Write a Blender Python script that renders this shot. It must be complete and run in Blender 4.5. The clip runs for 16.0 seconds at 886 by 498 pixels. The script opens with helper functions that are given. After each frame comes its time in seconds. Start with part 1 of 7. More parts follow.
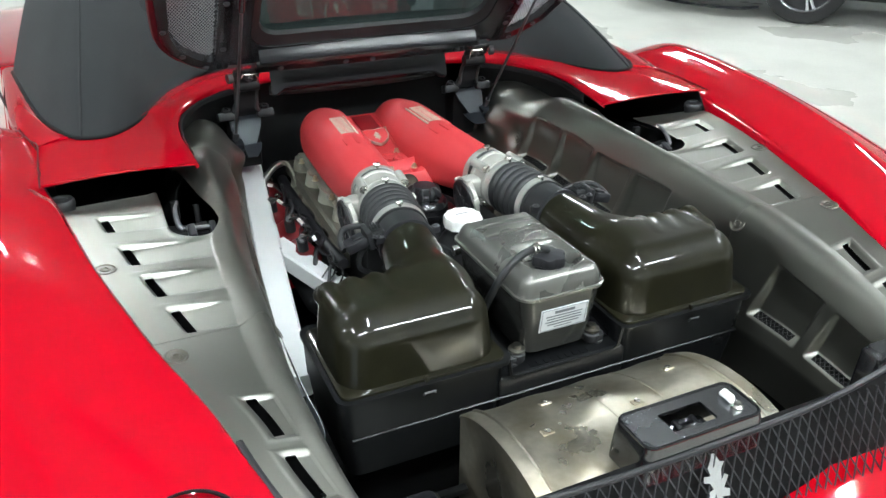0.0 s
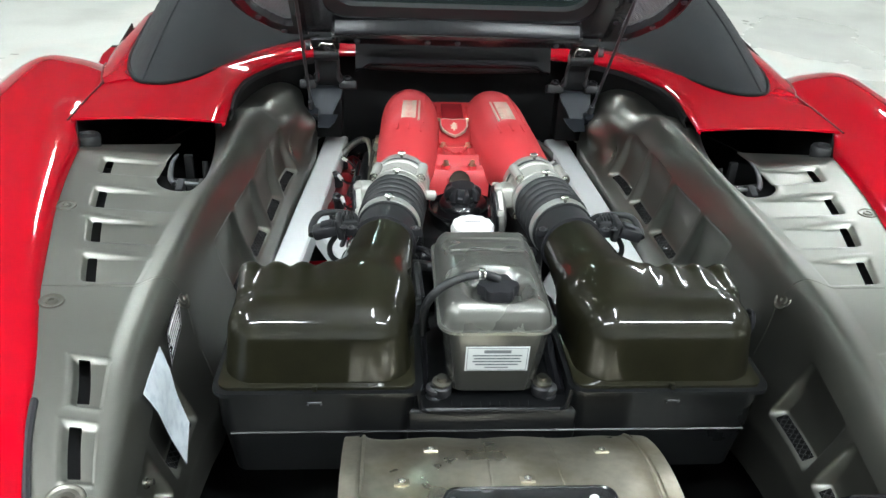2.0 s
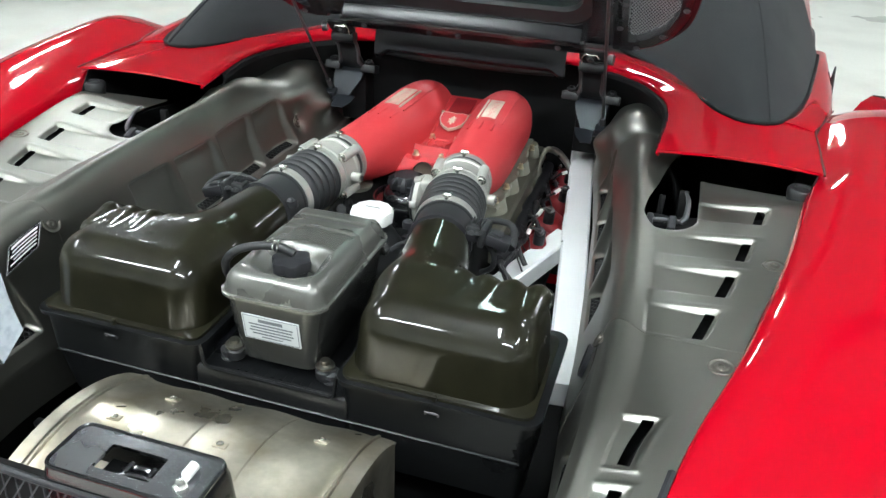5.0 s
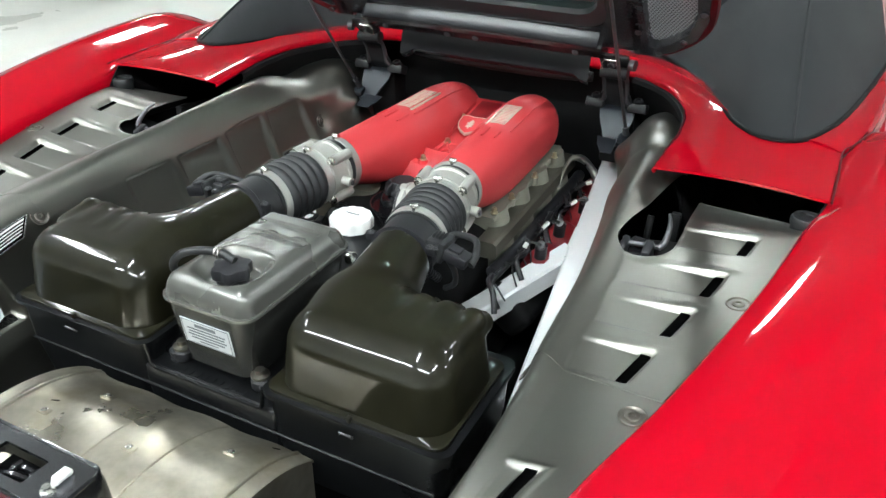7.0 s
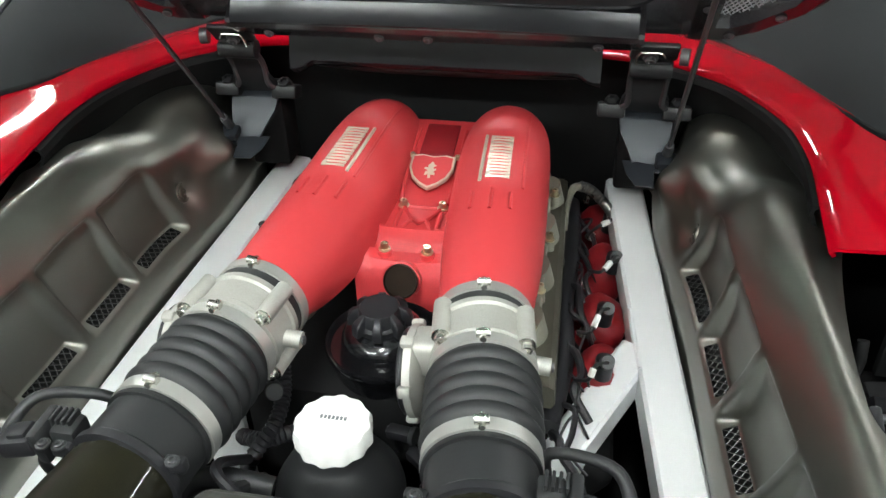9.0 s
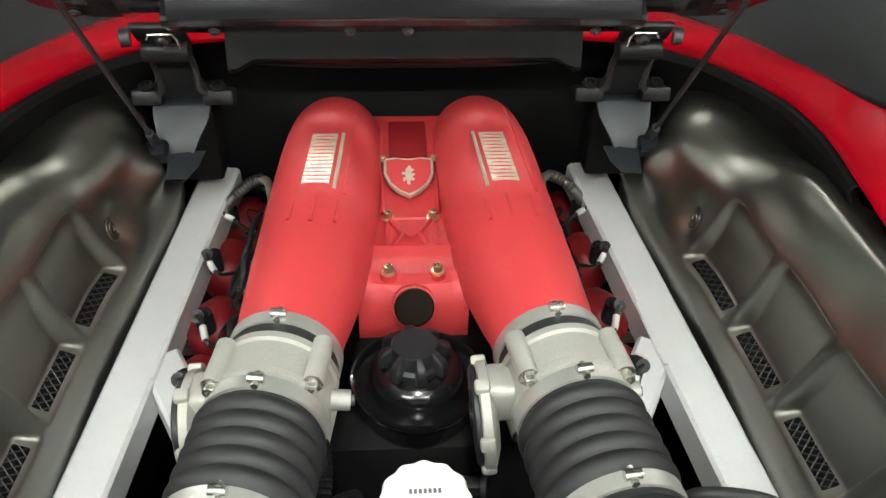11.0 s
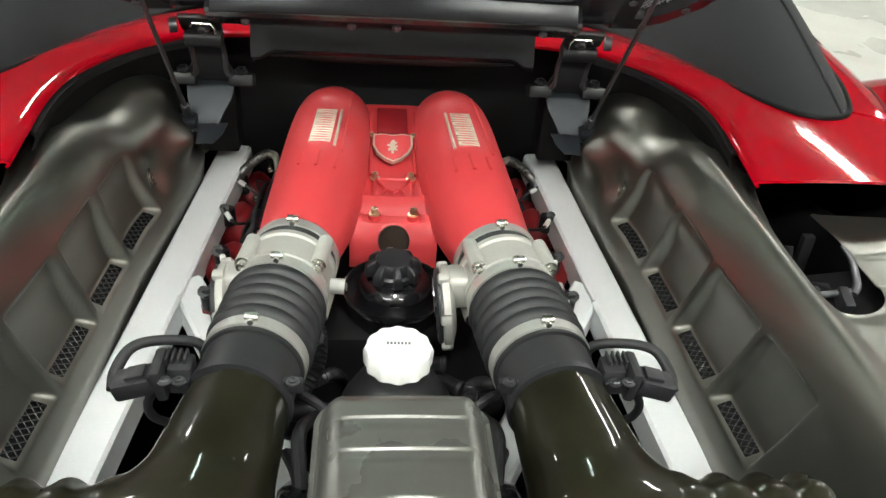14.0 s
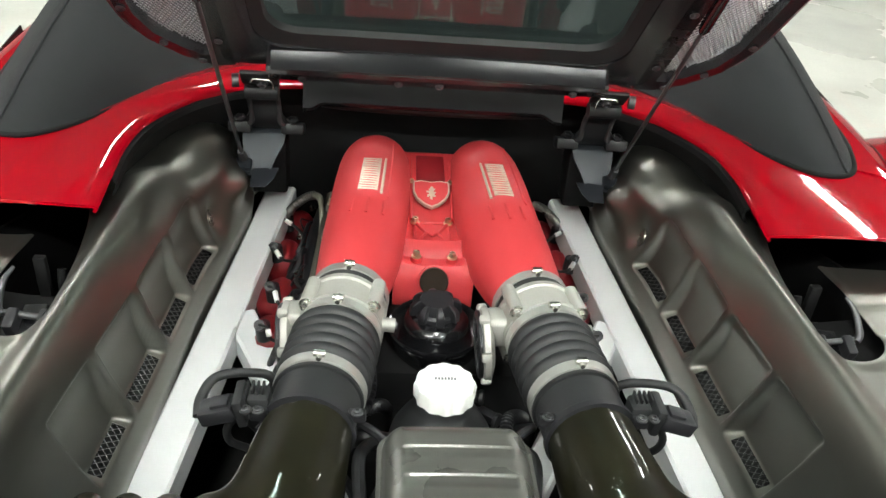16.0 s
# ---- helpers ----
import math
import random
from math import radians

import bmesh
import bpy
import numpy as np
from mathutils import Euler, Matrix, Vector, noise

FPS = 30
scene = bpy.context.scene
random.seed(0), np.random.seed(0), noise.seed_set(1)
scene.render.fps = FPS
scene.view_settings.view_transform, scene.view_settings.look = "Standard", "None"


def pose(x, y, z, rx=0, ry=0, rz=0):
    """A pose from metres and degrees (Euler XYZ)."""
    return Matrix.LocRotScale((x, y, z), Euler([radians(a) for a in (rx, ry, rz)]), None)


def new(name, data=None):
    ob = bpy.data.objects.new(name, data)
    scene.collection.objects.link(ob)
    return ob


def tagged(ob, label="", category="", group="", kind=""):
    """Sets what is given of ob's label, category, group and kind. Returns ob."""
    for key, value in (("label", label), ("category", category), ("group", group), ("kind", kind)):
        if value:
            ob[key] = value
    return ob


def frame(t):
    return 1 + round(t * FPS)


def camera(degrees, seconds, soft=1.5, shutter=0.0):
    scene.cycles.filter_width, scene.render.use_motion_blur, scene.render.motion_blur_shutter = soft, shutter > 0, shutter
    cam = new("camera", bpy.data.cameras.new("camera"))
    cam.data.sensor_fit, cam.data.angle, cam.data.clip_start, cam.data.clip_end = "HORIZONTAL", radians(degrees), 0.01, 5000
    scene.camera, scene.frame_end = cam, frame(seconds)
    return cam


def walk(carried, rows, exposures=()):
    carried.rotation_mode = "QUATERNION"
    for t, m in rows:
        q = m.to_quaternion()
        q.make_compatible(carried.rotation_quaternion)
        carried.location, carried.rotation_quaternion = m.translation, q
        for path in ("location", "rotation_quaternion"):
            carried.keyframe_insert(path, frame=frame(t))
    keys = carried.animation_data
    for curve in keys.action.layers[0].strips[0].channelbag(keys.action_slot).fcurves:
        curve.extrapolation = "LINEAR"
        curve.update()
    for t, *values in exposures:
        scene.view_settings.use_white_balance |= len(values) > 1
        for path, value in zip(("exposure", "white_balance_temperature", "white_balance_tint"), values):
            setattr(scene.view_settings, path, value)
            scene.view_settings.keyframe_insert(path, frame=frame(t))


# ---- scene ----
cam = camera(58.33, 16.0)
ROWS = [
    (0.0, -0.5740, -1.5262, 1.4029, 62.386, -0.281, -24.695),
    (0.5, -0.4330, -1.5596, 1.3999, 62.520, -1.245, -19.184),
    (1.0, -0.3197, -1.5851, 1.3862, 62.208, -0.475, -13.874),
    (1.5, -0.2282, -1.5498, 1.3604, 61.748, -1.056, -8.337),
    (2.0, -0.1370, -1.5109, 1.3716, 61.483, -2.221, -3.328),
    (2.5, -0.0661, -1.4965, 1.3682, 61.019, -1.385, 0.968),
    (3.0, 0.0761, -1.5290, 1.3722, 60.912, 0.359, 8.419),
    (3.5, 0.2059, -1.5836, 1.3751, 61.320, 0.183, 9.592),
    (4.0, 0.2830, -1.5569, 1.3655, 61.324, 0.147, 10.125),
    (4.2, 0.2996, -1.5318, 1.3558, 61.514, -0.868, 10.751),
    (6.3, 0.6714, -1.3626, 1.3770, 60.538, -1.239, 27.274),
    (6.5, 0.6739, -1.3585, 1.3797, 60.462, -1.160, 27.307),
    (7.0, 0.6398, -1.3014, 1.3721, 60.469, -0.474, 27.339),
    (7.5, 0.4976, -1.1687, 1.3652, 59.912, 0.171, 22.097),
    (8.0, 0.3586, -1.0490, 1.3457, 59.953, -1.043, 14.627),
    (8.5, 0.2661, -0.9302, 1.3251, 56.747, 0.329, 12.345),
    (9.0, 0.1938, -0.8209, 1.3099, 55.214, 1.315, 10.575),
    (9.2, 0.1720, -0.8003, 1.3060, 54.931, 0.951, 9.606),
    (11.3, -0.0441, -0.7252, 1.2940, 53.008, -1.541, -5.036),
    (11.5, -0.0571, -0.7303, 1.2951, 53.525, -1.796, -5.733),
    (12.0, -0.0760, -0.7397, 1.2976, 54.171, -2.614, -7.096),
    (12.5, -0.0889, -0.7560, 1.2985, 55.445, -3.490, -8.000),
    (13.0, -0.0850, -0.7869, 1.3022, 56.228, -3.638, -6.648),
    (13.5, -0.0638, -0.8590, 1.3088, 56.691, -3.952, -5.200),
    (14.0, -0.0305, -0.9796, 1.3138, 56.876, -3.767, -3.829),
    (14.5, -0.0081, -1.1082, 1.3342, 57.052, -3.432, -2.903),
    (15.0, -0.0117, -1.1536, 1.3606, 57.331, -3.431, -1.893),
    (15.5, -0.0486, -1.1145, 1.3901, 57.838, -3.906, -2.361),
    (16.0, -0.0827, -1.0415, 1.3815, 58.522, -4.498, -2.873),
]
walk(cam, [(t, pose(x, y, z, rx, ry, rz)) for t, x, y, z, rx, ry, rz in ROWS],
     [(0.0, 0.0, 6150, 10), (7.0, 0.02, 6200, 10), (9.0, -0.05, 6500, 10), (11.3, -0.16, 6850, 10), (13.0, -0.16, 6850, 10), (15.0, -0.04, 6750, 10), (16.0, -0.04, 6750, 10)])

# ---- world and light ----
world = bpy.data.worlds.new("world")
scene.world = world
world.use_nodes = True
world.node_tree.nodes["Background"].inputs["Color"].default_value = (0.85, 0.9, 1.0, 1)
world.node_tree.nodes["Background"].inputs["Strength"].default_value = 0.25
ROOM_X, ROOM_Y0, ROOM_Y1, ROOM_H = 9.5, -6.0, 9.5, 3.4
LAMP_POWER = 138.0

# ---- materials ----
def mat(name, color, rough=0.5, metal=0.0, coat=0.0, coat_rough=0.05, var=0.12, scale=6.0, grain=0.0, grain_scale=400.0,
        bump=0.0, bump_scale=120.0, rough_var=0.1, spec=0.5, second=None, second_amount=0.0, sheen=0.0, per_object=0.0):
    """A procedural surface: base colour with broad stains and fine grain, uneven gloss and fine relief."""
    m = bpy.data.materials.new(name)
    m.use_nodes = True
    nt = m.node_tree
    nodes, links = nt.nodes, nt.links
    b = nodes["Principled BSDF"]
    co = nodes.new("ShaderNodeTexCoord")
    broad = nodes.new("ShaderNodeTexNoise")
    broad.inputs["Scale"].default_value, broad.inputs["Detail"].default_value = scale, 6.0
    links.new(co.outputs["Object"], broad.inputs["Vector"])
    fine = nodes.new("ShaderNodeTexNoise")
    fine.inputs["Scale"].default_value, fine.inputs["Detail"].default_value = grain_scale, 3.0
    links.new(co.outputs["Object"], fine.inputs["Vector"])
    ramp = nodes.new("ShaderNodeMapRange")
    ramp.inputs["From Min"].default_value, ramp.inputs["From Max"].default_value = 0.25, 0.75
    ramp.inputs["To Min"].default_value, ramp.inputs["To Max"].default_value = 1 - var, 1 + var
    links.new(broad.outputs["Fac"], ramp.inputs["Value"])
    ramp2 = nodes.new("ShaderNodeMapRange")
    ramp2.inputs["From Min"].default_value, ramp2.inputs["From Max"].default_value = 0.3, 0.7
    ramp2.inputs["To Min"].default_value, ramp2.inputs["To Max"].default_value = 1 - grain, 1 + grain
    links.new(fine.outputs["Fac"], ramp2.inputs["Value"])
    mul = nodes.new("ShaderNodeMath")
    mul.operation = "MULTIPLY"
    links.new(ramp.outputs["Result"], mul.inputs[0])
    links.new(ramp2.outputs["Result"], mul.inputs[1])
    fac = mul.outputs[0]
    if per_object:
        info = nodes.new("ShaderNodeObjectInfo")
        r3 = nodes.new("ShaderNodeMapRange")
        r3.inputs["To Min"].default_value, r3.inputs["To Max"].default_value = 1 - per_object, 1 + per_object
        links.new(info.outputs["Random"], r3.inputs["Value"])
        m3 = nodes.new("ShaderNodeMath")
        m3.operation = "MULTIPLY"
        links.new(fac, m3.inputs[0])
        links.new(r3.outputs["Result"], m3.inputs[1])
        fac = m3.outputs[0]
    vec = nodes.new("ShaderNodeVectorMath")
    vec.operation = "SCALE"
    vec.inputs[0].default_value = color
    links.new(fac, vec.inputs["Scale"])
    base = vec.outputs["Vector"]
    if second:
        patch = nodes.new("ShaderNodeTexNoise")
        patch.inputs["Scale"].default_value, patch.inputs["Detail"].default_value = scale * 2.3, 8.0
        links.new(co.outputs["Object"], patch.inputs["Vector"])
        pr = nodes.new("ShaderNodeMapRange")
        pr.inputs["From Min"].default_value, pr.inputs["From Max"].default_value = 0.45, 0.68
        pr.inputs["To Min"].default_value, pr.inputs["To Max"].default_value = 0.0, second_amount
        links.new(patch.outputs["Fac"], pr.inputs["Value"])
        mix = nodes.new("ShaderNodeMix")
        mix.data_type = "RGBA"
        links.new(pr.outputs["Result"], mix.inputs["Factor"])
        links.new(base, mix.inputs["A"])
        mix.inputs["B"].default_value = (*second, 1)
        base = mix.outputs["Result"]
    links.new(base, b.inputs["Base Color"])
    rr = nodes.new("ShaderNodeMapRange")
    rr.inputs["From Min"].default_value, rr.inputs["From Max"].default_value = 0.3, 0.7
    rr.inputs["To Min"].default_value, rr.inputs["To Max"].default_value = max(0.01, rough - rough_var * rough), min(1, rough + rough_var * rough)
    links.new(broad.outputs["Fac"], rr.inputs["Value"])
    links.new(rr.outputs["Result"], b.inputs["Roughness"])
    b.inputs["Metallic"].default_value = metal
    b.inputs["Specular IOR Level"].default_value = spec
    b.inputs["Coat Weight"].default_value = coat
    b.inputs["Coat Roughness"].default_value = coat_rough
    b.inputs["Sheen Weight"].default_value = sheen
    if bump:
        bn = nodes.new("ShaderNodeTexNoise")
        bn.inputs["Scale"].default_value, bn.inputs["Detail"].default_value = bump_scale, 4.0
        links.new(co.outputs["Object"], bn.inputs["Vector"])
        bu = nodes.new("ShaderNodeBump")
        bu.inputs["Strength"].default_value, bu.inputs["Distance"].default_value = bump, 0.002
        links.new(bn.outputs["Fac"], bu.inputs["Height"])
        links.new(bu.outputs["Normal"], b.inputs["Normal"])
    return m


def emit(name, color, strength):
    m = bpy.data.materials.new(name)
    m.use_nodes = True
    b = m.node_tree.nodes["Principled BSDF"]
    b.inputs["Base Color"].default_value = (0.9, 0.9, 0.9, 1)
    b.inputs["Emission Color"].default_value = (*color, 1)
    b.inputs["Emission Strength"].default_value = strength
    return m


def glass(name, color, rough=0.02):
    m = bpy.data.materials.new(name)
    m.use_nodes = True
    b = m.node_tree.nodes["Principled BSDF"]
    b.inputs["Base Color"].default_value = (*color, 1)
    b.inputs["Transmission Weight"].default_value = 1.0
    b.inputs["Roughness"].default_value = rough
    b.inputs["IOR"].default_value = 1.45
    return m


RED_PAINT = mat("red_paint", (0.315, 0.0006, 0.0075), 0.5, spec=0.0, coat=1.0, coat_rough=0.05, var=0.03, scale=2.0)
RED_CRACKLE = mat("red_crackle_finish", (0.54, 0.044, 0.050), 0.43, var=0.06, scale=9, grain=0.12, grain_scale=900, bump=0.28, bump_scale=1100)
SHIELD_MAT = mat("satin_metal_paint", (0.240, 0.237, 0.214), 0.40, metal=1.0, var=0.05, scale=5, grain=0.05, grain_scale=1500, bump=0.04, bump_scale=900)
CARBON = mat("lacquered_carbon", (0.0088, 0.0082, 0.0042), 0.40, metal=0.0, coat=0.7, coat_rough=0.06, var=0.4, scale=24, grain=0.25, grain_scale=900, spec=0.10)
BLACK_PLASTIC = mat("black_plastic", (0.014, 0.014, 0.016), 0.42, spec=0.35, var=0.2, scale=12, grain=0.15, grain_scale=700, bump=0.08, bump_scale=500)
TRAY_PLASTIC = mat("tray_plastic", (0.0050, 0.0053, 0.0058), 0.30, spec=0.22, var=0.25, scale=8, grain=0.15, grain_scale=700, bump=0.05, bump_scale=500)
BLACK_GLOSS = mat("black_gloss", (0.006, 0.006, 0.007), 0.2, coat=0.5, coat_rough=0.08, var=0.15, scale=8)
BLACK_COATED = mat("black_coated_steel", (0.009, 0.009, 0.010), 0.36, spec=0.32, var=0.2, scale=16, bump=0.05, bump_scale=260)
MAROON = mat("maroon_paint", (0.06, 0.0012, 0.004), 0.45, spec=0.25, coat=0.2, var=0.1, scale=6)
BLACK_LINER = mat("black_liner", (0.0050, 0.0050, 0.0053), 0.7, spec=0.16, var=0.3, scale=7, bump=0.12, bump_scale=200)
# tank plastic again, with the lower body's shade put into the colour
TANK_SHADED = mat("shaded_tank_plastic", (0.045, 0.045, 0.042), 0.24, metal=0.5, var=0.08, scale=10, grain=0.05, grain_scale=1200)
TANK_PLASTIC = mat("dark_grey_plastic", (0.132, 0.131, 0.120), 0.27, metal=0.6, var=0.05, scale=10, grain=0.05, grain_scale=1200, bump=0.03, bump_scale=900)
RUBBER = mat("rubber", (0.0135, 0.014, 0.015), 0.5, spec=0.4, var=0.15, scale=15, grain=0.1, grain_scale=600, bump=0.06, bump_scale=500)
CAST_ALU = mat("cast_aluminium", (0.37, 0.365, 0.335), 0.55, metal=0.45, var=0.1, scale=20, grain=0.08, grain_scale=900, bump=0.12, bump_scale=500)
CAST_DARK = mat("dark_cast_metal", (0.10, 0.095, 0.075), 0.5, metal=0.6, var=0.2, scale=20, grain=0.1, grain_scale=900, bump=0.12, bump_scale=500)
MESH_GRILLE = mat("grille_wire", (0.028, 0.028, 0.028), 0.4, metal=0.6, var=0.2, scale=30)
STEEL = mat("zinc_steel", (0.72, 0.71, 0.66), 0.25, metal=1.0, var=0.08, scale=30)
BRASSY = mat("plated_bolt", (0.66, 0.60, 0.42), 0.3, metal=1.0, var=0.1, scale=30)
SILVER_PAINT = mat("silver_paint", (0.69, 0.707, 0.716), 0.45, metal=0.1, var=0.04, scale=9, grain=0.04, grain_scale=900, bump=0.04, bump_scale=500)
WHITE_PLASTIC = mat("white_plastic", (0.66, 0.66, 0.64), 0.4, var=0.03, scale=20)
PAPER = mat("paper_label", (0.52, 0.56, 0.60), 0.45, var=0.12, scale=30, second=(0.30, 0.35, 0.42), second_amount=0.6, bump=0.5, bump_scale=60)
INK = mat("label_print", (0.10, 0.11, 0.12), 0.6, var=0.1, scale=30)
INK_WHITE = mat("white_print", (0.75, 0.75, 0.74), 0.5, var=0.05, scale=30)
FABRIC = mat("soft_top_fabric", (0.0125, 0.0138, 0.015), 0.85, spec=0.3, var=0.18, scale=4, grain=0.2, grain_scale=1600, bump=0.35, bump_scale=1500, sheen=0.03)
HEAT_FOIL = mat("heat_shield_foil", (0.50, 0.465, 0.385), 0.36, metal=0.95, var=0.22, scale=9, grain=0.08, grain_scale=90, second=(0.33, 0.27, 0.16), second_amount=0.5, bump=0.6, bump_scale=14, rough_var=0.5)
MESH_GREY = mat("grey_wire_mesh", (0.34, 0.34, 0.35), 0.35, metal=0.8, var=0.1, scale=30)
MESH_BLACK = mat("black_wire_mesh", (0.075, 0.075, 0.08), 0.32, metal=0.8, var=0.2, scale=30)
DARK_METAL = mat("dark_steel", (0.10, 0.10, 0.105), 0.4, metal=0.8, var=0.2, scale=20)
HINGE_METAL = mat("grey_painted_steel", (0.015, 0.0175, 0.022), 0.34, metal=0.3, var=0.12, scale=14)
PLATE_METAL = mat("gloss_black_plate", (0.012, 0.012, 0.014), 0.14, spec=0.22, var=0.03, scale=3)
STRIP_METAL = mat("satin_black_strip", (0.012, 0.012, 0.014), 0.2, spec=0.24, var=0.03, scale=3)
SCREW_MAT = mat("bronze_screw", (0.19, 0.178, 0.155), 0.38, metal=1.0, var=0.1, scale=40)
CLAMP_MAT = mat("satin_clamp_steel", (0.50, 0.50, 0.475), 0.36, metal=0.7, var=0.1, scale=40)
LATCH_MAT = mat("satin_black_plate", (0.25, 0.255, 0.27), 0.26, metal=1.0, var=0.08, scale=10)
LID_BLACK = mat("lid_black", (0.014, 0.013, 0.015), 0.25, coat=0.5, var=0.15, scale=8)
TAIL_RED = mat("tail_lamp_red", (0.11, 0.0004, 0.003), 0.07, spec=0.4, var=0.2, scale=25)
FLOOR_MAT = mat("sealed_concrete", (0.62, 0.62, 0.57), 0.33, var=0.14, scale=0.8, grain=0.05, grain_scale=60, bump=0.03, bump_scale=30, second=(0.42, 0.41, 0.37), second_amount=0.5, rough_var=0.4)
WALL_MAT = mat("white_wall", (0.68, 0.69, 0.68), 0.7, var=0.04, scale=1.2)
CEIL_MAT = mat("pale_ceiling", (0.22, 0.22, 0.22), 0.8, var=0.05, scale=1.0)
JOINT_MAT = mat("dark_joint", (0.03, 0.03, 0.03), 0.8, var=0.1, scale=3.0)
LAMP_MAT = emit("lamp_diffuser", (0.94, 1.0, 0.97), LAMP_POWER)
PANE = glass("tinted_glass", (0.55, 0.72, 0.66))
TYRE = mat("tyre_rubber", (0.02, 0.02, 0.021), 0.75, var=0.15, scale=20)
RIM = mat("alloy_rim", (0.62, 0.62, 0.64), 0.25, metal=0.95, var=0.06, scale=20)
BLACK_PAINT = mat("black_car_paint", (0.008, 0.008, 0.01), 0.3, coat=1.0, var=0.1, scale=3)
GOLD_BADGE = mat("pewter_lettering", (0.62, 0.575, 0.47), 0.38, metal=0.5, var=0.1, scale=40)
EMBLEM_MAT = mat("chrome_emblem", (0.75, 0.75, 0.76), 0.18, metal=1.0, var=0.05, scale=40)
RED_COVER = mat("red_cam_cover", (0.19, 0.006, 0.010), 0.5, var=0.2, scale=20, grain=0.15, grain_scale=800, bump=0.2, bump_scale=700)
HEAT_SILVER = mat("crinkled_silver_foil", (0.22, 0.22, 0.21), 0.3, metal=0.9, var=0.2, scale=40, bump=0.5, bump_scale=150)
BRONZE_DARK = mat("dark_bronze_cap", (0.026, 0.018, 0.013), 0.3, metal=0.8, var=0.2, scale=40)
CAST_DULL = mat("dull_cast_metal", (0.22, 0.215, 0.175), 0.5, metal=0.3, var=0.2, scale=25, grain=0.1, grain_scale=600, bump=0.1, bump_scale=400)
LABEL_MAT = mat("label_stock", (0.46, 0.48, 0.49), 0.45, var=0.05, scale=40)

# ---- building helpers ----
def finish(bm, sharp=38.0, recalc=True):
    bmesh.ops.remove_doubles(bm, verts=bm.verts, dist=1e-5)
    if recalc:
        bmesh.ops.recalc_face_normals(bm, faces=bm.faces)
    lim = radians(sharp)
    for f in bm.faces:
        f.smooth = True
    for e in bm.edges:
        e.smooth = len(e.link_faces) == 2 and not e.calc_face_angle(0.0) > lim


def mesh_ob(name, bm, material, sharp=38.0, recalc=True):
    finish(bm, sharp, recalc)
    me = bpy.data.meshes.new(name)
    bm.to_mesh(me)
    bm.free()
    me.materials.append(material)
    return new(name, me)


def part(name, bm, material, parent, label="", sharp=38.0, recalc=True):
    """One mesh object under a thing or a part; its vertices are given in world places."""
    ob = mesh_ob(name, bm, material, sharp, recalc)
    if parent is not None:
        ob.parent = parent
        ob.matrix_parent_inverse = base_of(parent).inverted()
    if label:
        ob["label"] = label
    return ob


def base_of(ob):
    return base_of(ob.parent) @ ob.matrix_parent_inverse @ ob.matrix_basis if ob.parent else ob.matrix_basis.copy()


def thing(name, at, label, category, group="", kind=""):
    ob = new(name)
    ob.empty_display_size = 0.05
    ob.matrix_basis = Matrix.Translation(at)
    return tagged(ob, label, category, group, kind)


def solid(name, bm, material, label, category, group="", kind="", sharp=38.0):
    return tagged(mesh_ob(name, bm, material, sharp), label, category, group, kind)


def flip(bm, s):
    """Mirror across the car's middle plane when s is -1."""
    if s < 0:
        for v in bm.verts:
            v.co.x = -v.co.x
        bmesh.ops.reverse_faces(bm, faces=bm.faces)
    return bm


def box(bm, size, m=None, bevel=0.0, segs=2):
    r = bmesh.ops.create_cube(bm, size=1.0)
    vs = r["verts"]
    for v in vs:
        v.co = Vector((v.co.x * size[0], v.co.y * size[1], v.co.z * size[2]))
    if bevel:
        es = {e for v in vs for e in v.link_edges}
        r2 = bmesh.ops.bevel(bm, geom=list(es), offset=bevel, segments=segs, profile=0.5, affect="EDGES")
        vs = {v for f in r2["faces"] for v in f.verts} | {v for v in vs if v.is_valid}
    if m is not None:
        for v in vs:
            v.co = m @ v.co
    return bm


def loft(bm, rings, close=True, caps=(True, True)):
    """Skin a list of rings with the same count of points."""
    made = [[bm.verts.new(p) for p in ring] for ring in rings]
    n = len(made[0])
    for a, b in zip(made, made[1:]):
        for i in range(n if close else n - 1):
            j = (i + 1) % n
            bm.faces.new((a[i], a[j], b[j], b[i]))
    if close and caps[0] and n > 2:
        bm.faces.new(made[0][::-1])
    if close and caps[1] and n > 2:
        bm.faces.new(made[-1])
    return bm


def lathe(bm, profile, m=None, segs=32, lobes=0, depth=0.0):
    """Turn a profile of (radius, height) round z; lobes give a scalloped rim."""
    rings = []
    for r, z in profile:
        ring = []
        for i in range(segs):
            a = 2 * math.pi * i / segs
            k = 1 + depth * math.cos(lobes * a) if lobes else 1
            p = Vector((r * k * math.cos(a), r * k * math.sin(a), z))
            ring.append(m @ p if m is not None else p)
        rings.append(ring)
    return loft(bm, rings)


def along(a, b):
    """The pose that takes z to the way from a to b."""
    a, b = Vector(a), Vector(b)
    return Matrix.Translation(a) @ (b - a).to_track_quat("Z", "Y").to_matrix().to_4x4()


def spline(points, n):
    """Catmull-Rom points through the given ones."""
    p = [Vector(q) for q in points]
    p = [2 * p[0] - p[1]] + p + [2 * p[-1] - p[-2]]
    out = []
    spans = len(p) - 3
    for k in range(n + 1):
        u = k / n * spans
        i = min(int(u), spans - 1)
        t = u - i
        a, b, c, d = p[i:i + 4]
        out.append(0.5 * ((2 * b) + (c - a) * t + (2 * a - 5 * b + 4 * c - d) * t * t + (3 * b - a - 3 * c + d) * t ** 3))
    return out


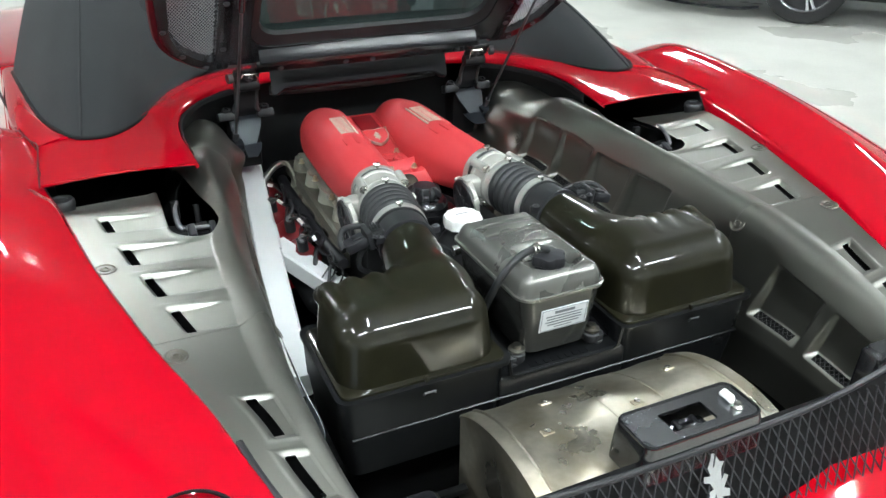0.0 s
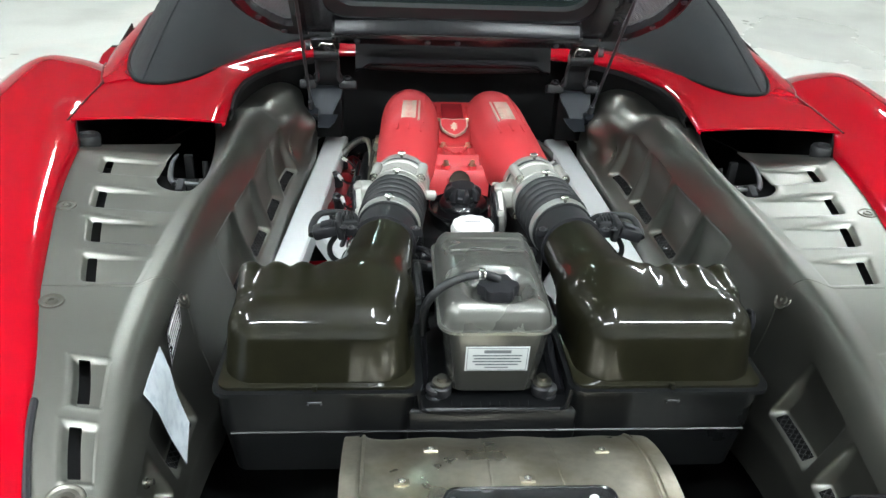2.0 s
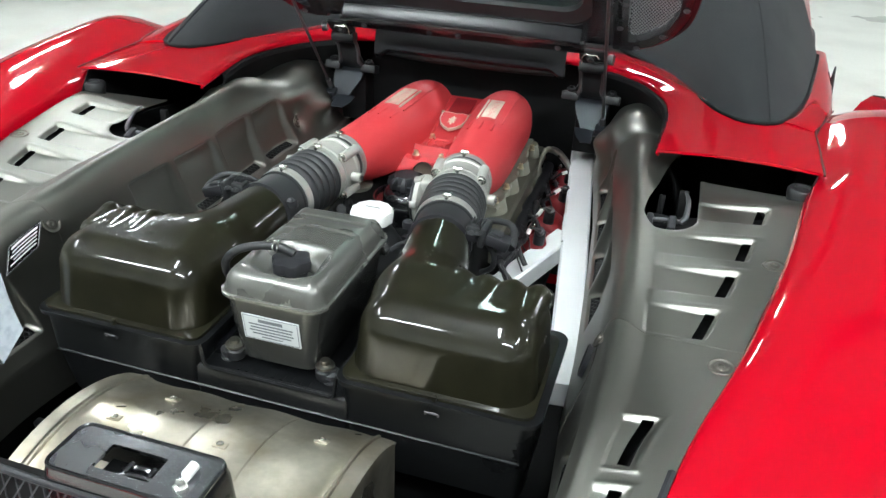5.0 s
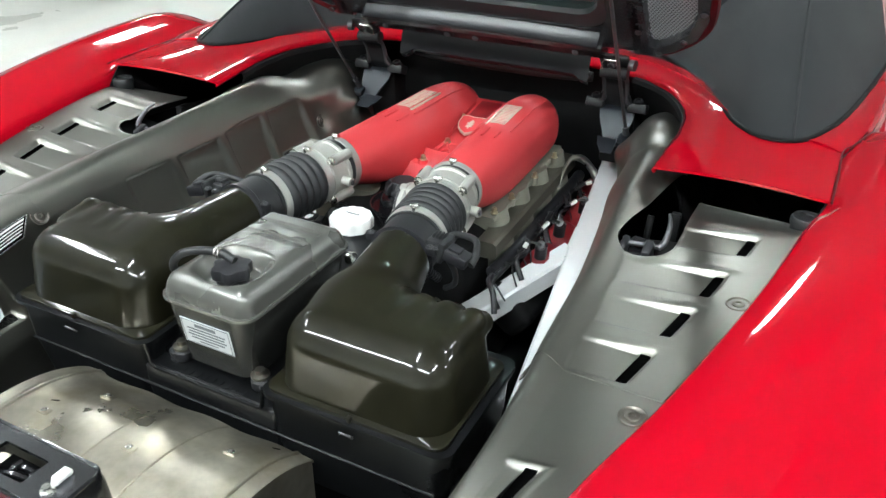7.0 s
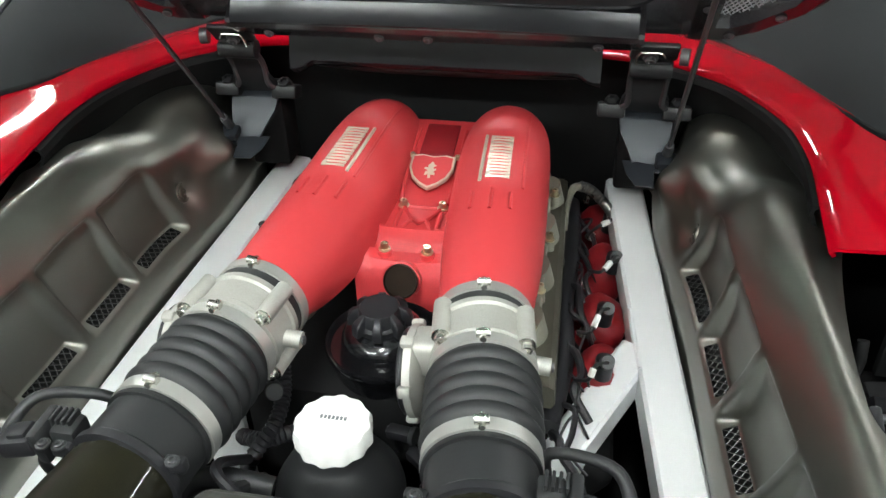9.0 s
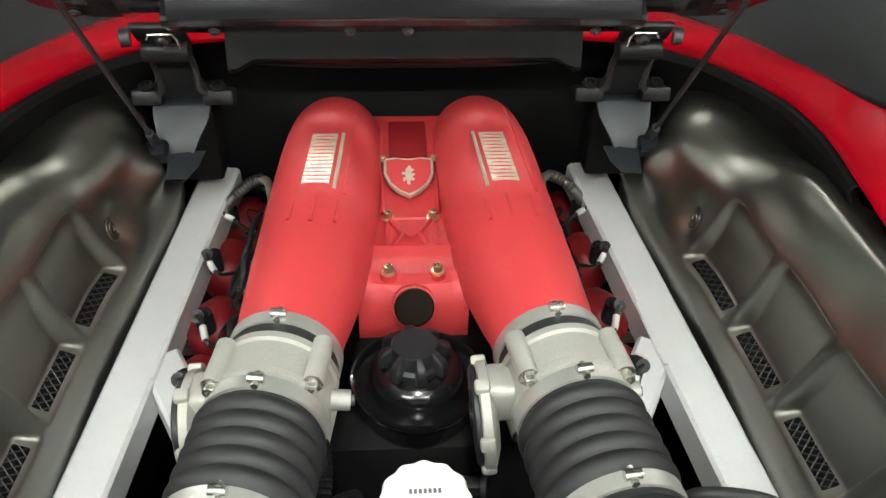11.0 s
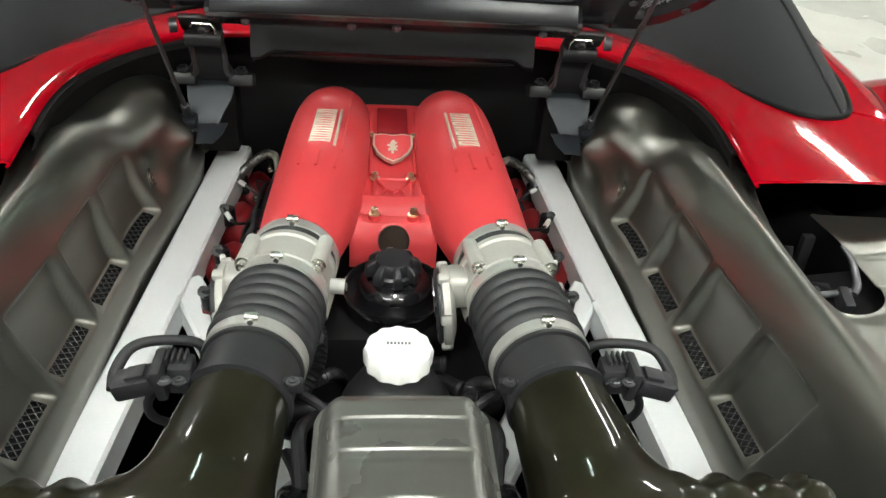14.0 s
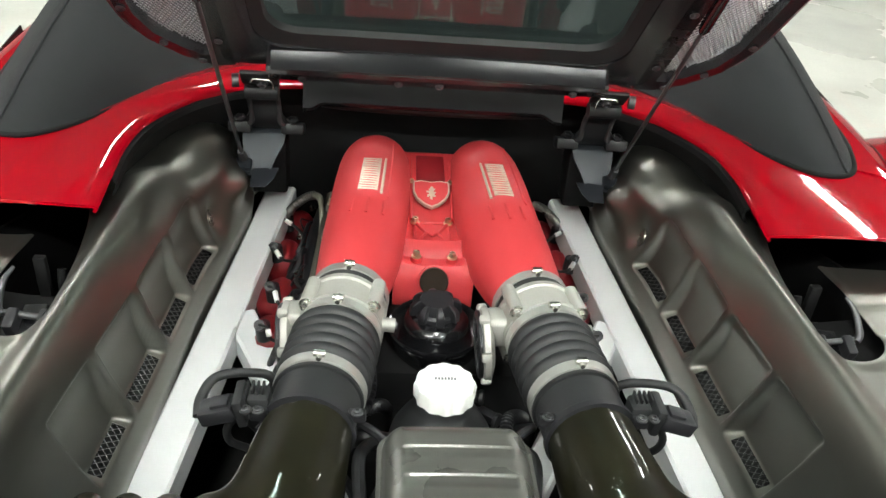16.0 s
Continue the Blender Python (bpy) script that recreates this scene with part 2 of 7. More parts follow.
def tube(bm, points, radius, segs=10, n=0):
    """A round bar along points; radius may be a list."""
    pts = spline(points, n) if n else [Vector(q) for q in points]
    rad = radius if isinstance(radius, (list, tuple)) else [radius] * len(pts)
    if len(rad) != len(pts):
        rad = [float(r) for r in np.interp(np.linspace(0, 1, len(pts)), np.linspace(0, 1, len(rad)), rad)]
    rings, side = [], None
    for i, p in enumerate(pts):
        t = (pts[min(i + 1, len(pts) - 1)] - pts[max(i - 1, 0)]).normalized()
        if side is None:
            side = t.orthogonal().normalized()
        side = (side - t * side.dot(t)).normalized()
        up = t.cross(side)
        rings.append([p + rad[i] * (math.cos(2 * math.pi * k / segs) * side + math.sin(2 * math.pi * k / segs) * up) for k in range(segs)])
    return loft(bm, rings)


def round_rect(x0, x1, y0, y1, r, z, k=6):
    """Ring of a rectangle with rounded corners."""
    out = []
    for cx, cy, a0 in ((x1 - r, y1 - r, 0), (x0 + r, y1 - r, 90), (x0 + r, y0 + r, 180), (x1 - r, y0 + r, 270)):
        for i in range(k + 1):
            a = radians(a0 + 90 * i / k)
            out.append(Vector((cx + r * math.cos(a), cy + r * math.sin(a), z)))
    return out


def prism(bm, outline, h, m, bevel=0.0):
    """Extrude a flat outline (x, y) by h along z of the pose m."""
    lo = [bm.verts.new(m @ Vector((x, y, 0))) for x, y in outline]
    hi = [bm.verts.new(m @ Vector((x, y, h))) for x, y in outline]
    n = len(lo)
    bm.faces.new(lo[::-1])
    top = bm.faces.new(hi)
    for i in range(n):
        j = (i + 1) % n
        bm.faces.new((lo[i], lo[j], hi[j], hi[i]))
    if bevel:
        bmesh.ops.bevel(bm, geom=list(top.edges), offset=bevel, segments=2, profile=0.5, affect="EDGES")
    return bm


def sheet(bm, f, us, vs, keep=None):
    """A grid surface f(u, v); keep(u, v) at a cell's centre says whether it stays."""
    grid = [[bm.verts.new(f(u, v)) for u in us] for v in vs]
    for j in range(len(vs) - 1):
        for i in range(len(us) - 1):
            if keep is None or keep((us[i] + us[i + 1]) / 2, (vs[j] + vs[j + 1]) / 2):
                bm.faces.new((grid[j][i], grid[j][i + 1], grid[j + 1][i + 1], grid[j + 1][i]))
    for v in [v for v in bm.verts if not v.link_faces]:
        bm.verts.remove(v)
    return bm


def trimmed_sheet(bm, f, us, vs, depth):
    """A grid surface f(u, v) cut cleanly along depth(u, v) = 0; what has positive depth stays."""
    val = [[depth(u, v) for u in us] for v in vs]
    node, cut = {}, {}

    def corner(i, j):
        if (i, j) not in node:
            node[(i, j)] = bm.verts.new(f(us[i], vs[j]))
        return node[(i, j)]

    def crossing(a, b):
        key = (min(a, b), max(a, b))
        if key not in cut:
            (i0, j0), (i1, j1) = (a, b) if val[a[1]][a[0]] > 0 else (b, a)
            lo, hi = 0.0, 1.0
            for _ in range(7):
                t = (lo + hi) / 2
                if depth(us[i0] + (us[i1] - us[i0]) * t, vs[j0] + (vs[j1] - vs[j0]) * t) > 0:
                    lo = t
                else:
                    hi = t
            cut[key] = bm.verts.new(f(us[i0] + (us[i1] - us[i0]) * lo, vs[j0] + (vs[j1] - vs[j0]) * lo))
        return cut[key]

    for j in range(len(vs) - 1):
        for i in range(len(us) - 1):
            ring = [(i, j), (i + 1, j), (i + 1, j + 1), (i, j + 1)]
            face = []
            for a, b in zip(ring, ring[1:] + ring[:1]):
                ka, kb = val[a[1]][a[0]] > 0, val[b[1]][b[0]] > 0
                if ka:
                    face.append(corner(*a))
                if ka != kb:
                    face.append(crossing(a, b))
            if len(face) > 2:
                bm.faces.new(face)
    return bm


def thicken(ob, t, offset=-1.0):
    s = ob.modifiers.new("thickness", "SOLIDIFY")
    s.thickness, s.offset = t, offset
    return ob


def lerp_table(table, y):
    """Rows (y, a, b, ...) in falling y: the smooth values at y."""
    ys = [r[0] for r in table]
    cols = list(zip(*table))[1:]
    out = []
    for c in cols:
        out.append(smooth_interp(y, ys, c))
    return out


def smooth_interp(y, ys, c):
    """Monotone-in-knots cubic blend through rows given in falling order."""
    if y >= ys[0]:
        return c[0]
    if y <= ys[-1]:
        return c[-1]
    for i in range(len(ys) - 1):
        if ys[i] >= y >= ys[i + 1]:
            h = ys[i] - ys[i + 1]
            t = (ys[i] - y) / h
            m0 = (c[i + 1] - c[i - 1]) / (ys[i - 1] - ys[i + 1]) * h if i > 0 else c[i + 1] - c[i]
            m1 = (c[i + 2] - c[i]) / (ys[i] - ys[i + 2]) * h if i + 2 < len(ys) else c[i + 1] - c[i]
            return (2 * t**3 - 3 * t**2 + 1) * c[i] + (t**3 - 2 * t**2 + t) * m0 + (3 * t**2 - 2 * t**3) * c[i + 1] + (t**3 - t**2) * m1
    return c[-1]


def step(x, a, b):
    t = min(1.0, max(0.0, (x - a) / (b - a)))
    return t * t * (3 - 2 * t)


def capsule(p, a, b, ra, rb):
    """Distance to a round bar from a to b whose radius changes."""
    a, b = np.array(a), np.array(b)
    ab = b - a
    t = np.clip(((p - a) @ ab) / (ab @ ab), 0, 1)
    return np.linalg.norm(p - a - t[..., None] * ab, axis=-1) - (ra + (rb - ra) * t)


def melt(d1, d2, k):
    """Smooth union of two distances."""
    h = np.clip(0.5 + 0.5 * (d2 - d1) / k, 0, 1)
    return d2 * (1 - h) + d1 * h - k * h * (1 - h)


def nets(field, lo, hi, res):
    """Skin the zero of a field by surface nets, drawn onto the true surface."""
    n = [int(math.ceil((b - a) / res)) + 1 for a, b in zip(lo, hi)]
    axes = [lo[i] + res * np.arange(n[i]) for i in range(3)]
    grid = np.stack(np.meshgrid(*axes, indexing="ij"), -1)
    val = field(grid)
    neg = val < 0
    cells = np.zeros([k - 1 for k in n])
    total = np.zeros([k - 1 for k in n] + [3])
    for ax in range(3):
        other = [i for i in range(3) if i != ax]
        s0, s1 = [slice(None)] * 3, [slice(None)] * 3
        s0[ax], s1[ax] = slice(0, -1), slice(1, None)
        a, b = val[tuple(s0)], val[tuple(s1)]
        cross = (a < 0) != (b < 0)
        t = np.where(cross, a / np.where(cross, a - b, 1), 0)
        pos = grid[tuple(s0)] + t[..., None] * (grid[tuple(s1)] - grid[tuple(s0)])
        for d0 in (0, 1):
            for d1 in (0, 1):
                sl = [slice(None)] * 3
                sl[other[0]] = slice(d0, n[other[0]] - 1 + d0)
                sl[other[1]] = slice(d1, n[other[1]] - 1 + d1)
                c = cross[tuple(sl)]
                cells += c
                total += np.where(c[..., None], pos[tuple(sl)], 0)
    has = cells > 0
    index = -np.ones(has.shape, int)
    index[has] = np.arange(has.sum())
    pts = total[has] / cells[has][:, None]
    for _ in range(3):
        e = res * 0.2
        f0 = field(pts)
        g = np.stack([(field(pts + e * np.eye(3)[i]) - field(pts - e * np.eye(3)[i])) / (2 * e) for i in range(3)], -1)
        move = -f0[:, None] * g / np.maximum((g * g).sum(-1), 0.2)[:, None]
        pts = pts + np.clip(move, -res * 0.5, res * 0.5)
    bm = bmesh.new()
    verts = [bm.verts.new(p) for p in pts.tolist()]
    for ax in range(3):
        u, v = (ax + 1) % 3, (ax + 2) % 3
        s0, s1 = [slice(None)] * 3, [slice(None)] * 3
        s0[ax], s1[ax] = slice(0, -1), slice(1, None)
        cross = np.argwhere(neg[tuple(s0)] != neg[tuple(s1)])
        for c in cross:
            if c[u] == 0 or c[v] == 0 or c[u] >= n[u] - 1 or c[v] >= n[v] - 1:
                continue
            q = []
            for du, dv in ((0, 0), (-1, 0), (-1, -1), (0, -1)):
                k = c.copy()
                k[u] += du
                k[v] += dv
                q.append(index[tuple(k)])
            if min(q) >= 0:
                try:
                    bm.faces.new([verts[i] for i in (q if neg[tuple(c)] else q[::-1])])
                except ValueError:
                    pass
    return bm

# ---- the showroom ----
def slab(name, x0, x1, y0, y1, z0, z1, material, label, category):
    bm = bmesh.new()
    box(bm, (x1 - x0, y1 - y0, z1 - z0), Matrix.Translation(((x0 + x1) / 2, (y0 + y1) / 2, (z0 + z1) / 2)))
    return solid(name, bm, material, label, category, kind="structure")


slab("floor", -ROOM_X, ROOM_X, ROOM_Y0, ROOM_Y1, -0.1, 0.0, FLOOR_MAT, "pale sealed concrete showroom floor with grey stains", "floor")
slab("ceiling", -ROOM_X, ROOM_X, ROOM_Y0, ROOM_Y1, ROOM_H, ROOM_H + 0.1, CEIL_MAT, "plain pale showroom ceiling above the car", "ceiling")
slab("wall_north", -ROOM_X - 0.15, ROOM_X + 0.15, ROOM_Y1, ROOM_Y1 + 0.15, -0.1, ROOM_H + 0.1, WALL_MAT, "plain white showroom wall", "wall")
slab("wall_south", -ROOM_X - 0.15, ROOM_X + 0.15, ROOM_Y0 - 0.15, ROOM_Y0, -0.1, ROOM_H + 0.1, WALL_MAT, "plain white showroom wall", "wall")
slab("wall_east", ROOM_X, ROOM_X + 0.15, ROOM_Y0, ROOM_Y1, -0.1, ROOM_H + 0.1, WALL_MAT, "plain white showroom wall", "wall")
slab("wall_west", -ROOM_X - 0.15, -ROOM_X, ROOM_Y0, ROOM_Y1, -0.1, ROOM_H + 0.1, WALL_MAT, "plain white showroom wall", "wall")


def ceiling_light(x, y, long, across=False):
    a, b = (long, 0.16) if across else (0.16, long)
    lamp = thing("ceiling_light", (x, y, ROOM_H), "long white strip light fixed under the ceiling", "lamp", "strip lights under the ceiling")
    bm = bmesh.new()
    box(bm, (a + 0.05, b + 0.05, 0.05), Matrix.Translation((x, y, ROOM_H - 0.027)), 0.008)
    part("housing", bm, WHITE_PLASTIC, lamp)
    bm = bmesh.new()
    box(bm, (a, b, 0.02), Matrix.Translation((x, y, ROOM_H - 0.06)), 0.006)
    part("diffuser", bm, LAMP_MAT, lamp, "glowing white diffuser")


# dark gaps between the ceiling panels
bm = bmesh.new()
for k in range(-10, 11):
    box(bm, (0.12, ROOM_Y1 - ROOM_Y0 - 0.02, 0.012), Matrix.Translation((0.43 + 0.86 * k, (ROOM_Y0 + ROOM_Y1) / 2, ROOM_H - 0.007)))
for y in (-3.8, 0.6, 5.6):
    box(bm, (2 * ROOM_X - 0.02, 0.03, 0.010), Matrix.Translation((0, y, ROOM_H - 0.0065)))
solid("trim", bm, JOINT_MAT, "dark gaps between the pale ceiling panels", "ceiling joint", kind="structure")

for lx, ly in [(x, y) for y in (-1.4,) for x in (-3.0, 0.0, 3.0)] + [(6.0, 1.6), (-6.0, 1.6), (6.0, 5.4), (-6.0, 5.4), (0.0, 8.0)]:
    ceiling_light(lx, ly, 1.2)
for lx, ly, long in ((-2.80, 2.6, 0.8), (-0.55, 3.5, 1.0), (2.85, 3.3, 1.0)):
    ceiling_light(lx, ly, long)
for lx, ly, long in ((-1.7, -3.0, 2.2), (1.7, -3.0, 2.2)):
    ceiling_light(lx, ly, long, True)

# ---- the red car ----
CAR = thing("sports_car", (0, 0, 0), "glossy red convertible sports car with its engine cover raised", "car")

# height and line of the shield panels' outer edge: y, x, z
EDGE = [(0.6, 0.775, 0.915), (0.45, 0.754, 0.914), (0.25, 0.727, 0.912), (0.1, 0.704, 0.912), (0.0, 0.683, 0.911), (-0.06, 0.670, 0.909), (-0.20, 0.667, 0.902), (-0.26, 0.646, 0.880), (-0.45, 0.613, 0.873), (-0.66, 0.562, 0.858),
        (-0.80, 0.517, 0.843), (-0.94, 0.481, 0.817), (-1.02, 0.449, 0.793), (-1.10, 0.385, 0.755), (-1.20, 0.30, 0.70)]
# the fender: y, crest x, crest z, side x, side z, foot x
HAUNCH = [(0.6, 0.845, 0.905, 0.93, 0.72, 0.90), (0.3, 0.838, 0.922, 0.95, 0.74, 0.93), (0.12, 0.826, 0.933, 0.955, 0.745, 0.945), (-0.05, 0.808, 0.938, 0.960, 0.75, 0.955), (-0.26, 0.787, 0.931, 0.960, 0.74, 0.955),
          (-0.45, 0.765, 0.903, 0.955, 0.73, 0.95), (-0.66, 0.735, 0.859, 0.945, 0.70, 0.94), (-0.80, 0.70, 0.823, 0.93, 0.68, 0.92), (-0.94, 0.655, 0.785, 0.90, 0.64, 0.89),
          (-1.02, 0.62, 0.755, 0.87, 0.61, 0.86), (-1.10, 0.57, 0.715, 0.81, 0.58, 0.80), (-1.20, 0.50, 0.66, 0.70, 0.54, 0.69)]


def smooth_columns(table, order):
    """One smooth polynomial for each column of a table over y."""
    rows = np.array(table)
    return [np.polyfit(rows[:, 0], rows[:, c], order) for c in range(1, rows.shape[1])]


HAUNCH_FIT = smooth_columns(HAUNCH, 4)
EDGE_FIT = smooth_columns(EDGE, 4)


def fender_section(y, u):
    xm, zm = (float(np.polyval(c, y)) for c in EDGE_FIT)
    xo, zo = lerp_table(EDGE, y)
    xc, zc, xs, zs, xf = (float(np.polyval(c, y)) for c in HAUNCH_FIT)
    # the haunch ends in front and falls to the waist
    fall = 1.5 * max(0.0, y - 0.02) ** 2
    zm, zo, zc, zs = zm - fall, zo - fall, zc - fall, zs - fall * 0.4
    # crease along the inner wall
    k = step(y, -0.85, -0.40) * (1 - step(y, -0.36, 0.05))
    pts = [(xo - 0.004, zo - 0.035), (xo - 0.0045, zo - 0.004), (max(xm, xo - 0.001) + 0.005 + 0.006 * k, zm + 0.004 + 0.004 * k), ((xm * 0.55 + xc * 0.45), zm * 0.5 + zc * 0.5 + 0.009), (xc, zc), ((xc + xs) / 2 + 0.015, zc * 0.55 + zs * 0.45 + 0.022),
           (xs, zs), (xs - 0.005, 0.5), (xf - 0.05, 0.18)]
    k = u * (len(pts) - 1)
    i = min(int(k), len(pts) - 2)
    t = k - i
    q = [pts[max(i - 1, 0)], pts[i], pts[i + 1], pts[min(i + 2, len(pts) - 1)]]
    out = []
    for c in (0, 1):
        a, b, cc, d = (w[c] for w in q)
        out.append(0.5 * (2 * b + (cc - a) * t + (2 * a - 5 * b + 4 * cc - d) * t * t + (3 * b - a - 3 * cc + d) * t**3))
    return Vector((out[0], y, out[1]))


def fender(s):
    bm = bmesh.new()
    us = list(np.linspace(0, 1, 57))
    vs = list(np.linspace(0.55, -1.16, 70))
    sheet(bm, lambda u, y: fender_section(y, u), us, vs)
    flip(bm, s)
    ob = part("rear_fender", bm, RED_PAINT, CAR, "glossy red rear fender with soft lamp reflections", sharp=70)
    return thicken(ob, 0.004)


for s in (1, -1):
    fender(s)

# the red deck with its flap on each side and the band round the engine opening: inner line and outer line, by steps
DECK_IN = [(0.418, -0.185, 0.897), (0.422, -0.11, 0.904), (0.425, -0.03, 0.910), (0.413, 0.05, 0.913), (0.372, 0.133, 0.915), (0.33, 0.172, 0.917), (0.285, 0.197, 0.918), (0.19, 0.210, 0.920), (0.0, 0.215, 0.921)]
DECK_OUT = [(0.664, -0.216, 0.909), (0.665, -0.12, 0.911), (0.664, -0.03, 0.913), (0.60, 0.0, 0.9165), (0.53, 0.02, 0.918), (0.47, 0.11, 0.920), (0.41, 0.21, 0.921), (0.26, 0.31, 0.925), (0.0, 0.32, 0.927)]


def deck(s):
    bm = bmesh.new()
    a = spline(DECK_IN, 48)
    b = spline(DECK_OUT, 48)
    rings = []
    for p, q in zip(a, b):
        ring = [p + Vector((0, 0, -0.010)) + (q - p).normalized() * 0.004, p + Vector((0, 0, -0.005)), p + (q - p).normalized() * 0.003]
        for k in range(1, 11):
            t = k / 10
            ring.append(p.lerp(q, t) + Vector((0, 0, 0.006 * math.sin(math.pi * t))))
        rings.append(ring)
    loft(bm, rings, close=False)
    # the flap's rear lip
    flip(bm, s)
    ob = part("rear_deck", bm, RED_PAINT, CAR, "glossy red deck flap beside the folding roof", sharp=60)
    thicken(ob, 0.004)
    # outer red strip between the roof cover and the fender line
    bm = bmesh.new()
    inner = [(0.60, -0.01, 0.9165), (0.634, 0.045, 0.917), (0.657, 0.133, 0.917), (0.680, 0.27, 0.917), (0.709, 0.55, 0.917)]
    outer = [(0.664, -0.034, 0.9135), (0.678, 0.0, 0.914), (0.70, 0.1, 0.914), (0.722, 0.25, 0.912), (0.738, 0.55, 0.914)]
    rings = [[p.lerp(q, t / 5) + Vector((0, 0, 0.004 * math.sin(math.pi * t / 5))) for t in range(6)] + [q + Vector((0.006 * (q.y > 0.1), 0, -0.02)), q + Vector((0.02 * (q.y > 0.1), 0, -0.16))] for p, q in zip(spline(inner, 20), spline(outer, 20))]
    loft(bm, rings, close=False)
    flip(bm, s)
    thicken(part("deck_strip", bm, RED_PAINT, CAR, sharp=60), 0.004)


for s in (1, -1):
    deck(s)
    # dark shut line between the deck and the fender
    bm = bmesh.new()
    tube(bm, [(0.667, -0.222, 0.9085), (0.668, -0.12, 0.9125), (0.668, -0.035, 0.9150), (0.680, 0.0, 0.9150), (0.702, 0.08, 0.9120), (0.716, 0.14, 0.9030)], 0.0015, 6, 40)
    flip(bm, s)
    part("shut_line", bm, MAROON, CAR, "dark shut line beside the fender")

# the folding roof's fabric: a fin on each side that climbs to the roof
FIN = [(0.29, 0.36), (0.35, 0.285), (0.40, 0.205), (0.44, 0.13), (0.475, 0.055), (0.51, -0.005), (0.555, -0.042), (0.605, -0.028), (0.64, 0.045), (0.663, 0.133), (0.685, 0.27), (0.706, 0.425), (0.715, 0.5)]


def roof_fin(s):
    bm = bmesh.new()
    foot = spline([(x, y, 0.917) for x, y in FIN], 60)
    rings = []
    for k in range(25):
        t = k / 24
        ring = []
        for p in foot:
            # climbs and draws in towards the roof as it goes forward
            q = Vector((0.30 + (p.x - 0.30) * 0.72, p.y + 0.95, 1.20))
            r = p.lerp(q, t)
            r.z += 0.045 * math.sin(math.pi * min(1, t * 3.0) / 2) * (1 - 0.6 * t)
            r.x += (0.5 - p.x) * 0.10 * math.sin(math.pi * min(1.0, t * 2.2) / 2)
            ring.append(r)
        rings.append(ring)
    loft(bm, rings, close=False)
    flip(bm, s)
    ob = part("folding_roof_side", bm, FABRIC, CAR, "black fabric side of the closed folding roof", sharp=80)
    thicken(ob, 0.006)
    bm = bmesh.new()
    tube(bm, [p + Vector((0, 0, 0.002)) for p in foot], 0.004, 8)
    flip(bm, s)
    part("roof_seal", bm, BLACK_LINER, CAR)
    # a sewn seam up the fin
    i = 34
    bm = bmesh.new()
    tube(bm, [ring[i] + Vector((0, -0.001, 0.001)) for ring in rings], 0.0022, 6)
    flip(bm, s)
    part("seam", bm, FABRIC, CAR)


for s in (1, -1):
    roof_fin(s)

bm = bmesh.new()
loft(bm, [[Vector((x * (1 - 0.1 * k / 6), 0.55 + 0.16 * k, 1.02 + 0.16 * math.sin(k / 6 * 1.6) - 0.12 * (x / 0.6) ** 2)) for x in np.linspace(-0.62, 0.62, 21)] for k in range(11)], close=False)
thicken(part("roof", bm, FABRIC, CAR, "black fabric folding roof", sharp=80), 0.006)

bm = bmesh.new()
loft(bm, [[Vector((x, y + 0.05 * (x / 0.4) ** 2, z)) for x in np.linspace(-0.42, 0.42, 15)] for y, z in ((0.31, 0.90), (0.33, 0.95), (0.42, 1.05), (0.56, 1.13))], close=False)
thicken(part("roof_back", bm, FABRIC, CAR, "black fabric rear of the folding roof"), 0.006)

# black lining under the flap, inside the fender
for s in (1, -1):
    bm = bmesh.new()
    rows = []
    for y in np.linspace(-1.0, 0.45, 30):
        xo, zo = lerp_table(EDGE, y)
        rows.append([Vector((xo - 0.006, y, zo - (0.012 if y < -0.24 else 0.002))), Vector((xo - 0.008, y, zo - 0.025)), Vector((xo - 0.014, y, zo - 0.05)), Vector((xo - 0.02, y, 0.80)), Vector((xo - 0.03, y, 0.60))])
    loft(bm, rows, close=False)
    flip(bm, s)
    thicken(part("fender_lining", bm, BLACK_LINER, CAR), 0.003)

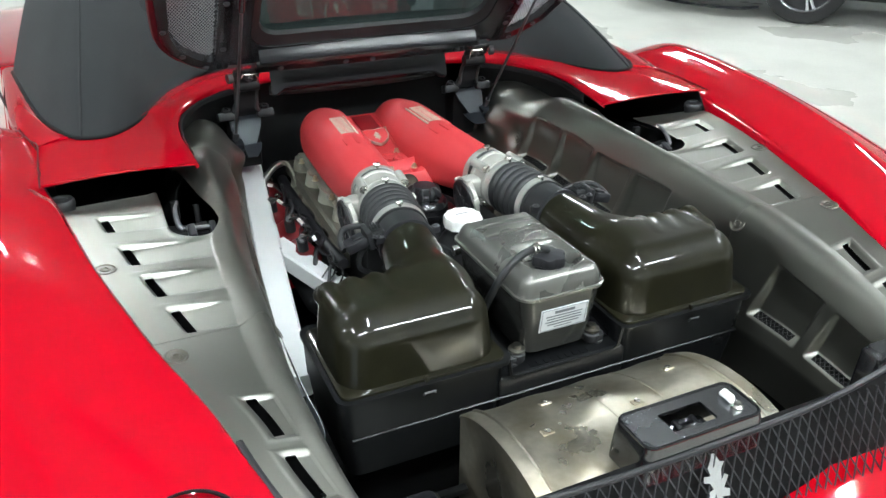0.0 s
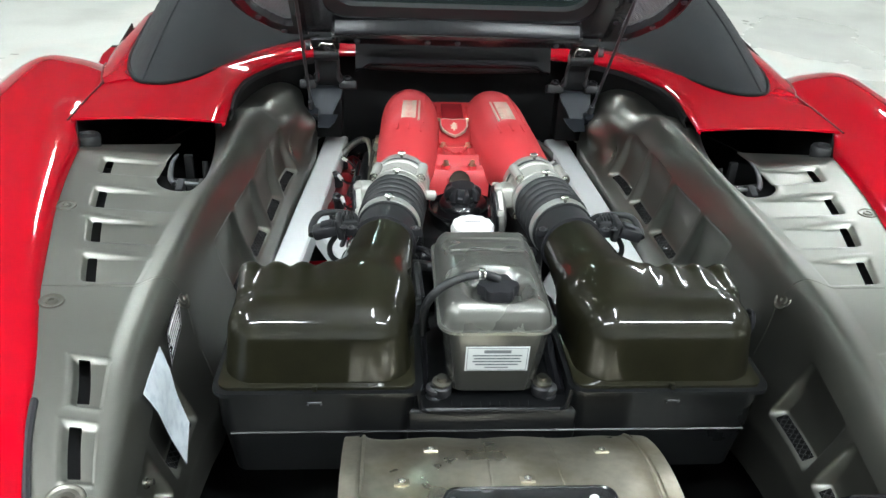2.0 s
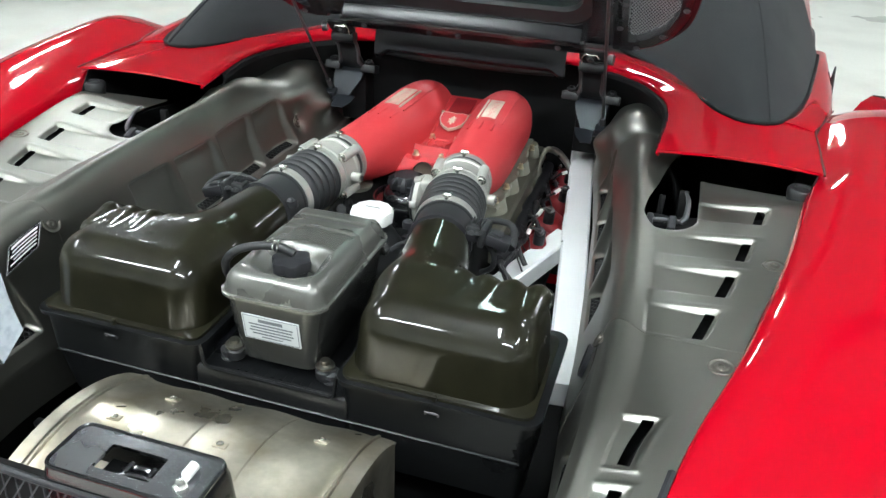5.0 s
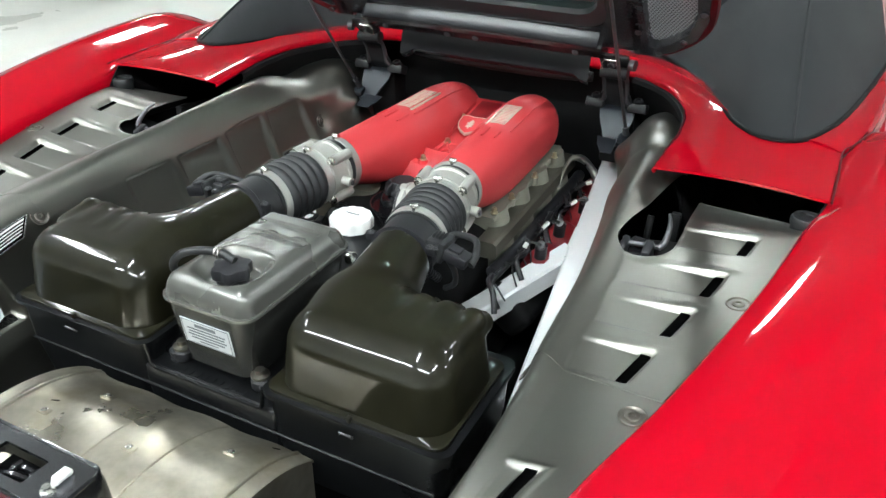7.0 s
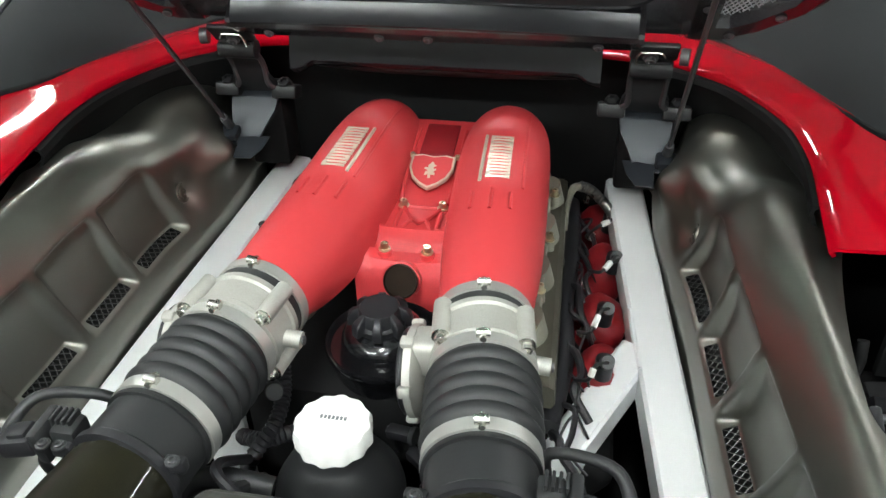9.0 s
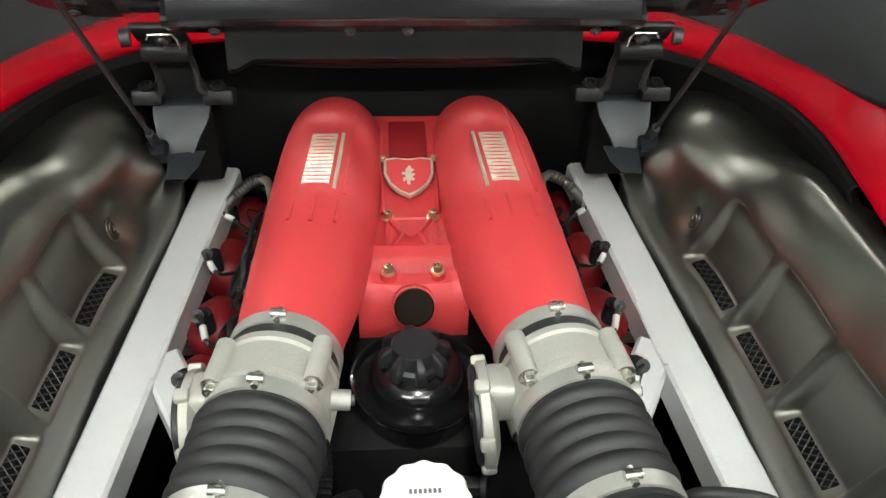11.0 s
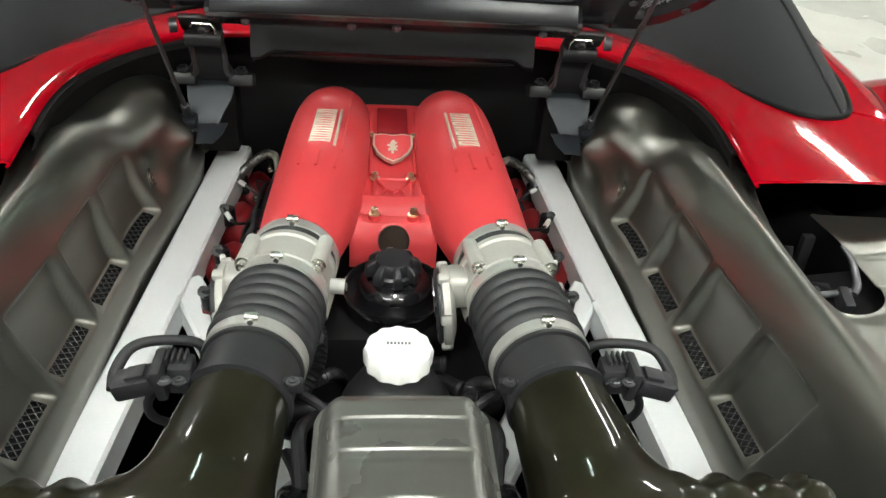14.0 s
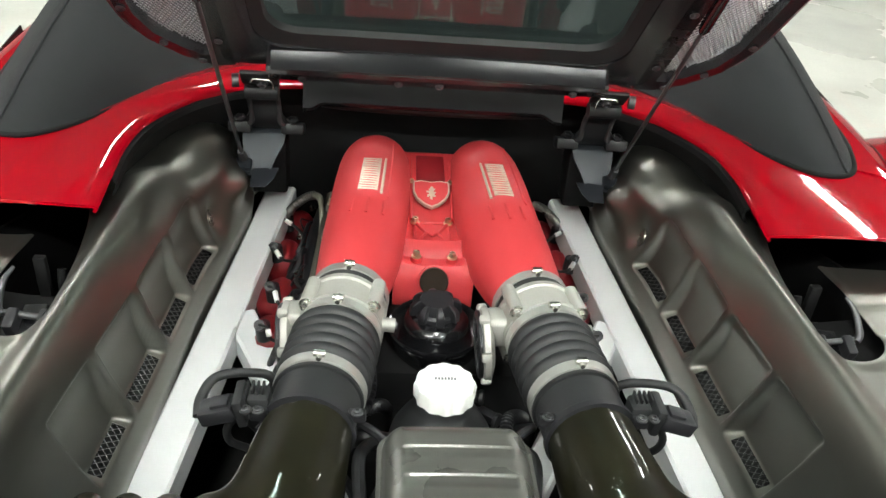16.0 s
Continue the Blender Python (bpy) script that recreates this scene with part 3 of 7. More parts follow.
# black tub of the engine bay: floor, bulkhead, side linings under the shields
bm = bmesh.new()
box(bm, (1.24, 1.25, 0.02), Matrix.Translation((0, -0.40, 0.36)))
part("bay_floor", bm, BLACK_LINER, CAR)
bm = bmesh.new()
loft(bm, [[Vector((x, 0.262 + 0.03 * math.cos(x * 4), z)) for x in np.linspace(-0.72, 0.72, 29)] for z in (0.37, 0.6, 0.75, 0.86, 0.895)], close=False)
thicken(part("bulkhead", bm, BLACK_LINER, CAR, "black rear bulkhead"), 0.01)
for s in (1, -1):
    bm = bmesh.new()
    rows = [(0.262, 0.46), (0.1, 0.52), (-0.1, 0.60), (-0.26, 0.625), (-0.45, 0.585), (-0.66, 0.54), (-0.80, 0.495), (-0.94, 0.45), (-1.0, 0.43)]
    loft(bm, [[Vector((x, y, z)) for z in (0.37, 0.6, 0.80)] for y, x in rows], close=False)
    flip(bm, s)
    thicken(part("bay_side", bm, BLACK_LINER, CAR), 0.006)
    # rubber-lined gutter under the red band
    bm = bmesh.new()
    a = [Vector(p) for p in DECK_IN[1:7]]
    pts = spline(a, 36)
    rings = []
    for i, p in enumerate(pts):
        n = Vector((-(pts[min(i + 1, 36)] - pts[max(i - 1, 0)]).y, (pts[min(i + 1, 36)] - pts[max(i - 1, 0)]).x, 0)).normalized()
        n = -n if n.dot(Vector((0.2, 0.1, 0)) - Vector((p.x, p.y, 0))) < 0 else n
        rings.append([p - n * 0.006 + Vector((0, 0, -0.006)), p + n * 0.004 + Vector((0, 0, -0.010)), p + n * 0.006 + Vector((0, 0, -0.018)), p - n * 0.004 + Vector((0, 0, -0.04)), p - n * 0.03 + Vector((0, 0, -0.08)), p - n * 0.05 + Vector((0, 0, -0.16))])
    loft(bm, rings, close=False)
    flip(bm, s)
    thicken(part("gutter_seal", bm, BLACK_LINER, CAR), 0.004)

# rear grille and tail
GRILLE_TOP = (-1.012, 0.776)
GRILLE_LOW = (-1.064, 0.672)
bm = bmesh.new()
tube(bm, [(-0.385, -0.985, 0.792), (-0.36, -0.99, 0.785), (-0.2, -1.008, 0.777), (0, -1.012, 0.775), (0.2, -1.008, 0.777), (0.36, -0.99, 0.785), (0.385, -0.985, 0.792)], 0.0042, 8, 24)
GRILLE = part("rear_grille", bm, BLACK_PLASTIC, CAR, "black rear grille with a woven wire mesh")
bm = bmesh.new()
yt, zt = GRILLE_TOP
yl, zl = GRILLE_LOW
nw = 46
for sl in (1, -1):
    for i in range(-12, nw + 12):
        x0 = -0.38 + 0.76 * i / nw
        x1 = x0 + sl * 0.055
        lim = lambda t: 0.37 - 0.10 * t
        ends = []
        for k in range(9):
            t = k / 8
            x = x0 + (x1 - x0) * t
            if abs(x) < lim(t):
                ends.append((x, t))
        if len(ends) > 1:
            q = [Vector((x, yt + (yl - yt) * t + 0.0012 * sl, zt + (zl - zt) * t)) for x, t in (ends[0], ends[-1])]
            tube(bm, q, 0.0010, 4)
tagged(part("wire_mesh", bm, MESH_BLACK, GRILLE, "woven black wire mesh"), kind="stuff")
bm = bmesh.new()
loft(bm, [[Vector((x * k, y, z)) for x in np.linspace(-0.38, 0.38, 9)] for k, y, z in ((1, yt + 0.016, zt - 0.004), (1.0, yl + 0.020, zl - 0.01), (0.98, yl + 0.020, 0.50))], close=False)
part("grille_backing", bm, BLACK_LINER, GRILLE)

# emblem as a plain upright shape
bm = bmesh.new()
gm = Matrix.Translation((0.006, -1.0300, 0.7360)) @ Matrix.Rotation(radians(59), 4, "X")
out = [(-0.004, -0.034), (0.004, -0.033), (0.003, -0.018), (0.014, -0.020), (0.016, -0.012), (0.008, -0.008), (0.018, 0.004), (0.013, 0.008), (0.007, 0.002), (0.009, 0.014), (0.016, 0.022), (0.009, 0.024), (0.005, 0.034), (0.0, 0.036),
       (-0.004, 0.028), (-0.010, 0.020), (-0.008, 0.010), (-0.018, 0.012), (-0.020, 0.005), (-0.011, 0.002), (-0.008, -0.006), (-0.015, -0.008), (-0.017, -0.022), (-0.010, -0.020), (-0.006, -0.012), (-0.006, -0.024)]
prism(bm, [(x * 0.95, y * 0.95) for x, y in out], 0.005, gm)
part("emblem", bm, EMBLEM_MAT, GRILLE, "small chrome emblem standing on the mesh", sharp=30)

bm = bmesh.new()
rows = []
for k in range(13):
    t = k / 12
    rows.append((t, yl + 0.008 - 0.16 * t, 0.688 - 0.10 * t**1.6 - 0.22 * max(0, t - 0.6) ** 1.2 * 2))
loft(bm, [[Vector((x * (0.72 + 0.9 * step(t, -0.3, 1.0)), y + 0.10 * (x / 0.5) ** 2, z + 0.10 * (1 - t) * step(abs(x), 0.40, 0.5))) for x in np.linspace(-0.46, 0.46, 41)] for t, y, z in rows], close=False)
thicken(part("tail_panel", bm, RED_PAINT, CAR, "glossy red tail below the grille", sharp=70), 0.004)
LAMP_AT = Vector((0.5680, -0.946, 0.8000))
for s in (1, -1):
    mm = along(LAMP_AT, LAMP_AT + Vector((0.203, -0.405, 0.892)))
    bm = bmesh.new()
    lathe(bm, [(0.001, 0.013), (0.02, 0.0125), (0.04, 0.0100), (0.052, 0.0065), (0.0575, 0.003), (0.059, -0.03)], mm, 40)
    flip(bm, s)
    lamp = part("tail_lamp", bm, TAIL_RED, CAR, "round glossy red tail lamp")
    bm = bmesh.new()
    lathe(bm, [(0.0585, -0.03), (0.0585, 0.000), (0.0595, 0.0020), (0.0610, 0.0024), (0.0622, 0.0008), (0.0628, -0.004), (0.063, -0.03)], mm, 48)
    flip(bm, s)
    part("rim", bm, BLACK_LINER, lamp, "dark lamp rim")
# body below and ahead, closing the car
bm = bmesh.new()
rings = []
for y, w, z0, z1 in ((0.5, 0.82, 0.16, 0.76), (1.0, 0.84, 0.16, 0.80), (1.8, 0.88, 0.16, 0.82), (2.4, 0.86, 0.18, 0.74), (2.9, 0.72, 0.2, 0.58)):
    rings.append([Vector((-w, y, z0)), Vector((-w - 0.03, y, 0.5 * (z0 + z1))), Vector((-w + 0.06, y, z1)), Vector((0, y, z1 + 0.03)), Vector((w - 0.06, y, z1)), Vector((w + 0.03, y, 0.5 * (z0 + z1))), Vector((w, y, z0))])
loft(bm, rings)
part("front_body", bm, RED_PAINT, CAR, sharp=50)
for s in (1, -1):
    bm = bmesh.new()
    loft(bm, [[Vector((xa, y, zt)), Vector((xb, y, zt - 0.004)), Vector((xb + 0.012, y, zt - 0.02)), Vector((xb + 0.012, y, 0.34)), Vector((xa, y, 0.34))] for y, xa, xb, zt in ((0.56, 0.83, 0.95, 0.64), (0.72, 0.84, 0.965, 0.70), (0.86, 0.90, 0.975, 0.728), (0.93, 0.935, 0.975, 0.730))])
    flip(bm, s)
    scoop = part("side_intake", bm, RED_PAINT, CAR, "red lip of the side air intake", sharp=40)
    bm = bmesh.new()
    box(bm, (0.034, 0.016, 0.30), Matrix.Translation((0.956, 0.938, 0.580)), 0.004)
    flip(bm, s)
    part("intake_mouth", bm, BLACK_LINER, scoop)
for wy in (-0.45, 2.15):
    for wx in (-0.80, 0.80):
        bm = bmesh.new()
        wm = Matrix.Translation((wx, wy, 0.335)) @ Matrix.Rotation(radians(90), 4, "Y")
        lathe(bm, [(0.20, -0.11), (0.31, -0.11), (0.335, -0.08), (0.335, 0.08), (0.31, 0.11), (0.20, 0.11)], wm, 40)
        wheel = part("wheel", bm, TYRE, CAR)
        bm = bmesh.new()
        lathe(bm, [(0.02, -0.09), (0.215, -0.09), (0.215, 0.09), (0.02, 0.09)], wm, 30)
        part("rim", bm, RIM, wheel)

# ---- grey shield panels each side of the engine ----
SECTION = [(0.245, 0.455, 0.79, 0.43, 0.805, 0.370, 0.80, 0.330, 0.785, 0.305, 0.74), (0.19, 0.46, 0.828, 0.43, 0.845, 0.375, 0.854, 0.330, 0.838, 0.295, 0.735), (0.14, 0.465, 0.838, 0.435, 0.860, 0.368, 0.867, 0.324, 0.842, 0.293, 0.728),
           (0.09, 0.47, 0.848, 0.438, 0.858, 0.366, 0.867, 0.322, 0.838, 0.299, 0.720), (0.05, 0.475, 0.840, 0.44, 0.847, 0.372, 0.857, 0.329, 0.832, 0.306, 0.711), (0.02, 0.475, 0.841, 0.442, 0.848, 0.380, 0.855, 0.338, 0.829, 0.311, 0.706),
           (-0.01, 0.475, 0.844, 0.443, 0.855, 0.387, 0.863, 0.344, 0.829, 0.315, 0.702), (-0.05, 0.475, 0.848, 0.442, 0.866, 0.390, 0.875, 0.350, 0.840, 0.322, 0.697),
           (-0.10, 0.465, 0.852, 0.443, 0.866, 0.391, 0.880, 0.352, 0.838, 0.329, 0.690), (-0.185, 0.655, 0.852, 0.436, 0.858, 0.397, 0.879, 0.359, 0.838, 0.337, 0.680),
           (-0.26, 0.641, 0.873, 0.434, 0.857, 0.399, 0.875, 0.370, 0.824, 0.344, 0.672), (-0.45, 0.608, 0.868, 0.446, 0.853, 0.411, 0.862, 0.392, 0.815, 0.360, 0.654),
           (-0.60, 0.572, 0.857, 0.450, 0.848, 0.416, 0.851, 0.400, 0.811, 0.365, 0.638), (-0.66, 0.556, 0.853, 0.452, 0.844, 0.419, 0.846, 0.404, 0.805, 0.370, 0.645),
           (-0.75, 0.528, 0.845, 0.448, 0.834, 0.418, 0.833, 0.401, 0.788, 0.376, 0.648), (-0.82, 0.506, 0.837, 0.438, 0.826, 0.413, 0.823, 0.397, 0.778, 0.376, 0.645), (-0.90, 0.488, 0.823, 0.424, 0.812, 0.405, 0.807, 0.390, 0.765, 0.374, 0.640),
           (-1.0, 0.456, 0.798, 0.398, 0.794, 0.387, 0.788, 0.378, 0.755, 0.366, 0.640)]
SLOTS = [(-0.291, -0.340, 0.046, 0.13), (-0.398, -0.450, 0.050, 0.12), (-0.490, -0.543, 0.051, 0.105), (-0.582, -0.636, 0.050, 0.088), (-0.783, -0.845, 0.044, 0.042), (-0.875, -0.935, 0.040, 0.042)]
POCKETS = [(-0.004, -0.104), (-0.118, -0.210), (-0.226, -0.322), (-0.338, -0.432), (-0.70, -0.800), (-0.826, -0.920)]


def shield_point(u, y, flat=False):
    """u runs 0 to 1 over the flat top, 1 to 2 over the ridge, 2 to 3 down the wall."""
    xo, zo, xf, zf, xc, zc, xs, zs, xb, zb = lerp_table(SECTION, y)
    # the plate leaves the ridge along the ridge's own slope
    near = math.hypot(xc - xf, zc - zf)
    span = max(0.01, xo - xf)
    ahead = (xf + near * 0.9, zf + (zo - zf) * min(1, near * 0.9 / span) - 0.001)
    pts = [None, ahead, (xf, zf), (xc, zc), (xs, zs), (xs * 0.75 + xb * 0.25, zs * 0.62 + zb * 0.38), (xb, zb), (2 * xb - xs, 2 * zb - zs)]
    if u > 3:
        e = shield_point(3.0, y, flat)
        return e + Vector((0.012 * (u - 3), 0, -0.09 * (u - 3)))
    if u <= 1:
        x = xo + (xf - xo) * u
        slope = (zc - ahead[1]) / (ahead[0] - xc) * 0.8
        d = x - xf
        z = zo + (zf - zo) * u - slope * d * math.exp(-((d / 0.035) ** 2)) * min(1, span / 0.08) * 0.35
        if not flat:
            off = xo - x
            for y1, y0, a, reach in SLOTS:
                if y0 - 0.012 < y < y1 + 0.012 and off > a - 0.014:
                    wy = step(y, y0 - 0.008, y0 + 0.001) * (1 - step(y, y1 - 0.003, y1 + 0.003))
                    wx = step(off, a - 0.007, a - 0.0005) * (1 - (off - a) / reach if off > a else 1)
                    z -= (0.0072 if y1 > -0.7 else 0.0045) * wy * max(0.0, wx)
                if y1 > -0.7 and abs(y - (y1 + 0.007)) < 0.008 and a - 0.02 < off < a + reach:
                    z += 0.0018 * math.cos((y - y1 - 0.007) / 0.008 * math.pi / 2) * (1 - max(0, off - a) / reach) * step(off, a - 0.02, a)
                # thin pressed rim round the two rear louvres
                if y1 < -0.7:
                    e = max(abs(y - (y1 + y0) / 2) - (y1 - y0) / 2 - 0.004, abs(off - a - 0.016) - 0.024)
                    z += 0.0011 * math.exp(-((e - 0.002) / 0.0030) ** 2)
            # a low round lip round the latch opening
            e = opening_depth(x, y)
            if e < 0.03:
                z += 0.0014 * math.exp(-((e - 0.004) / 0.006) ** 2)
        return Vector((x, y, z))
    k = 2 + (u - 1) * 2 if u <= 2 else 4 + (u - 2) * 2
    i = min(int(k), 5)
    t = k - i
    a, b, c, d = pts[i - 1], pts[i], pts[i + 1], pts[i + 2]
    out = []
    for q in (0, 1):
        out.append(0.5 * (2 * b[q] + (c[q] - a[q]) * t + (2 * a[q] - 5 * b[q] + 4 * c[q] - d[q]) * t * t + (3 * b[q] - a[q] - 3 * c[q] + d[q]) * t**3))
    x, z = out
    if u > 1.8 and not flat:
        for y1, y0 in POCKETS:
            top = 2.03 if y1 > -0.6 else 2.08
            yy = y + 0.036 * max(0.0, 2.85 - u)
            w = step(yy, y0 - 0.004, y0 + 0.005) * (1 - step(yy, y1 - 0.005, y1 + 0.004)) * step(u, top, top + 0.07) * (1 - step(u, 2.80, 2.875))
            x += (0.007 + 0.011 * step(u, top + 0.1, 2.80)) * w
        # inboard tab under the hinge's foot
        x -= 0.026 * math.exp(-(((y - 0.098) / 0.036) ** 2 + ((u - 2.50) / 0.24) ** 2))
        # dish round the front screw, and the dent of the cable socket
        w = math.exp(-(((y - 0.022) / 0.016) ** 2 + ((z - 0.768) / 0.022) ** 2))
        x += 0.012 * w
    return Vector((x, y, z))


OPENING_EDGE = [(0.3, 0.44), (0.1, 0.455), (0.0, 0.466), (-0.09, 0.458), (-0.157, 0.443), (-0.245, 0.430), (-0.30, 0.423), (-0.348, 0.420)]


def opening_depth(x, y):
    """Distance outside the latch opening that runs forward under the flap."""
    if y > -0.348:
        edge = lerp_table(OPENING_EDGE, y)[0]
        return max(edge - x, (x - 0.496) if y < -0.190 else -1.0)
    return math.hypot(x - 0.458, y + 0.348) - 0.038


def seam_y(u):
    return -0.645 - 0.012 * (1 - u) if u < 1 else -0.645 + 0.031 * min(1.0, u - 1)


def panel_depth(u, y):
    """Positive where there is sheet, negative inside a slot, opening or grille, in metres or close to it."""
    d = 1.0
    if u < 1.3:
        xo, zo, xf = lerp_table(SECTION, y)[:3]
        p = shield_point(u, y, True)
        d = min(d, opening_depth(p.x, y))
        if u < 1:
            off = (xo - xf) * u
            for y1, y0, a, r in SLOTS:
                d = min(d, max(max(y0 + 0.001 - y, y - y1 + 0.001), max(a - 0.001 - off, off - a - 0.0112)))
    elif u < 1.7:
        d = min(d, opening_depth(shield_point(u, y, True).x, y))
    if u > 2.6:
        for y1, y0 in POCKETS:
            d = min(d, max(max(y0 + 0.011 - y, y - y1 + 0.011), max(2.815 - u, u - 2.853) * 0.3))
    return d


U_TOP = list(np.linspace(0, 1, 72))
U_ALL = U_TOP + list(np.linspace(1, 2, 22))[1:] + list(np.linspace(2, 2.75, 30))[1:] + list(np.linspace(2.75, 2.9, 22))[1:] + list(np.linspace(2.9, 3, 5))[1:] + [3.1, 3.4, 4.0]


def screw(at, normal, parent, s, r=0.013):
    """A recessed washer with a screw in it."""
    n = Vector(normal)
    m = along(Vector(at) - n.normalized() * 0.0012, Vector(at) + n)
    bm = bmesh.new()
    lathe(bm, [(r * 1.3, -0.0006), (r * 1.26, 0.0005), (r * 1.18, 0.0009), (r * 1.08, 0.0006), (r * 0.95, -0.0006), (r * 0.68, -0.0009), (r * 0.64, 0.0004), (r * 0.5, 0.0010), (r * 0.3, 0.0010), (r * 0.25, -0.0006), (0.0005, -0.0008)], m, 28)
    flip(bm, s)
    part("screw", bm, SCREW_MAT, parent, "recessed bronze screw and washer")


def wire_grille(y1, y0, parent, s):
    """Black diamond wire just under the opening in the pocket's shelf."""
    bm = bmesh.new()
    ya, yb = y1 - 0.009, y0 + 0.009
    pt = lambda v, y: shield_point(2.80, y).lerp(shield_point(2.868, y), v) + Vector((0.001, 0, -0.003))
    n = max(5, int((ya - yb) / 0.0085))
    for sl in (1, -1):
        for i in range(-3, n + 4):
            q = []
            for k in range(5):
                v = (i + 0.5) / n + sl * 2.2 / n * (k / 4 - 0.5)
                if -0.02 <= v <= 1.02:
                    q.append(pt(k / 4, ya + (yb - ya) * v))
            if len(q) > 1:
                tube(bm, [q[0], q[-1]], 0.0008, 4)
    flip(bm, s)
    tagged(part("wire_grille", bm, MESH_GRILLE, parent, "black diamond wire grille"), kind="stuff")
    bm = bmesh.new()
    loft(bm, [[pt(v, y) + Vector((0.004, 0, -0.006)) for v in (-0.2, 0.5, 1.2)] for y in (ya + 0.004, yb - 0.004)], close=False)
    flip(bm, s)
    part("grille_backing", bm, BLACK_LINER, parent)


def shield(s):
    front = thing("front_shield_panel", (s * 0.45, -0.3, 0.65), "satin grey-bronze shield panel with louvre slots beside the engine", "panel", "shield panels beside the engine")
    rear = thing("rear_shield_panel", (s * 0.42, -0.8, 0.64), "satin grey-bronze rear shield panel with two louvre slots", "panel", "shield panels beside the engine")
    for who, v0, v1, nv, name in ((front, 0.245, None, 400, "shell"), (rear, None, -1.0, 200, "shell")):
        bm = bmesh.new()

        def point(u, v):
            top, low = (v0, seam_y(u)) if v1 is None else (seam_y(u) + 0.003, v1)
            # the rear panel tucks under the front one
            tuck = 0.0 if v1 is None else 0.0007
            return shield_point(u, top + (low - top) * v) + Vector((tuck, 0, -tuck))

        def depth(u, v):
            top, low = (v0, seam_y(u)) if v1 is None else (seam_y(u), v1)
            return panel_depth(u, top + (low - top) * v)

        trimmed_sheet(bm, point, U_ALL, list(np.linspace(0, 1, nv)), depth)
        flip(bm, s)
        ob = part(name, bm, SHIELD_MAT, who, sharp=55)
        thicken(ob, 0.0009, -1.0)
    # thin tongue that reaches over the brace's upper end
    bm = bmesh.new()
    rows = [((0.264, 0.246, 0.742), (0.267, 0.242, 0.738), (0.269, 0.238, 0.731)), ((0.283, 0.218, 0.759), (0.281, 0.210, 0.748), (0.285, 0.200, 0.729)), ((0.301, 0.190, 0.771), (0.294, 0.178, 0.753), (0.300, 0.160, 0.727)), ((0.322, 0.150, 0.776), (0.310, 0.138, 0.752), (0.312, 0.120, 0.720))]
    loft(bm, [spline(q, 6) for q in zip(*[spline(c, 12) for c in zip(*rows)])], close=False)
    flip(bm, s)
    thicken(part("tongue", bm, SHIELD_MAT, front, "curved satin tongue over the brace", sharp=60), 0.0015)
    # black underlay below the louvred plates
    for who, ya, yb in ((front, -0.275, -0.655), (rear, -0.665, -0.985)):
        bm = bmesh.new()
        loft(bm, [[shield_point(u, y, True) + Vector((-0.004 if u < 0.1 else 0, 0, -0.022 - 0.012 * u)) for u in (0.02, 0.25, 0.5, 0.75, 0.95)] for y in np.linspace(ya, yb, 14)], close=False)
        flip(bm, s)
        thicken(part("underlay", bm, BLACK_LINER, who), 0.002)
    for y1, y0 in POCKETS:
        wire_grille(y1, y0, front if y1 > -0.6 else rear, s)
    # strip along the outer edge beside the tail lamp
    bm = bmesh.new()
    rows = [shield_point(0.0, y, True) + Vector((-0.003, 0, 0.0025)) for y in np.linspace(-0.850, -0.985, 10)]
    loft(bm, [[p + Vector((dx, 0, dz)) for dx, dz in ((-0.004, -0.003), (-0.0035, 0.0005), (0, 0.002), (0.0035, 0.0005), (0.004, -0.003))] for p in rows])
    flip(bm, s)
    part("edge_strip", bm, BLACK_PLASTIC, rear, "dark glossy edge strip")
    screw((0.5945, -0.460, 0.8680), (-0.095, -0.033, 1), front, s, 0.0115)
    screw((0.535, -0.687, 0.8511), (-0.093, -0.06, 1), rear, s, 0.0115)
    screw((0.4325, -0.961, 0.8067), (-0.15, -0.167, 1), rear, s, 0.0145)
    q = shield_point(1.98, -0.621)
    screw(q + Vector((-0.0012, 0, 0.0010)), (-0.84, 0, 0.54), rear, s, 0.012)
    screw((0.333, 0.022, 0.768), (-1, 0, 0.25), front, s, 0.011)
    # black cable socket sunk in the wall behind the seam
    bm = bmesh.new()
    m = along((0.384, -0.575, 0.740), (0.30, -0.575, 0.765))
    lathe(bm, [(0.017, -0.004), (0.017, 0.002), (0.0155, 0.003), (0.014, 0.0015), (0.012, -0.003), (0.0005, -0.003)], m, 24)
    for v in bm.verts:
        v.co.z += (v.co.z - 0.740) * 0.5
    flip(bm, s)
    if s > 0:
        part("cable_socket", bm, BLACK_PLASTIC, front, "oval black cable socket")
    else:
        bm.free()
        bm = bmesh.new()
        lathe(bm, [(0.006, 0.0), (0.006, 0.003), (0.0035, 0.004), (0.0035, 0.010), (0.0005, 0.0105)], along((-0.394, -0.870, 0.735), (-0.30, -0.870, 0.76)), 16)
        part("pin", bm, STEEL, rear)


for s in (1, -1):
    shield(s)

# ---- engine and what stands round it ----
def bolt(at, parent, axis=(0, 0, 1), r=0.006, h=0.007, material=None, name="bolt"):
    bm = bmesh.new()
    lathe(bm, [(r * 1.5, 0.0), (r * 1.5, 0.0016), (r, 0.002), (r, h * 0.9), (r * 0.9, h), (r * 0.5, h), (r * 0.45, h * 0.55), (0.0004, h * 0.5)], along(at, Vector(at) + Vector(axis)), 14)
    return part(name, bm, material or BRASSY, parent)


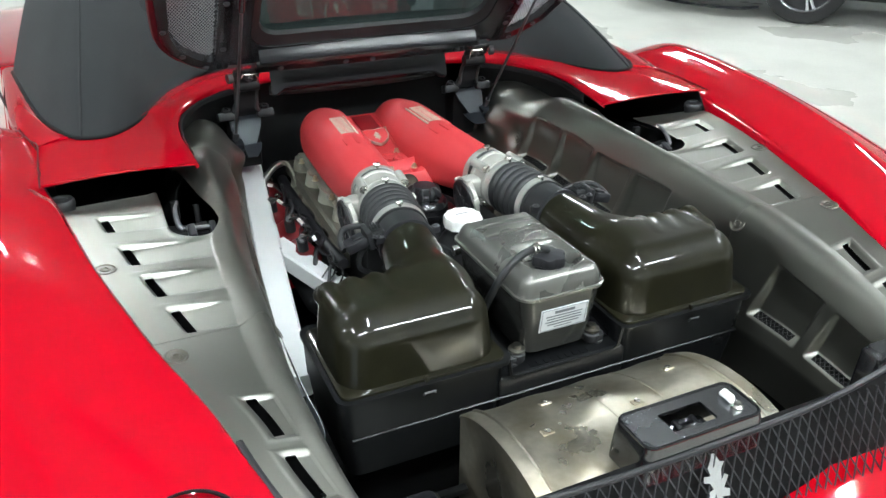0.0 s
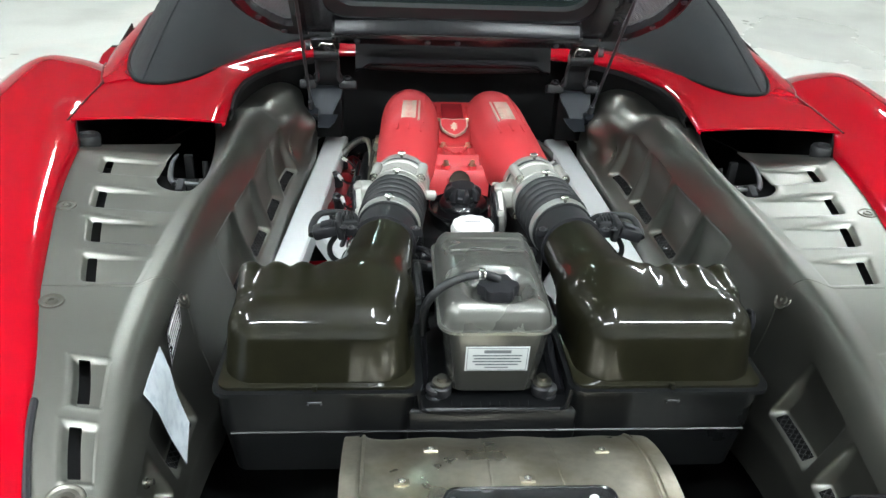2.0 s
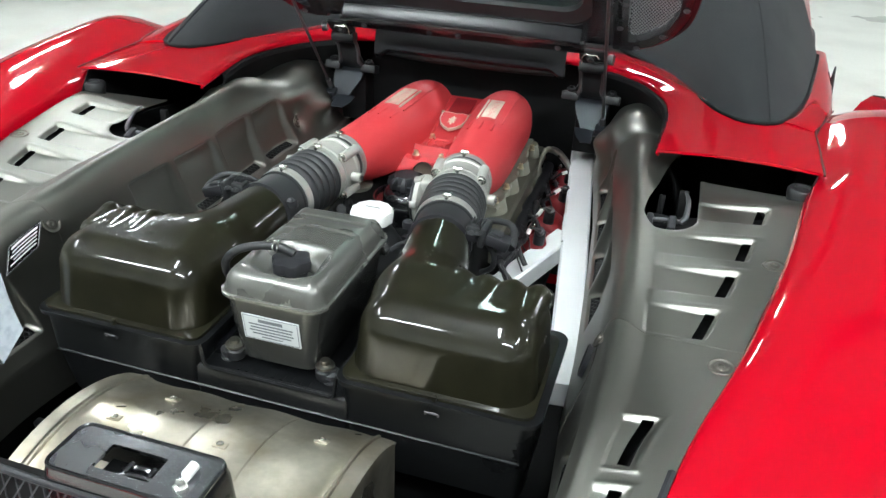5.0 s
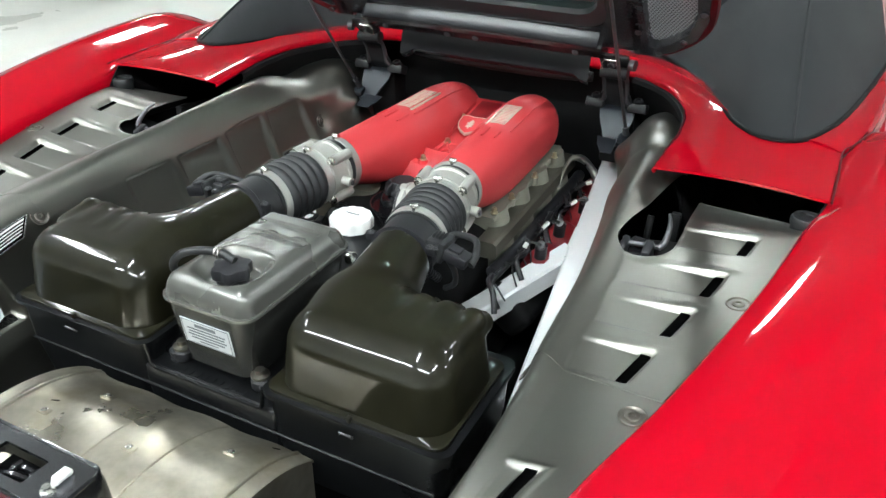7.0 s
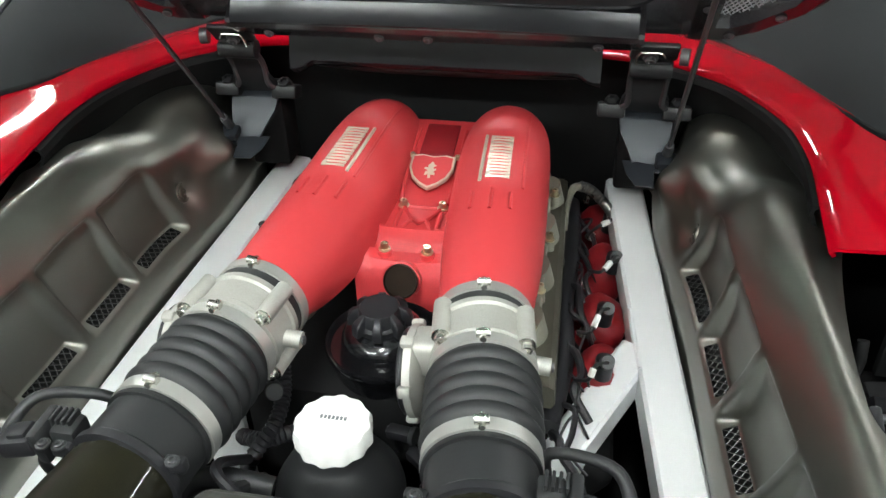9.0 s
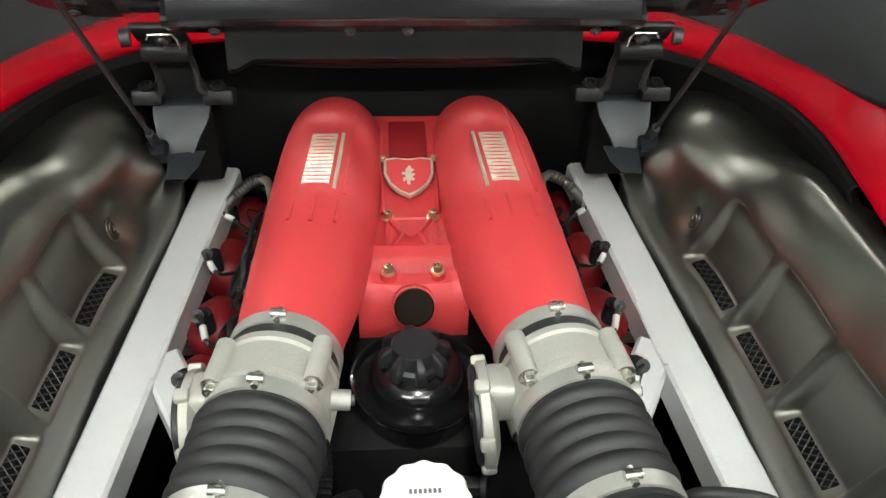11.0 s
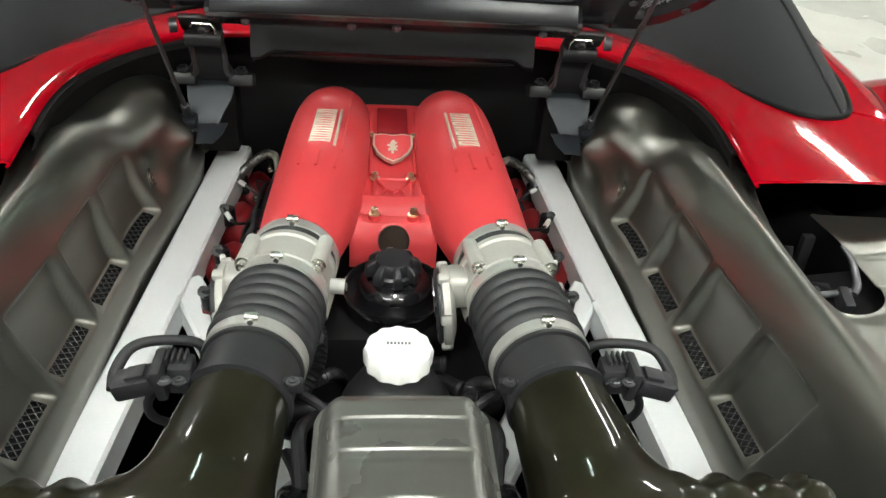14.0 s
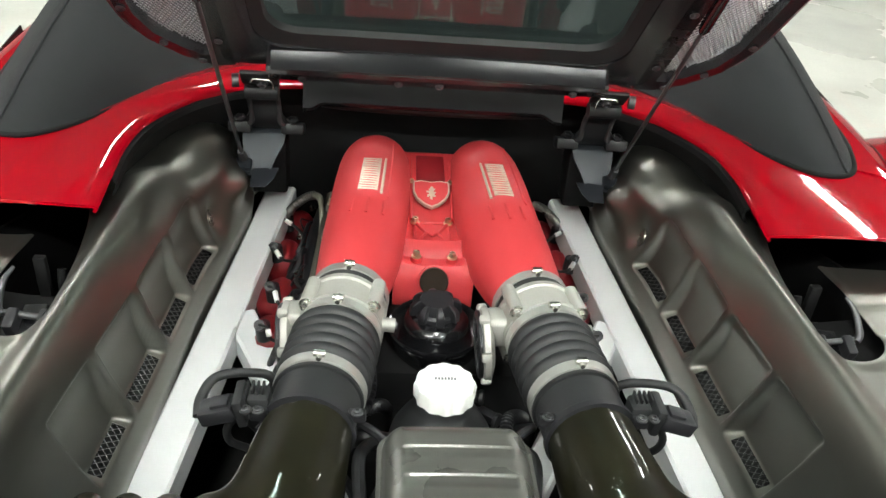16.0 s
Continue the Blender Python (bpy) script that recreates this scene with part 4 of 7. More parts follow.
# engine block, cam covers and their wiring
ENGINE = thing("engine_block", (0, 0, 0.37), "dark engine block with red crackle cam covers and loose wiring", "engine")
bm = bmesh.new()
box(bm, (0.30, 0.52, 0.34), Matrix.Translation((0, 0.0, 0.545)), 0.02)
part("block", bm, BLACK_LINER, ENGINE)
rng = random.Random(7)
for s in (1, -1):
    bm = bmesh.new()
    cm = Matrix.Translation((0.205, 0.03, 0.585)) @ Matrix.Rotation(radians(38), 4, "Y")
    box(bm, (0.10, 0.50, 0.07), cm, 0.018, 3)
    flip(bm, s)
    part("cylinder_head", bm, BLACK_LINER, ENGINE, "black cylinder head")
    for k, (x, y) in enumerate(((0.222, 0.215), (0.232, 0.112), (0.226, -0.005), (0.230, -0.105))):
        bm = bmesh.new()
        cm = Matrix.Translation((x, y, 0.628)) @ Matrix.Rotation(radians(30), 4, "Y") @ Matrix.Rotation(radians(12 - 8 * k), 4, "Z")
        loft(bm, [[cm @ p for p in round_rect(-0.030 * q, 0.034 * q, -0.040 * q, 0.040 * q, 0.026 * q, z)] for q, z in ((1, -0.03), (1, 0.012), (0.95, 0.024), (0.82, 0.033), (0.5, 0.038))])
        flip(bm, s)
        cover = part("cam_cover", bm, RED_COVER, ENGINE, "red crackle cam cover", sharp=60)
        top = cm @ Vector((-0.006, -0.03, 0.034))
        bm = bmesh.new()
        tube(bm, [top, top + Vector((0.002, 0, 0.026))], 0.011, 12)
        tube(bm, [top + Vector((0.002, 0, 0.02)), top + Vector((0.004, -0.014, 0.034))], 0.008, 10)
        flip(bm, s)
        part("coil_plug", bm, BLACK_PLASTIC, cover)
        e = top + Vector((0.004, -0.014, 0.034))
        bm = bmesh.new()
        pts = [e, e + Vector((-0.002 - 0.004 * k, -0.020, 0.006 + 0.002 * k)), e + Vector((-0.020, -0.030 - 0.008 * (k % 3), 0.0)), e + Vector((-0.034, -0.030 + 0.014 * (k % 2), -0.016))]
        tube(bm, pts, 0.0024, 8, 12)
        flip(bm, s)
        part("coil_wire", bm, RUBBER, cover)
        bm = bmesh.new()
        q = spline(pts, 12)
        tube(bm, [q[5], q[6], q[7]], 0.0040, 10)
        flip(bm, s)
        part("wire_tag", bm, WHITE_PLASTIC, cover, "white wire tag")
        bolt(Vector((s * (x - 0.018), y + 0.052, 0.655)), cover, (s * 0.3, 0, 1), 0.006, 0.008, STEEL)
    bm = bmesh.new()
    tube(bm, [(0.183, 0.24, 0.665), (0.190, 0.12, 0.670), (0.186, 0.0, 0.664), (0.192, -0.12, 0.668), (0.182, -0.22, 0.662)], 0.012, 10, 24)
    flip(bm, s)
    part("wiring_loom", bm, BLACK_PLASTIC, ENGINE)
    bm = bmesh.new()
    loft(bm, [[Vector((x + 0.158 - 0.05 * (y - 0.23) * 0.5, y, z)) for x, z in ((-0.02, 0.685), (0.014, 0.685), (0.018, 0.692), (0.016, 0.712), (0.010, 0.716), (-0.02, 0.716))] for y in np.linspace(0.225, -0.215, 8)])
    flip(bm, s)
    part("fuel_rail", bm, CAST_DARK, ENGINE, "dull dark cast rail", sharp=30)
    for k in range(15):
        y = 0.22 - 0.032 * k + rng.uniform(-0.02, 0.02)
        a, c, d = rng.uniform(-0.01, 0.018), rng.uniform(-0.06, 0.06), rng.uniform(-0.05, 0.05)
        bm = bmesh.new()
        run = 0.05 + 0.07 * rng.random()
        tube(bm, [(0.186, y, 0.662), (0.198 + a, y - run * 0.25, 0.676 + a * 0.4), (0.204 + c * 0.2, y - run * 0.55, 0.674 + d * 0.12), (0.212 - a, y - run * 0.8, 0.668), (0.226, y - run, 0.642)], rng.choice((0.0016, 0.0022, 0.0035, 0.005)), 7, 24)
        flip(bm, s)
        part("thin_wire", bm, BLACK_PLASTIC, ENGINE)
    # silver elbow with a braided sleeve
    bm = bmesh.new()
    tube(bm, [(0.176, 0.125, 0.690), (0.177, 0.140, 0.708), (0.180, 0.160, 0.722), (0.184, 0.178, 0.728), (0.194, 0.190, 0.726)], [0.005, 0.004, 0.004, 0.006, 0.006], 12, 18)
    flip(bm, s)
    part("elbow_pipe", bm, CAST_DULL, ENGINE, "dull grey elbow pipe")
    bm = bmesh.new()
    q = spline([(0.192, 0.190, 0.726), (0.206, 0.190, 0.722), (0.222, 0.184, 0.712), (0.236, 0.176, 0.70), (0.250, 0.170, 0.68)], 30)
    tube(bm, q, [0.0070 + 0.0010 * (i % 2) for i in range(31)], 12)
    flip(bm, s)
    part("hose_sleeve", bm, HEAT_SILVER, ENGINE, "crinkled silver heat sleeve")

# red intake manifold: two plenums and the web between them
MANIFOLD = thing("intake_manifold", (0, 0, 0.72), "red crackle intake manifold with two plenums, bolts and raised lettering", "engine intake")
# y, centre x, half width, top z, roundness of the belly (1 a full round, 0 a straight skirt)
PLENUM = [(0.226, 0.089, 0.006, 0.797, 0.6), (0.223, 0.089, 0.022, 0.814, 0.4), (0.214, 0.089, 0.040, 0.830, 0.2), (0.195, 0.089, 0.052, 0.843, 0.1), (0.16, 0.090, 0.058, 0.852, 0.0), (0.10, 0.092, 0.060, 0.858, 0.0), (0.0, 0.097, 0.059, 0.8575, 0.0),
          (-0.10, 0.103, 0.056, 0.857, 0.15), (-0.17, 0.108, 0.051, 0.8575, 0.6), (-0.212, 0.111, 0.0475, 0.858, 1.0), (-0.244, 0.1125, 0.0465, 0.859, 1.0)]


def plenum(s):
    bm = bmesh.new()
    rings = []
    for k in range(46):
        y = 0.226 - (0.226 + 0.244) * (k / 45) ** 1.25
        c, w, top, belly = lerp_table(PLENUM, y)
        w = max(w, 0.004)
        zc = top - w
        ring = []
        for i in range(40):
            a = 2 * math.pi * i / 40
            x, z = c + w * math.cos(a), zc + w * math.sin(a)
            if math.sin(a) < 0:
                zs = zc + (0.742 - zc) * min(1, -math.sin(a) * 1.0)
                xs = c + w * math.copysign(abs(math.cos(a)) ** 0.35, math.cos(a)) + (0.006 if math.cos(a) > 0 else -0.004) * -math.sin(a)
                x, z = x * belly + xs * (1 - belly), z * belly + zs * (1 - belly)
            ring.append(Vector((x, y, z)))
        rings.append(ring)
    loft(bm, rings)
    flip(bm, s)
    pl = part("plenum", bm, RED_CRACKLE, MANIFOLD, "red crackle-painted intake plenum", sharp=50)
    # flange along the outer foot with its bolts
    bm = bmesh.new()
    loft(bm, [[Vector((x, y, z)) for x, z in ((c + 0.03, 0.729), (c + w + 0.002, 0.729), (c + w + 0.0045, 0.732), (c + w + 0.0045, 0.736), (c + w + 0.002, 0.739), (c + 0.03, 0.739))] for y, c, w in ((0.203, 0.089, 0.056), (0.10, 0.092, 0.060), (-0.02, 0.098, 0.058), (-0.12, 0.104, 0.054), (-0.17, 0.106, 0.05))])
    flip(bm, s)
    part("flange", bm, CAST_DULL, pl, "dull grey cast flange", sharp=50)
    for by, bx in ((0.130, 0.160), (0.02, 0.161), (-0.087, 0.158), (-0.155, 0.154)):
        bm = bmesh.new()
        tube(bm, [(bx, by, 0.728), (bx, by, 0.743)], [0.0066, 0.0060], 12)
        flip(bm, s)
        part("boss", bm, CAST_DULL, pl)
        bolt((s * bx, by, 0.7425), pl, r=0.0045, h=0.010)
    # runners under the plenum
    for k in range(4):
        bm = bmesh.new()
        y = 0.163 - 0.098 * k
        tube(bm, [(0.132, y, 0.732), (0.142, y, 0.70), (0.152, y, 0.655), (0.150, y, 0.62)], [0.035, 0.033, 0.033, 0.034], 20, 10)
        flip(bm, s)
        part("runner", bm, CAST_DULL, pl, "dull grey cast intake runner")
    # raised ribs and a plain lettering bar
    def on_top(x_off, y):
        c, w, top, belly = lerp_table(PLENUM, y)
        return Vector((c + x_off, y, top - w + math.sqrt(max(0, w * w - x_off * x_off))))
    for j, xo in enumerate((-0.022, 0.0, 0.022)):
        xo2 = xo - 0.004
        bm = bmesh.new()
        tube(bm, [on_top(xo2, -0.055 - 0.002 * j) , on_top(xo2, -0.075), on_top(xo2, -0.098 + 0.006 * abs(j - 1))], 0.0024, 6)
        flip(bm, s)
        part("rib", bm, RED_CRACKLE, pl)
    for xo in (0.030,):
        bm = bmesh.new()
        tube(bm, [on_top(xo * s, y) for y in np.linspace(0.16, -0.04, 10)], 0.0022, 6)
        flip(bm, s)
        part("rib", bm, RED_CRACKLE, pl)
    # lettering stands as plain raised bars of its size and colour, read across the car
    x0, x1 = (-0.014, 0.014)
    for k in range(7):
        y = 0.070 - 0.0148 * k
        bm = bmesh.new()
        for dy in (0.0, 0.0072):
            p = [on_top(x * s, yy) + Vector((0, 0, 0.0022)) for x, yy in ((x0, y - dy), (x1, y - dy), (x1, y - dy - 0.0036), (x0, y - dy - 0.0036))]
            loft(bm, [[q - Vector((0, 0, 0.006)) for q in p], p])
        e = x1 if k % 2 else x0
        p = [on_top(x * s, yy) + Vector((0, 0, 0.0021)) for x, yy in ((e * 0.7, y - 0.003), (e, y - 0.003), (e, y - 0.0076), (e * 0.7, y - 0.0076))]
        loft(bm, [[q - Vector((0, 0, 0.006)) for q in p], p])
        flip(bm, s)
        part("letter_bar", bm, GOLD_BADGE, pl, "pewter raised lettering", sharp=30)
    bm = bmesh.new()
    edge = -0.020
    tube(bm, [on_top(edge, y) + Vector((0, 0, 0.001)) for y in np.linspace(0.074, -0.036, 8)], 0.0022, 6)
    flip(bm, s)
    part("letter_line", bm, GOLD_BADGE, pl)


for s in (1, -1):
    plenum(s)
bm = bmesh.new()
loft(bm, [[Vector((x * k, y, z + up * abs(x / 0.06) ** 3)) for x in np.linspace(-0.06, 0.06, 17)] for y, z, k, up in ((0.204, 0.76, 1, 0), (0.200, 0.812, 1, 0), (0.188, 0.818, 1, 0), (0.11, 0.806, 1, 0), (0.04, 0.782, 1, 0), (-0.01, 0.776, 1, 0), (-0.036, 0.775, 1, 0.004), (-0.043, 0.786, 1, 0.006), (-0.047, 0.786, 1, 0.006),
    (-0.050, 0.776, 1, 0.008), (-0.056, 0.762, 1, 0.014), (-0.066, 0.757, 1, 0.018), (-0.074, 0.766, 1, 0.014), (-0.079, 0.775, 1, 0.008), (-0.096, 0.773, 1.0, 0.008), (-0.106, 0.757, 0.97, 0.008), (-0.110, 0.742, 0.95, 0.004), (-0.112, 0.700, 0.95, 0.0))], close=False)
thicken(part("web", bm, RED_CRACKLE, MANIFOLD, "red web between the plenums", sharp=50), 0.008)
for bx, by, bz in ((0.0252, 0.015, 0.776), (-0.0252, 0.015, 0.776), (0.0255, -0.085, 0.777), (-0.0255, -0.085, 0.777)):
    bm = bmesh.new()
    tube(bm, [(bx, by, bz - 0.012), (bx, by, bz + 0.004)], 0.0085, 14)
    part("boss", bm, RED_CRACKLE, MANIFOLD)
    bolt((bx, by, bz + 0.004), MANIFOLD, r=0.0048, h=0.009)
for pts in (((-0.023, 0.010, 0.781), (-0.010, -0.012, 0.779), (0.0, -0.022, 0.779), (0.010, -0.012, 0.779), (0.023, 0.010, 0.781)), ((-0.026, 0.004, 0.780), (-0.026, -0.04, 0.779)), ((0.026, 0.004, 0.780), (0.026, -0.04, 0.779)),
            ((-0.022, -0.040, 0.778), (-0.008, -0.012, 0.779)), ((0.022, -0.040, 0.778), (0.008, -0.012, 0.779)), ((-0.031, 0.02, 0.783), (-0.033, 0.09, 0.803), (-0.033, 0.16, 0.817)), ((0.031, 0.02, 0.783), (0.033, 0.09, 0.803), (0.033, 0.16, 0.817)), ((-0.024, 0.015, 0.779), (0.024, 0.015, 0.779))):
    bm = bmesh.new()
    tube(bm, pts, 0.0026, 6)
    part("rib", bm, RED_CRACKLE, MANIFOLD)
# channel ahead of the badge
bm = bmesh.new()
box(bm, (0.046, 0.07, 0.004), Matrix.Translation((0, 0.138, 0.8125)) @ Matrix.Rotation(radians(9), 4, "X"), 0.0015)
part("channel", bm, RED_COVER, MANIFOLD, "dull darker red channel")
for s in (1, -1):
    bolt((s * 0.0305, 0.098, 0.807), MANIFOLD, r=0.0035, h=0.005)
# shield badge
sm = Matrix.Translation((0, 0.068, 0.799)) @ Matrix.Rotation(radians(16), 4, "X")
shield_line = [(-0.029, 0.026), (-0.016, 0.029), (0, 0.026), (0.016, 0.029), (0.029, 0.026), (0.029, 0.004), (0.023, -0.012), (0.012, -0.024), (0, -0.031), (-0.012, -0.024), (-0.023, -0.012), (-0.029, 0.004)]
bm = bmesh.new()
prism(bm, shield_line, 0.006, sm)
badge = part("badge", bm, GOLD_BADGE, MANIFOLD, "shield badge with a pewter rim", sharp=30)
bm = bmesh.new()
prism(bm, [(x * 0.9, y * 0.9) for x, y in shield_line], 0.0068, sm)
part("badge_field", bm, RED_CRACKLE, badge, sharp=30)
bm = bmesh.new()
prism(bm, [(x * 0.42, y * 0.42) for x, y in out], 0.0078, sm @ Matrix.Translation((0, -0.001, 0)))
part("badge_figure", bm, GOLD_BADGE, badge, sharp=30)
bm = bmesh.new()
tube(bm, [(0, -0.090, 0.746), (0, -0.1155, 0.7597)], [0.0225, 0.0225], 28)
part("sensor_boss", bm, RED_CRACKLE, MANIFOLD)
bm = bmesh.new()
lathe(bm, [(0.0205, 0), (0.0205, 0.0025), (0.0195, 0.003), (0.0185, 0.0012), (0.010, 0.0006), (0.0005, 0.001)], along((0, -0.1162, 0.7601), (0, -0.160, 0.784)), 32)
part("sensor_cap", bm, BRONZE_DARK, MANIFOLD, "dark bronze round sensor cap")


def clamp(at_m, z, r, parent):
    bm = bmesh.new()
    lathe(bm, [(r, z - 0.0068), (r + 0.002, z - 0.0064), (r + 0.0022, z + 0.0064), (r, z + 0.0068)], at_m, 48)
    c = part("hose_clamp", bm, CLAMP_MAT, parent, "bright steel hose clamp")
    bm = bmesh.new()
    top = at_m @ Vector((0, 0, z))
    up = Vector((0, 0, 1))
    ax = (at_m.to_3x3() @ Vector((0, 0, 1))).normalized()
    up = (up - ax * up.dot(ax)).normalized()
    p = top + up * (r + 0.005)
    tube(bm, [p - up.cross(ax) * 0.006, p + up.cross(ax) * 0.006], 0.0042, 10)
    tube(bm, [p - up * 0.002 + ax * 0.007, p - up * 0.002 - ax * 0.007], 0.003, 8)
    part("clamp_screw", bm, STEEL, c)
    return c


# throttle bodies, bellows and collars follow the intake's line rearward
def intake_line(s):
    a = Vector((s * 0.1125, -0.231, 0.8125))
    b = Vector((s * 0.1355, -0.404, 0.8085))
    return along(a, b), (b - a).length


def throttle(s):
    m, n = intake_line(s)
    body = thing("throttle_body", m @ Vector((0, 0, 0.04)), "cast aluminium throttle body with a round actuator", "throttle", "throttle bodies")
    bm = bmesh.new()
    lathe(bm, [(0.040, 0.0), (0.0475, 0.001), (0.0475, 0.012), (0.0455, 0.014), (0.0455, 0.022), (0.0495, 0.024), (0.0495, 0.030), (0.0470, 0.032), (0.0470, 0.058), (0.0490, 0.060), (0.0490, 0.066), (0.0455, 0.068), (0.0455, 0.082), (0.04, 0.083)], m, 48)
    part("bore", bm, CAST_ALU, body)
    bm = bmesh.new()
    lathe(bm, [(0.0462, 0.010), (0.0472, 0.0105), (0.0472, 0.0225), (0.0462, 0.023)], m, 48)
    part("gasket", bm, RUBBER, body)
    ax = (m.to_3x3() @ Vector((0, 0, 1))).normalized()
    for k, ang in enumerate((42, 138, 222, 318)):
        a = radians(ang)
        o = Vector((math.cos(a), 0, math.sin(a)))
        p0 = m @ Vector((0, 0, 0.024)) + o * 0.0515
        p1 = m @ Vector((0, 0, 0.068)) + o * 0.0515
        bm = bmesh.new()
        tube(bm, [p0, p1], 0.0085, 14)
        part("lug", bm, CAST_ALU, body)
        bolt(p1, body, ax, 0.0055, 0.008, STEEL)
    # actuator on the same side of both
    ctr = m @ Vector((0, 0, 0.046)) + Vector((-0.046, 0, -0.006))
    bm = bmesh.new()
    box(bm, (0.034, 0.036, 0.040), Matrix.Translation(ctr + Vector((-0.004, 0, 0))), 0.008, 3)
    part("actuator_neck", bm, CAST_ALU, body, sharp=50)
    ctr = ctr + Vector((-0.012, 0, -0.026))
    rot = along(ctr, ctr + Vector((-1, 0, -0.10)))
    bm = bmesh.new()
    lathe(bm, [(0.030, -0.004), (0.043, 0.000), (0.0455, 0.002), (0.0455, 0.009), (0.043, 0.0105), (0.0405, 0.0105)], rot, 40)
    part("actuator", bm, CAST_ALU, body, "round cast actuator housing")
    bm = bmesh.new()
    lathe(bm, [(0.040, 0.0106), (0.0425, 0.0112), (0.0425, 0.0145), (0.040, 0.0165), (0.034, 0.0165), (0.033, 0.015), (0.012, 0.015), (0.011, 0.0185), (0.0005, 0.019)], rot, 40)
    cover = part("actuator_cover", bm, BLACK_PLASTIC, body, "black ribbed round actuator cover")
    for k in range(6):
        a = k * math.pi / 3 + 0.3
        bm = bmesh.new()
        box(bm, (0.009, 0.012, 0.013), rot @ Matrix.Rotation(a, 4, "Z") @ Matrix.Translation((0.0455, 0, 0.007)), 0.003)
        part("ear", bm, CAST_ALU, body)
    for k in range(8):
        bm = bmesh.new()
        box(bm, (0.022, 0.0035, 0.003), rot @ Matrix.Rotation(k * math.pi / 4, 4, "Z") @ Matrix.Translation((0.0225, 0, 0.0158)), 0.0008)
        part("cover_rib", bm, BLACK_PLASTIC, cover)
    bm = bmesh.new()
    tube(bm, [m @ Vector((0, 0, 0.05)) + Vector((0.040, 0, -0.004)), m @ Vector((0, 0, 0.05)) + Vector((0.062, 0, -0.006))], 0.0085, 14)
    part("shaft_end", bm, CAST_ALU, body)
    sh = m @ Vector((0, 0, 0.05)) + Vector((0.063, 0, -0.006))
    bm = bmesh.new()
    tube(bm, [sh, sh + Vector((0.002, 0, 0))], 0.0045, 14)
    part("shaft_hole", bm, DARK_METAL, body)
    clamp(m, 0.006, 0.0468, body)
    return body


def bellows(s):
    m, n = intake_line(s)
    hose = thing("intake_hose", m @ Vector((0, 0, 0.12)), "ribbed dark rubber intake hose with steel clamps", "hose", "ribbed intake hoses")
    prof = [(0.043, 0.068), (0.0472, 0.070), (0.0472, 0.084)]
    z = 0.086
    for k in range(5):
        for t in range(8):
            prof.append((0.0475 + 0.0045 * math.sin(math.pi * t / 8) ** 0.7, z + 0.0158 * t / 8))
        z += 0.0158
    prof += [(0.0475, z), (0.0472, z + 0.002), (0.0472, z + 0.017), (0.0485, z + 0.018), (0.0485, z + 0.022), (0.043, z + 0.023)]
    bm = bmesh.new()
    lathe(bm, prof, m, 56)
    part("bellows", bm, RUBBER, hose, sharp=60)
    clamp(m, 0.077, 0.0474, hose)
    clamp(m, z + 0.009, 0.0474, hose)
    bm = bmesh.new()
    lathe(bm, [(0.040, z + 0.015), (0.0455, z + 0.016), (0.0455, z + 0.058), (0.0475, z + 0.060), (0.0475, z + 0.066), (0.040, z + 0.067)], m, 48)
    part("collar", bm, RUBBER, hose, "smooth grey sensor collar")


for s in (1, -1):
    throttle(s)
    bellows(s)


def sensor(s):
    m, n = intake_line(s)
    p = m @ Vector((0, 0, 0.222))
    th = thing("air_sensor", p + Vector((s * 0.05, 0, 0.01)), "black air flow sensor with a plug and curled cable", "sensor", "air flow sensors")
    bm = bmesh.new()
    box(bm, (0.022, 0.024, 0.020), Matrix.Translation(p + Vector((s * 0.050, 0.006, 0.026))), 0.004)
    part("body", bm, RUBBER, th)
    for k in range(4):
        bm = bmesh.new()
        box(bm, (0.0028, 0.016, 0.010), Matrix.Translation(p + Vector((s * (0.046 + 0.0052 * k), 0.010, 0.036))), 0.001)
        part("rib", bm, RUBBER, th)
    bm = bmesh.new()
    box(bm, (0.010, 0.036, 0.032), Matrix.Translation(p + Vector((s * 0.066, 0.002, 0.024))) @ Matrix.Rotation(radians(s * 10), 4, "Y"), 0.003)
    part("flange", bm, RUBBER, th)
    bm = bmesh.new()
    box(bm, (0.036, 0.026, 0.018), Matrix.Translation(p + Vector((s * 0.088, -0.004, 0.020))) @ Matrix.Rotation(radians(s * 16), 4, "Y"), 0.004)
    plug = part("plug", bm, BLACK_PLASTIC, th)
    bm = bmesh.new()
    box(bm, (0.018, 0.016, 0.005), Matrix.Translation(p + Vector((s * 0.086, -0.004, 0.031))) @ Matrix.Rotation(radians(s * 16), 4, "Y"), 0.0015)
    part("catch", bm, BLACK_PLASTIC, plug)
    bm = bmesh.new()
    tube(bm, [p + Vector((s * 0.106, -0.004, 0.012)), p + Vector((s * 0.108, 0.012, 0.020)), p + Vector((s * 0.098, 0.034, 0.028)), p + Vector((s * 0.072, 0.048, 0.024)), p + Vector((s * 0.045, 0.058, 0.010)), p + Vector((s * 0.045, 0.066, -0.03))], [0.0075, 0.0055, 0.005, 0.005, 0.005, 0.005], 10, 22)
    part("cable", bm, RUBBER, th)
    bm = bmesh.new()
    tube(bm, [p + Vector((s * 0.070, 0.0, 0.012)), p + Vector((s * 0.082, 0.0, -0.008)), p + Vector((s * 0.080, 0.004, -0.030)), p + Vector((s * 0.062, 0.010, -0.046))], 0.0042, 10, 16)
    part("cable", bm, RUBBER, th)
    bolt(p + Vector((s * 0.060, -0.014, 0.030)), th, r=0.004, h=0.004, material=DARK_METAL)


for s in (1, -1):
    sensor(s)

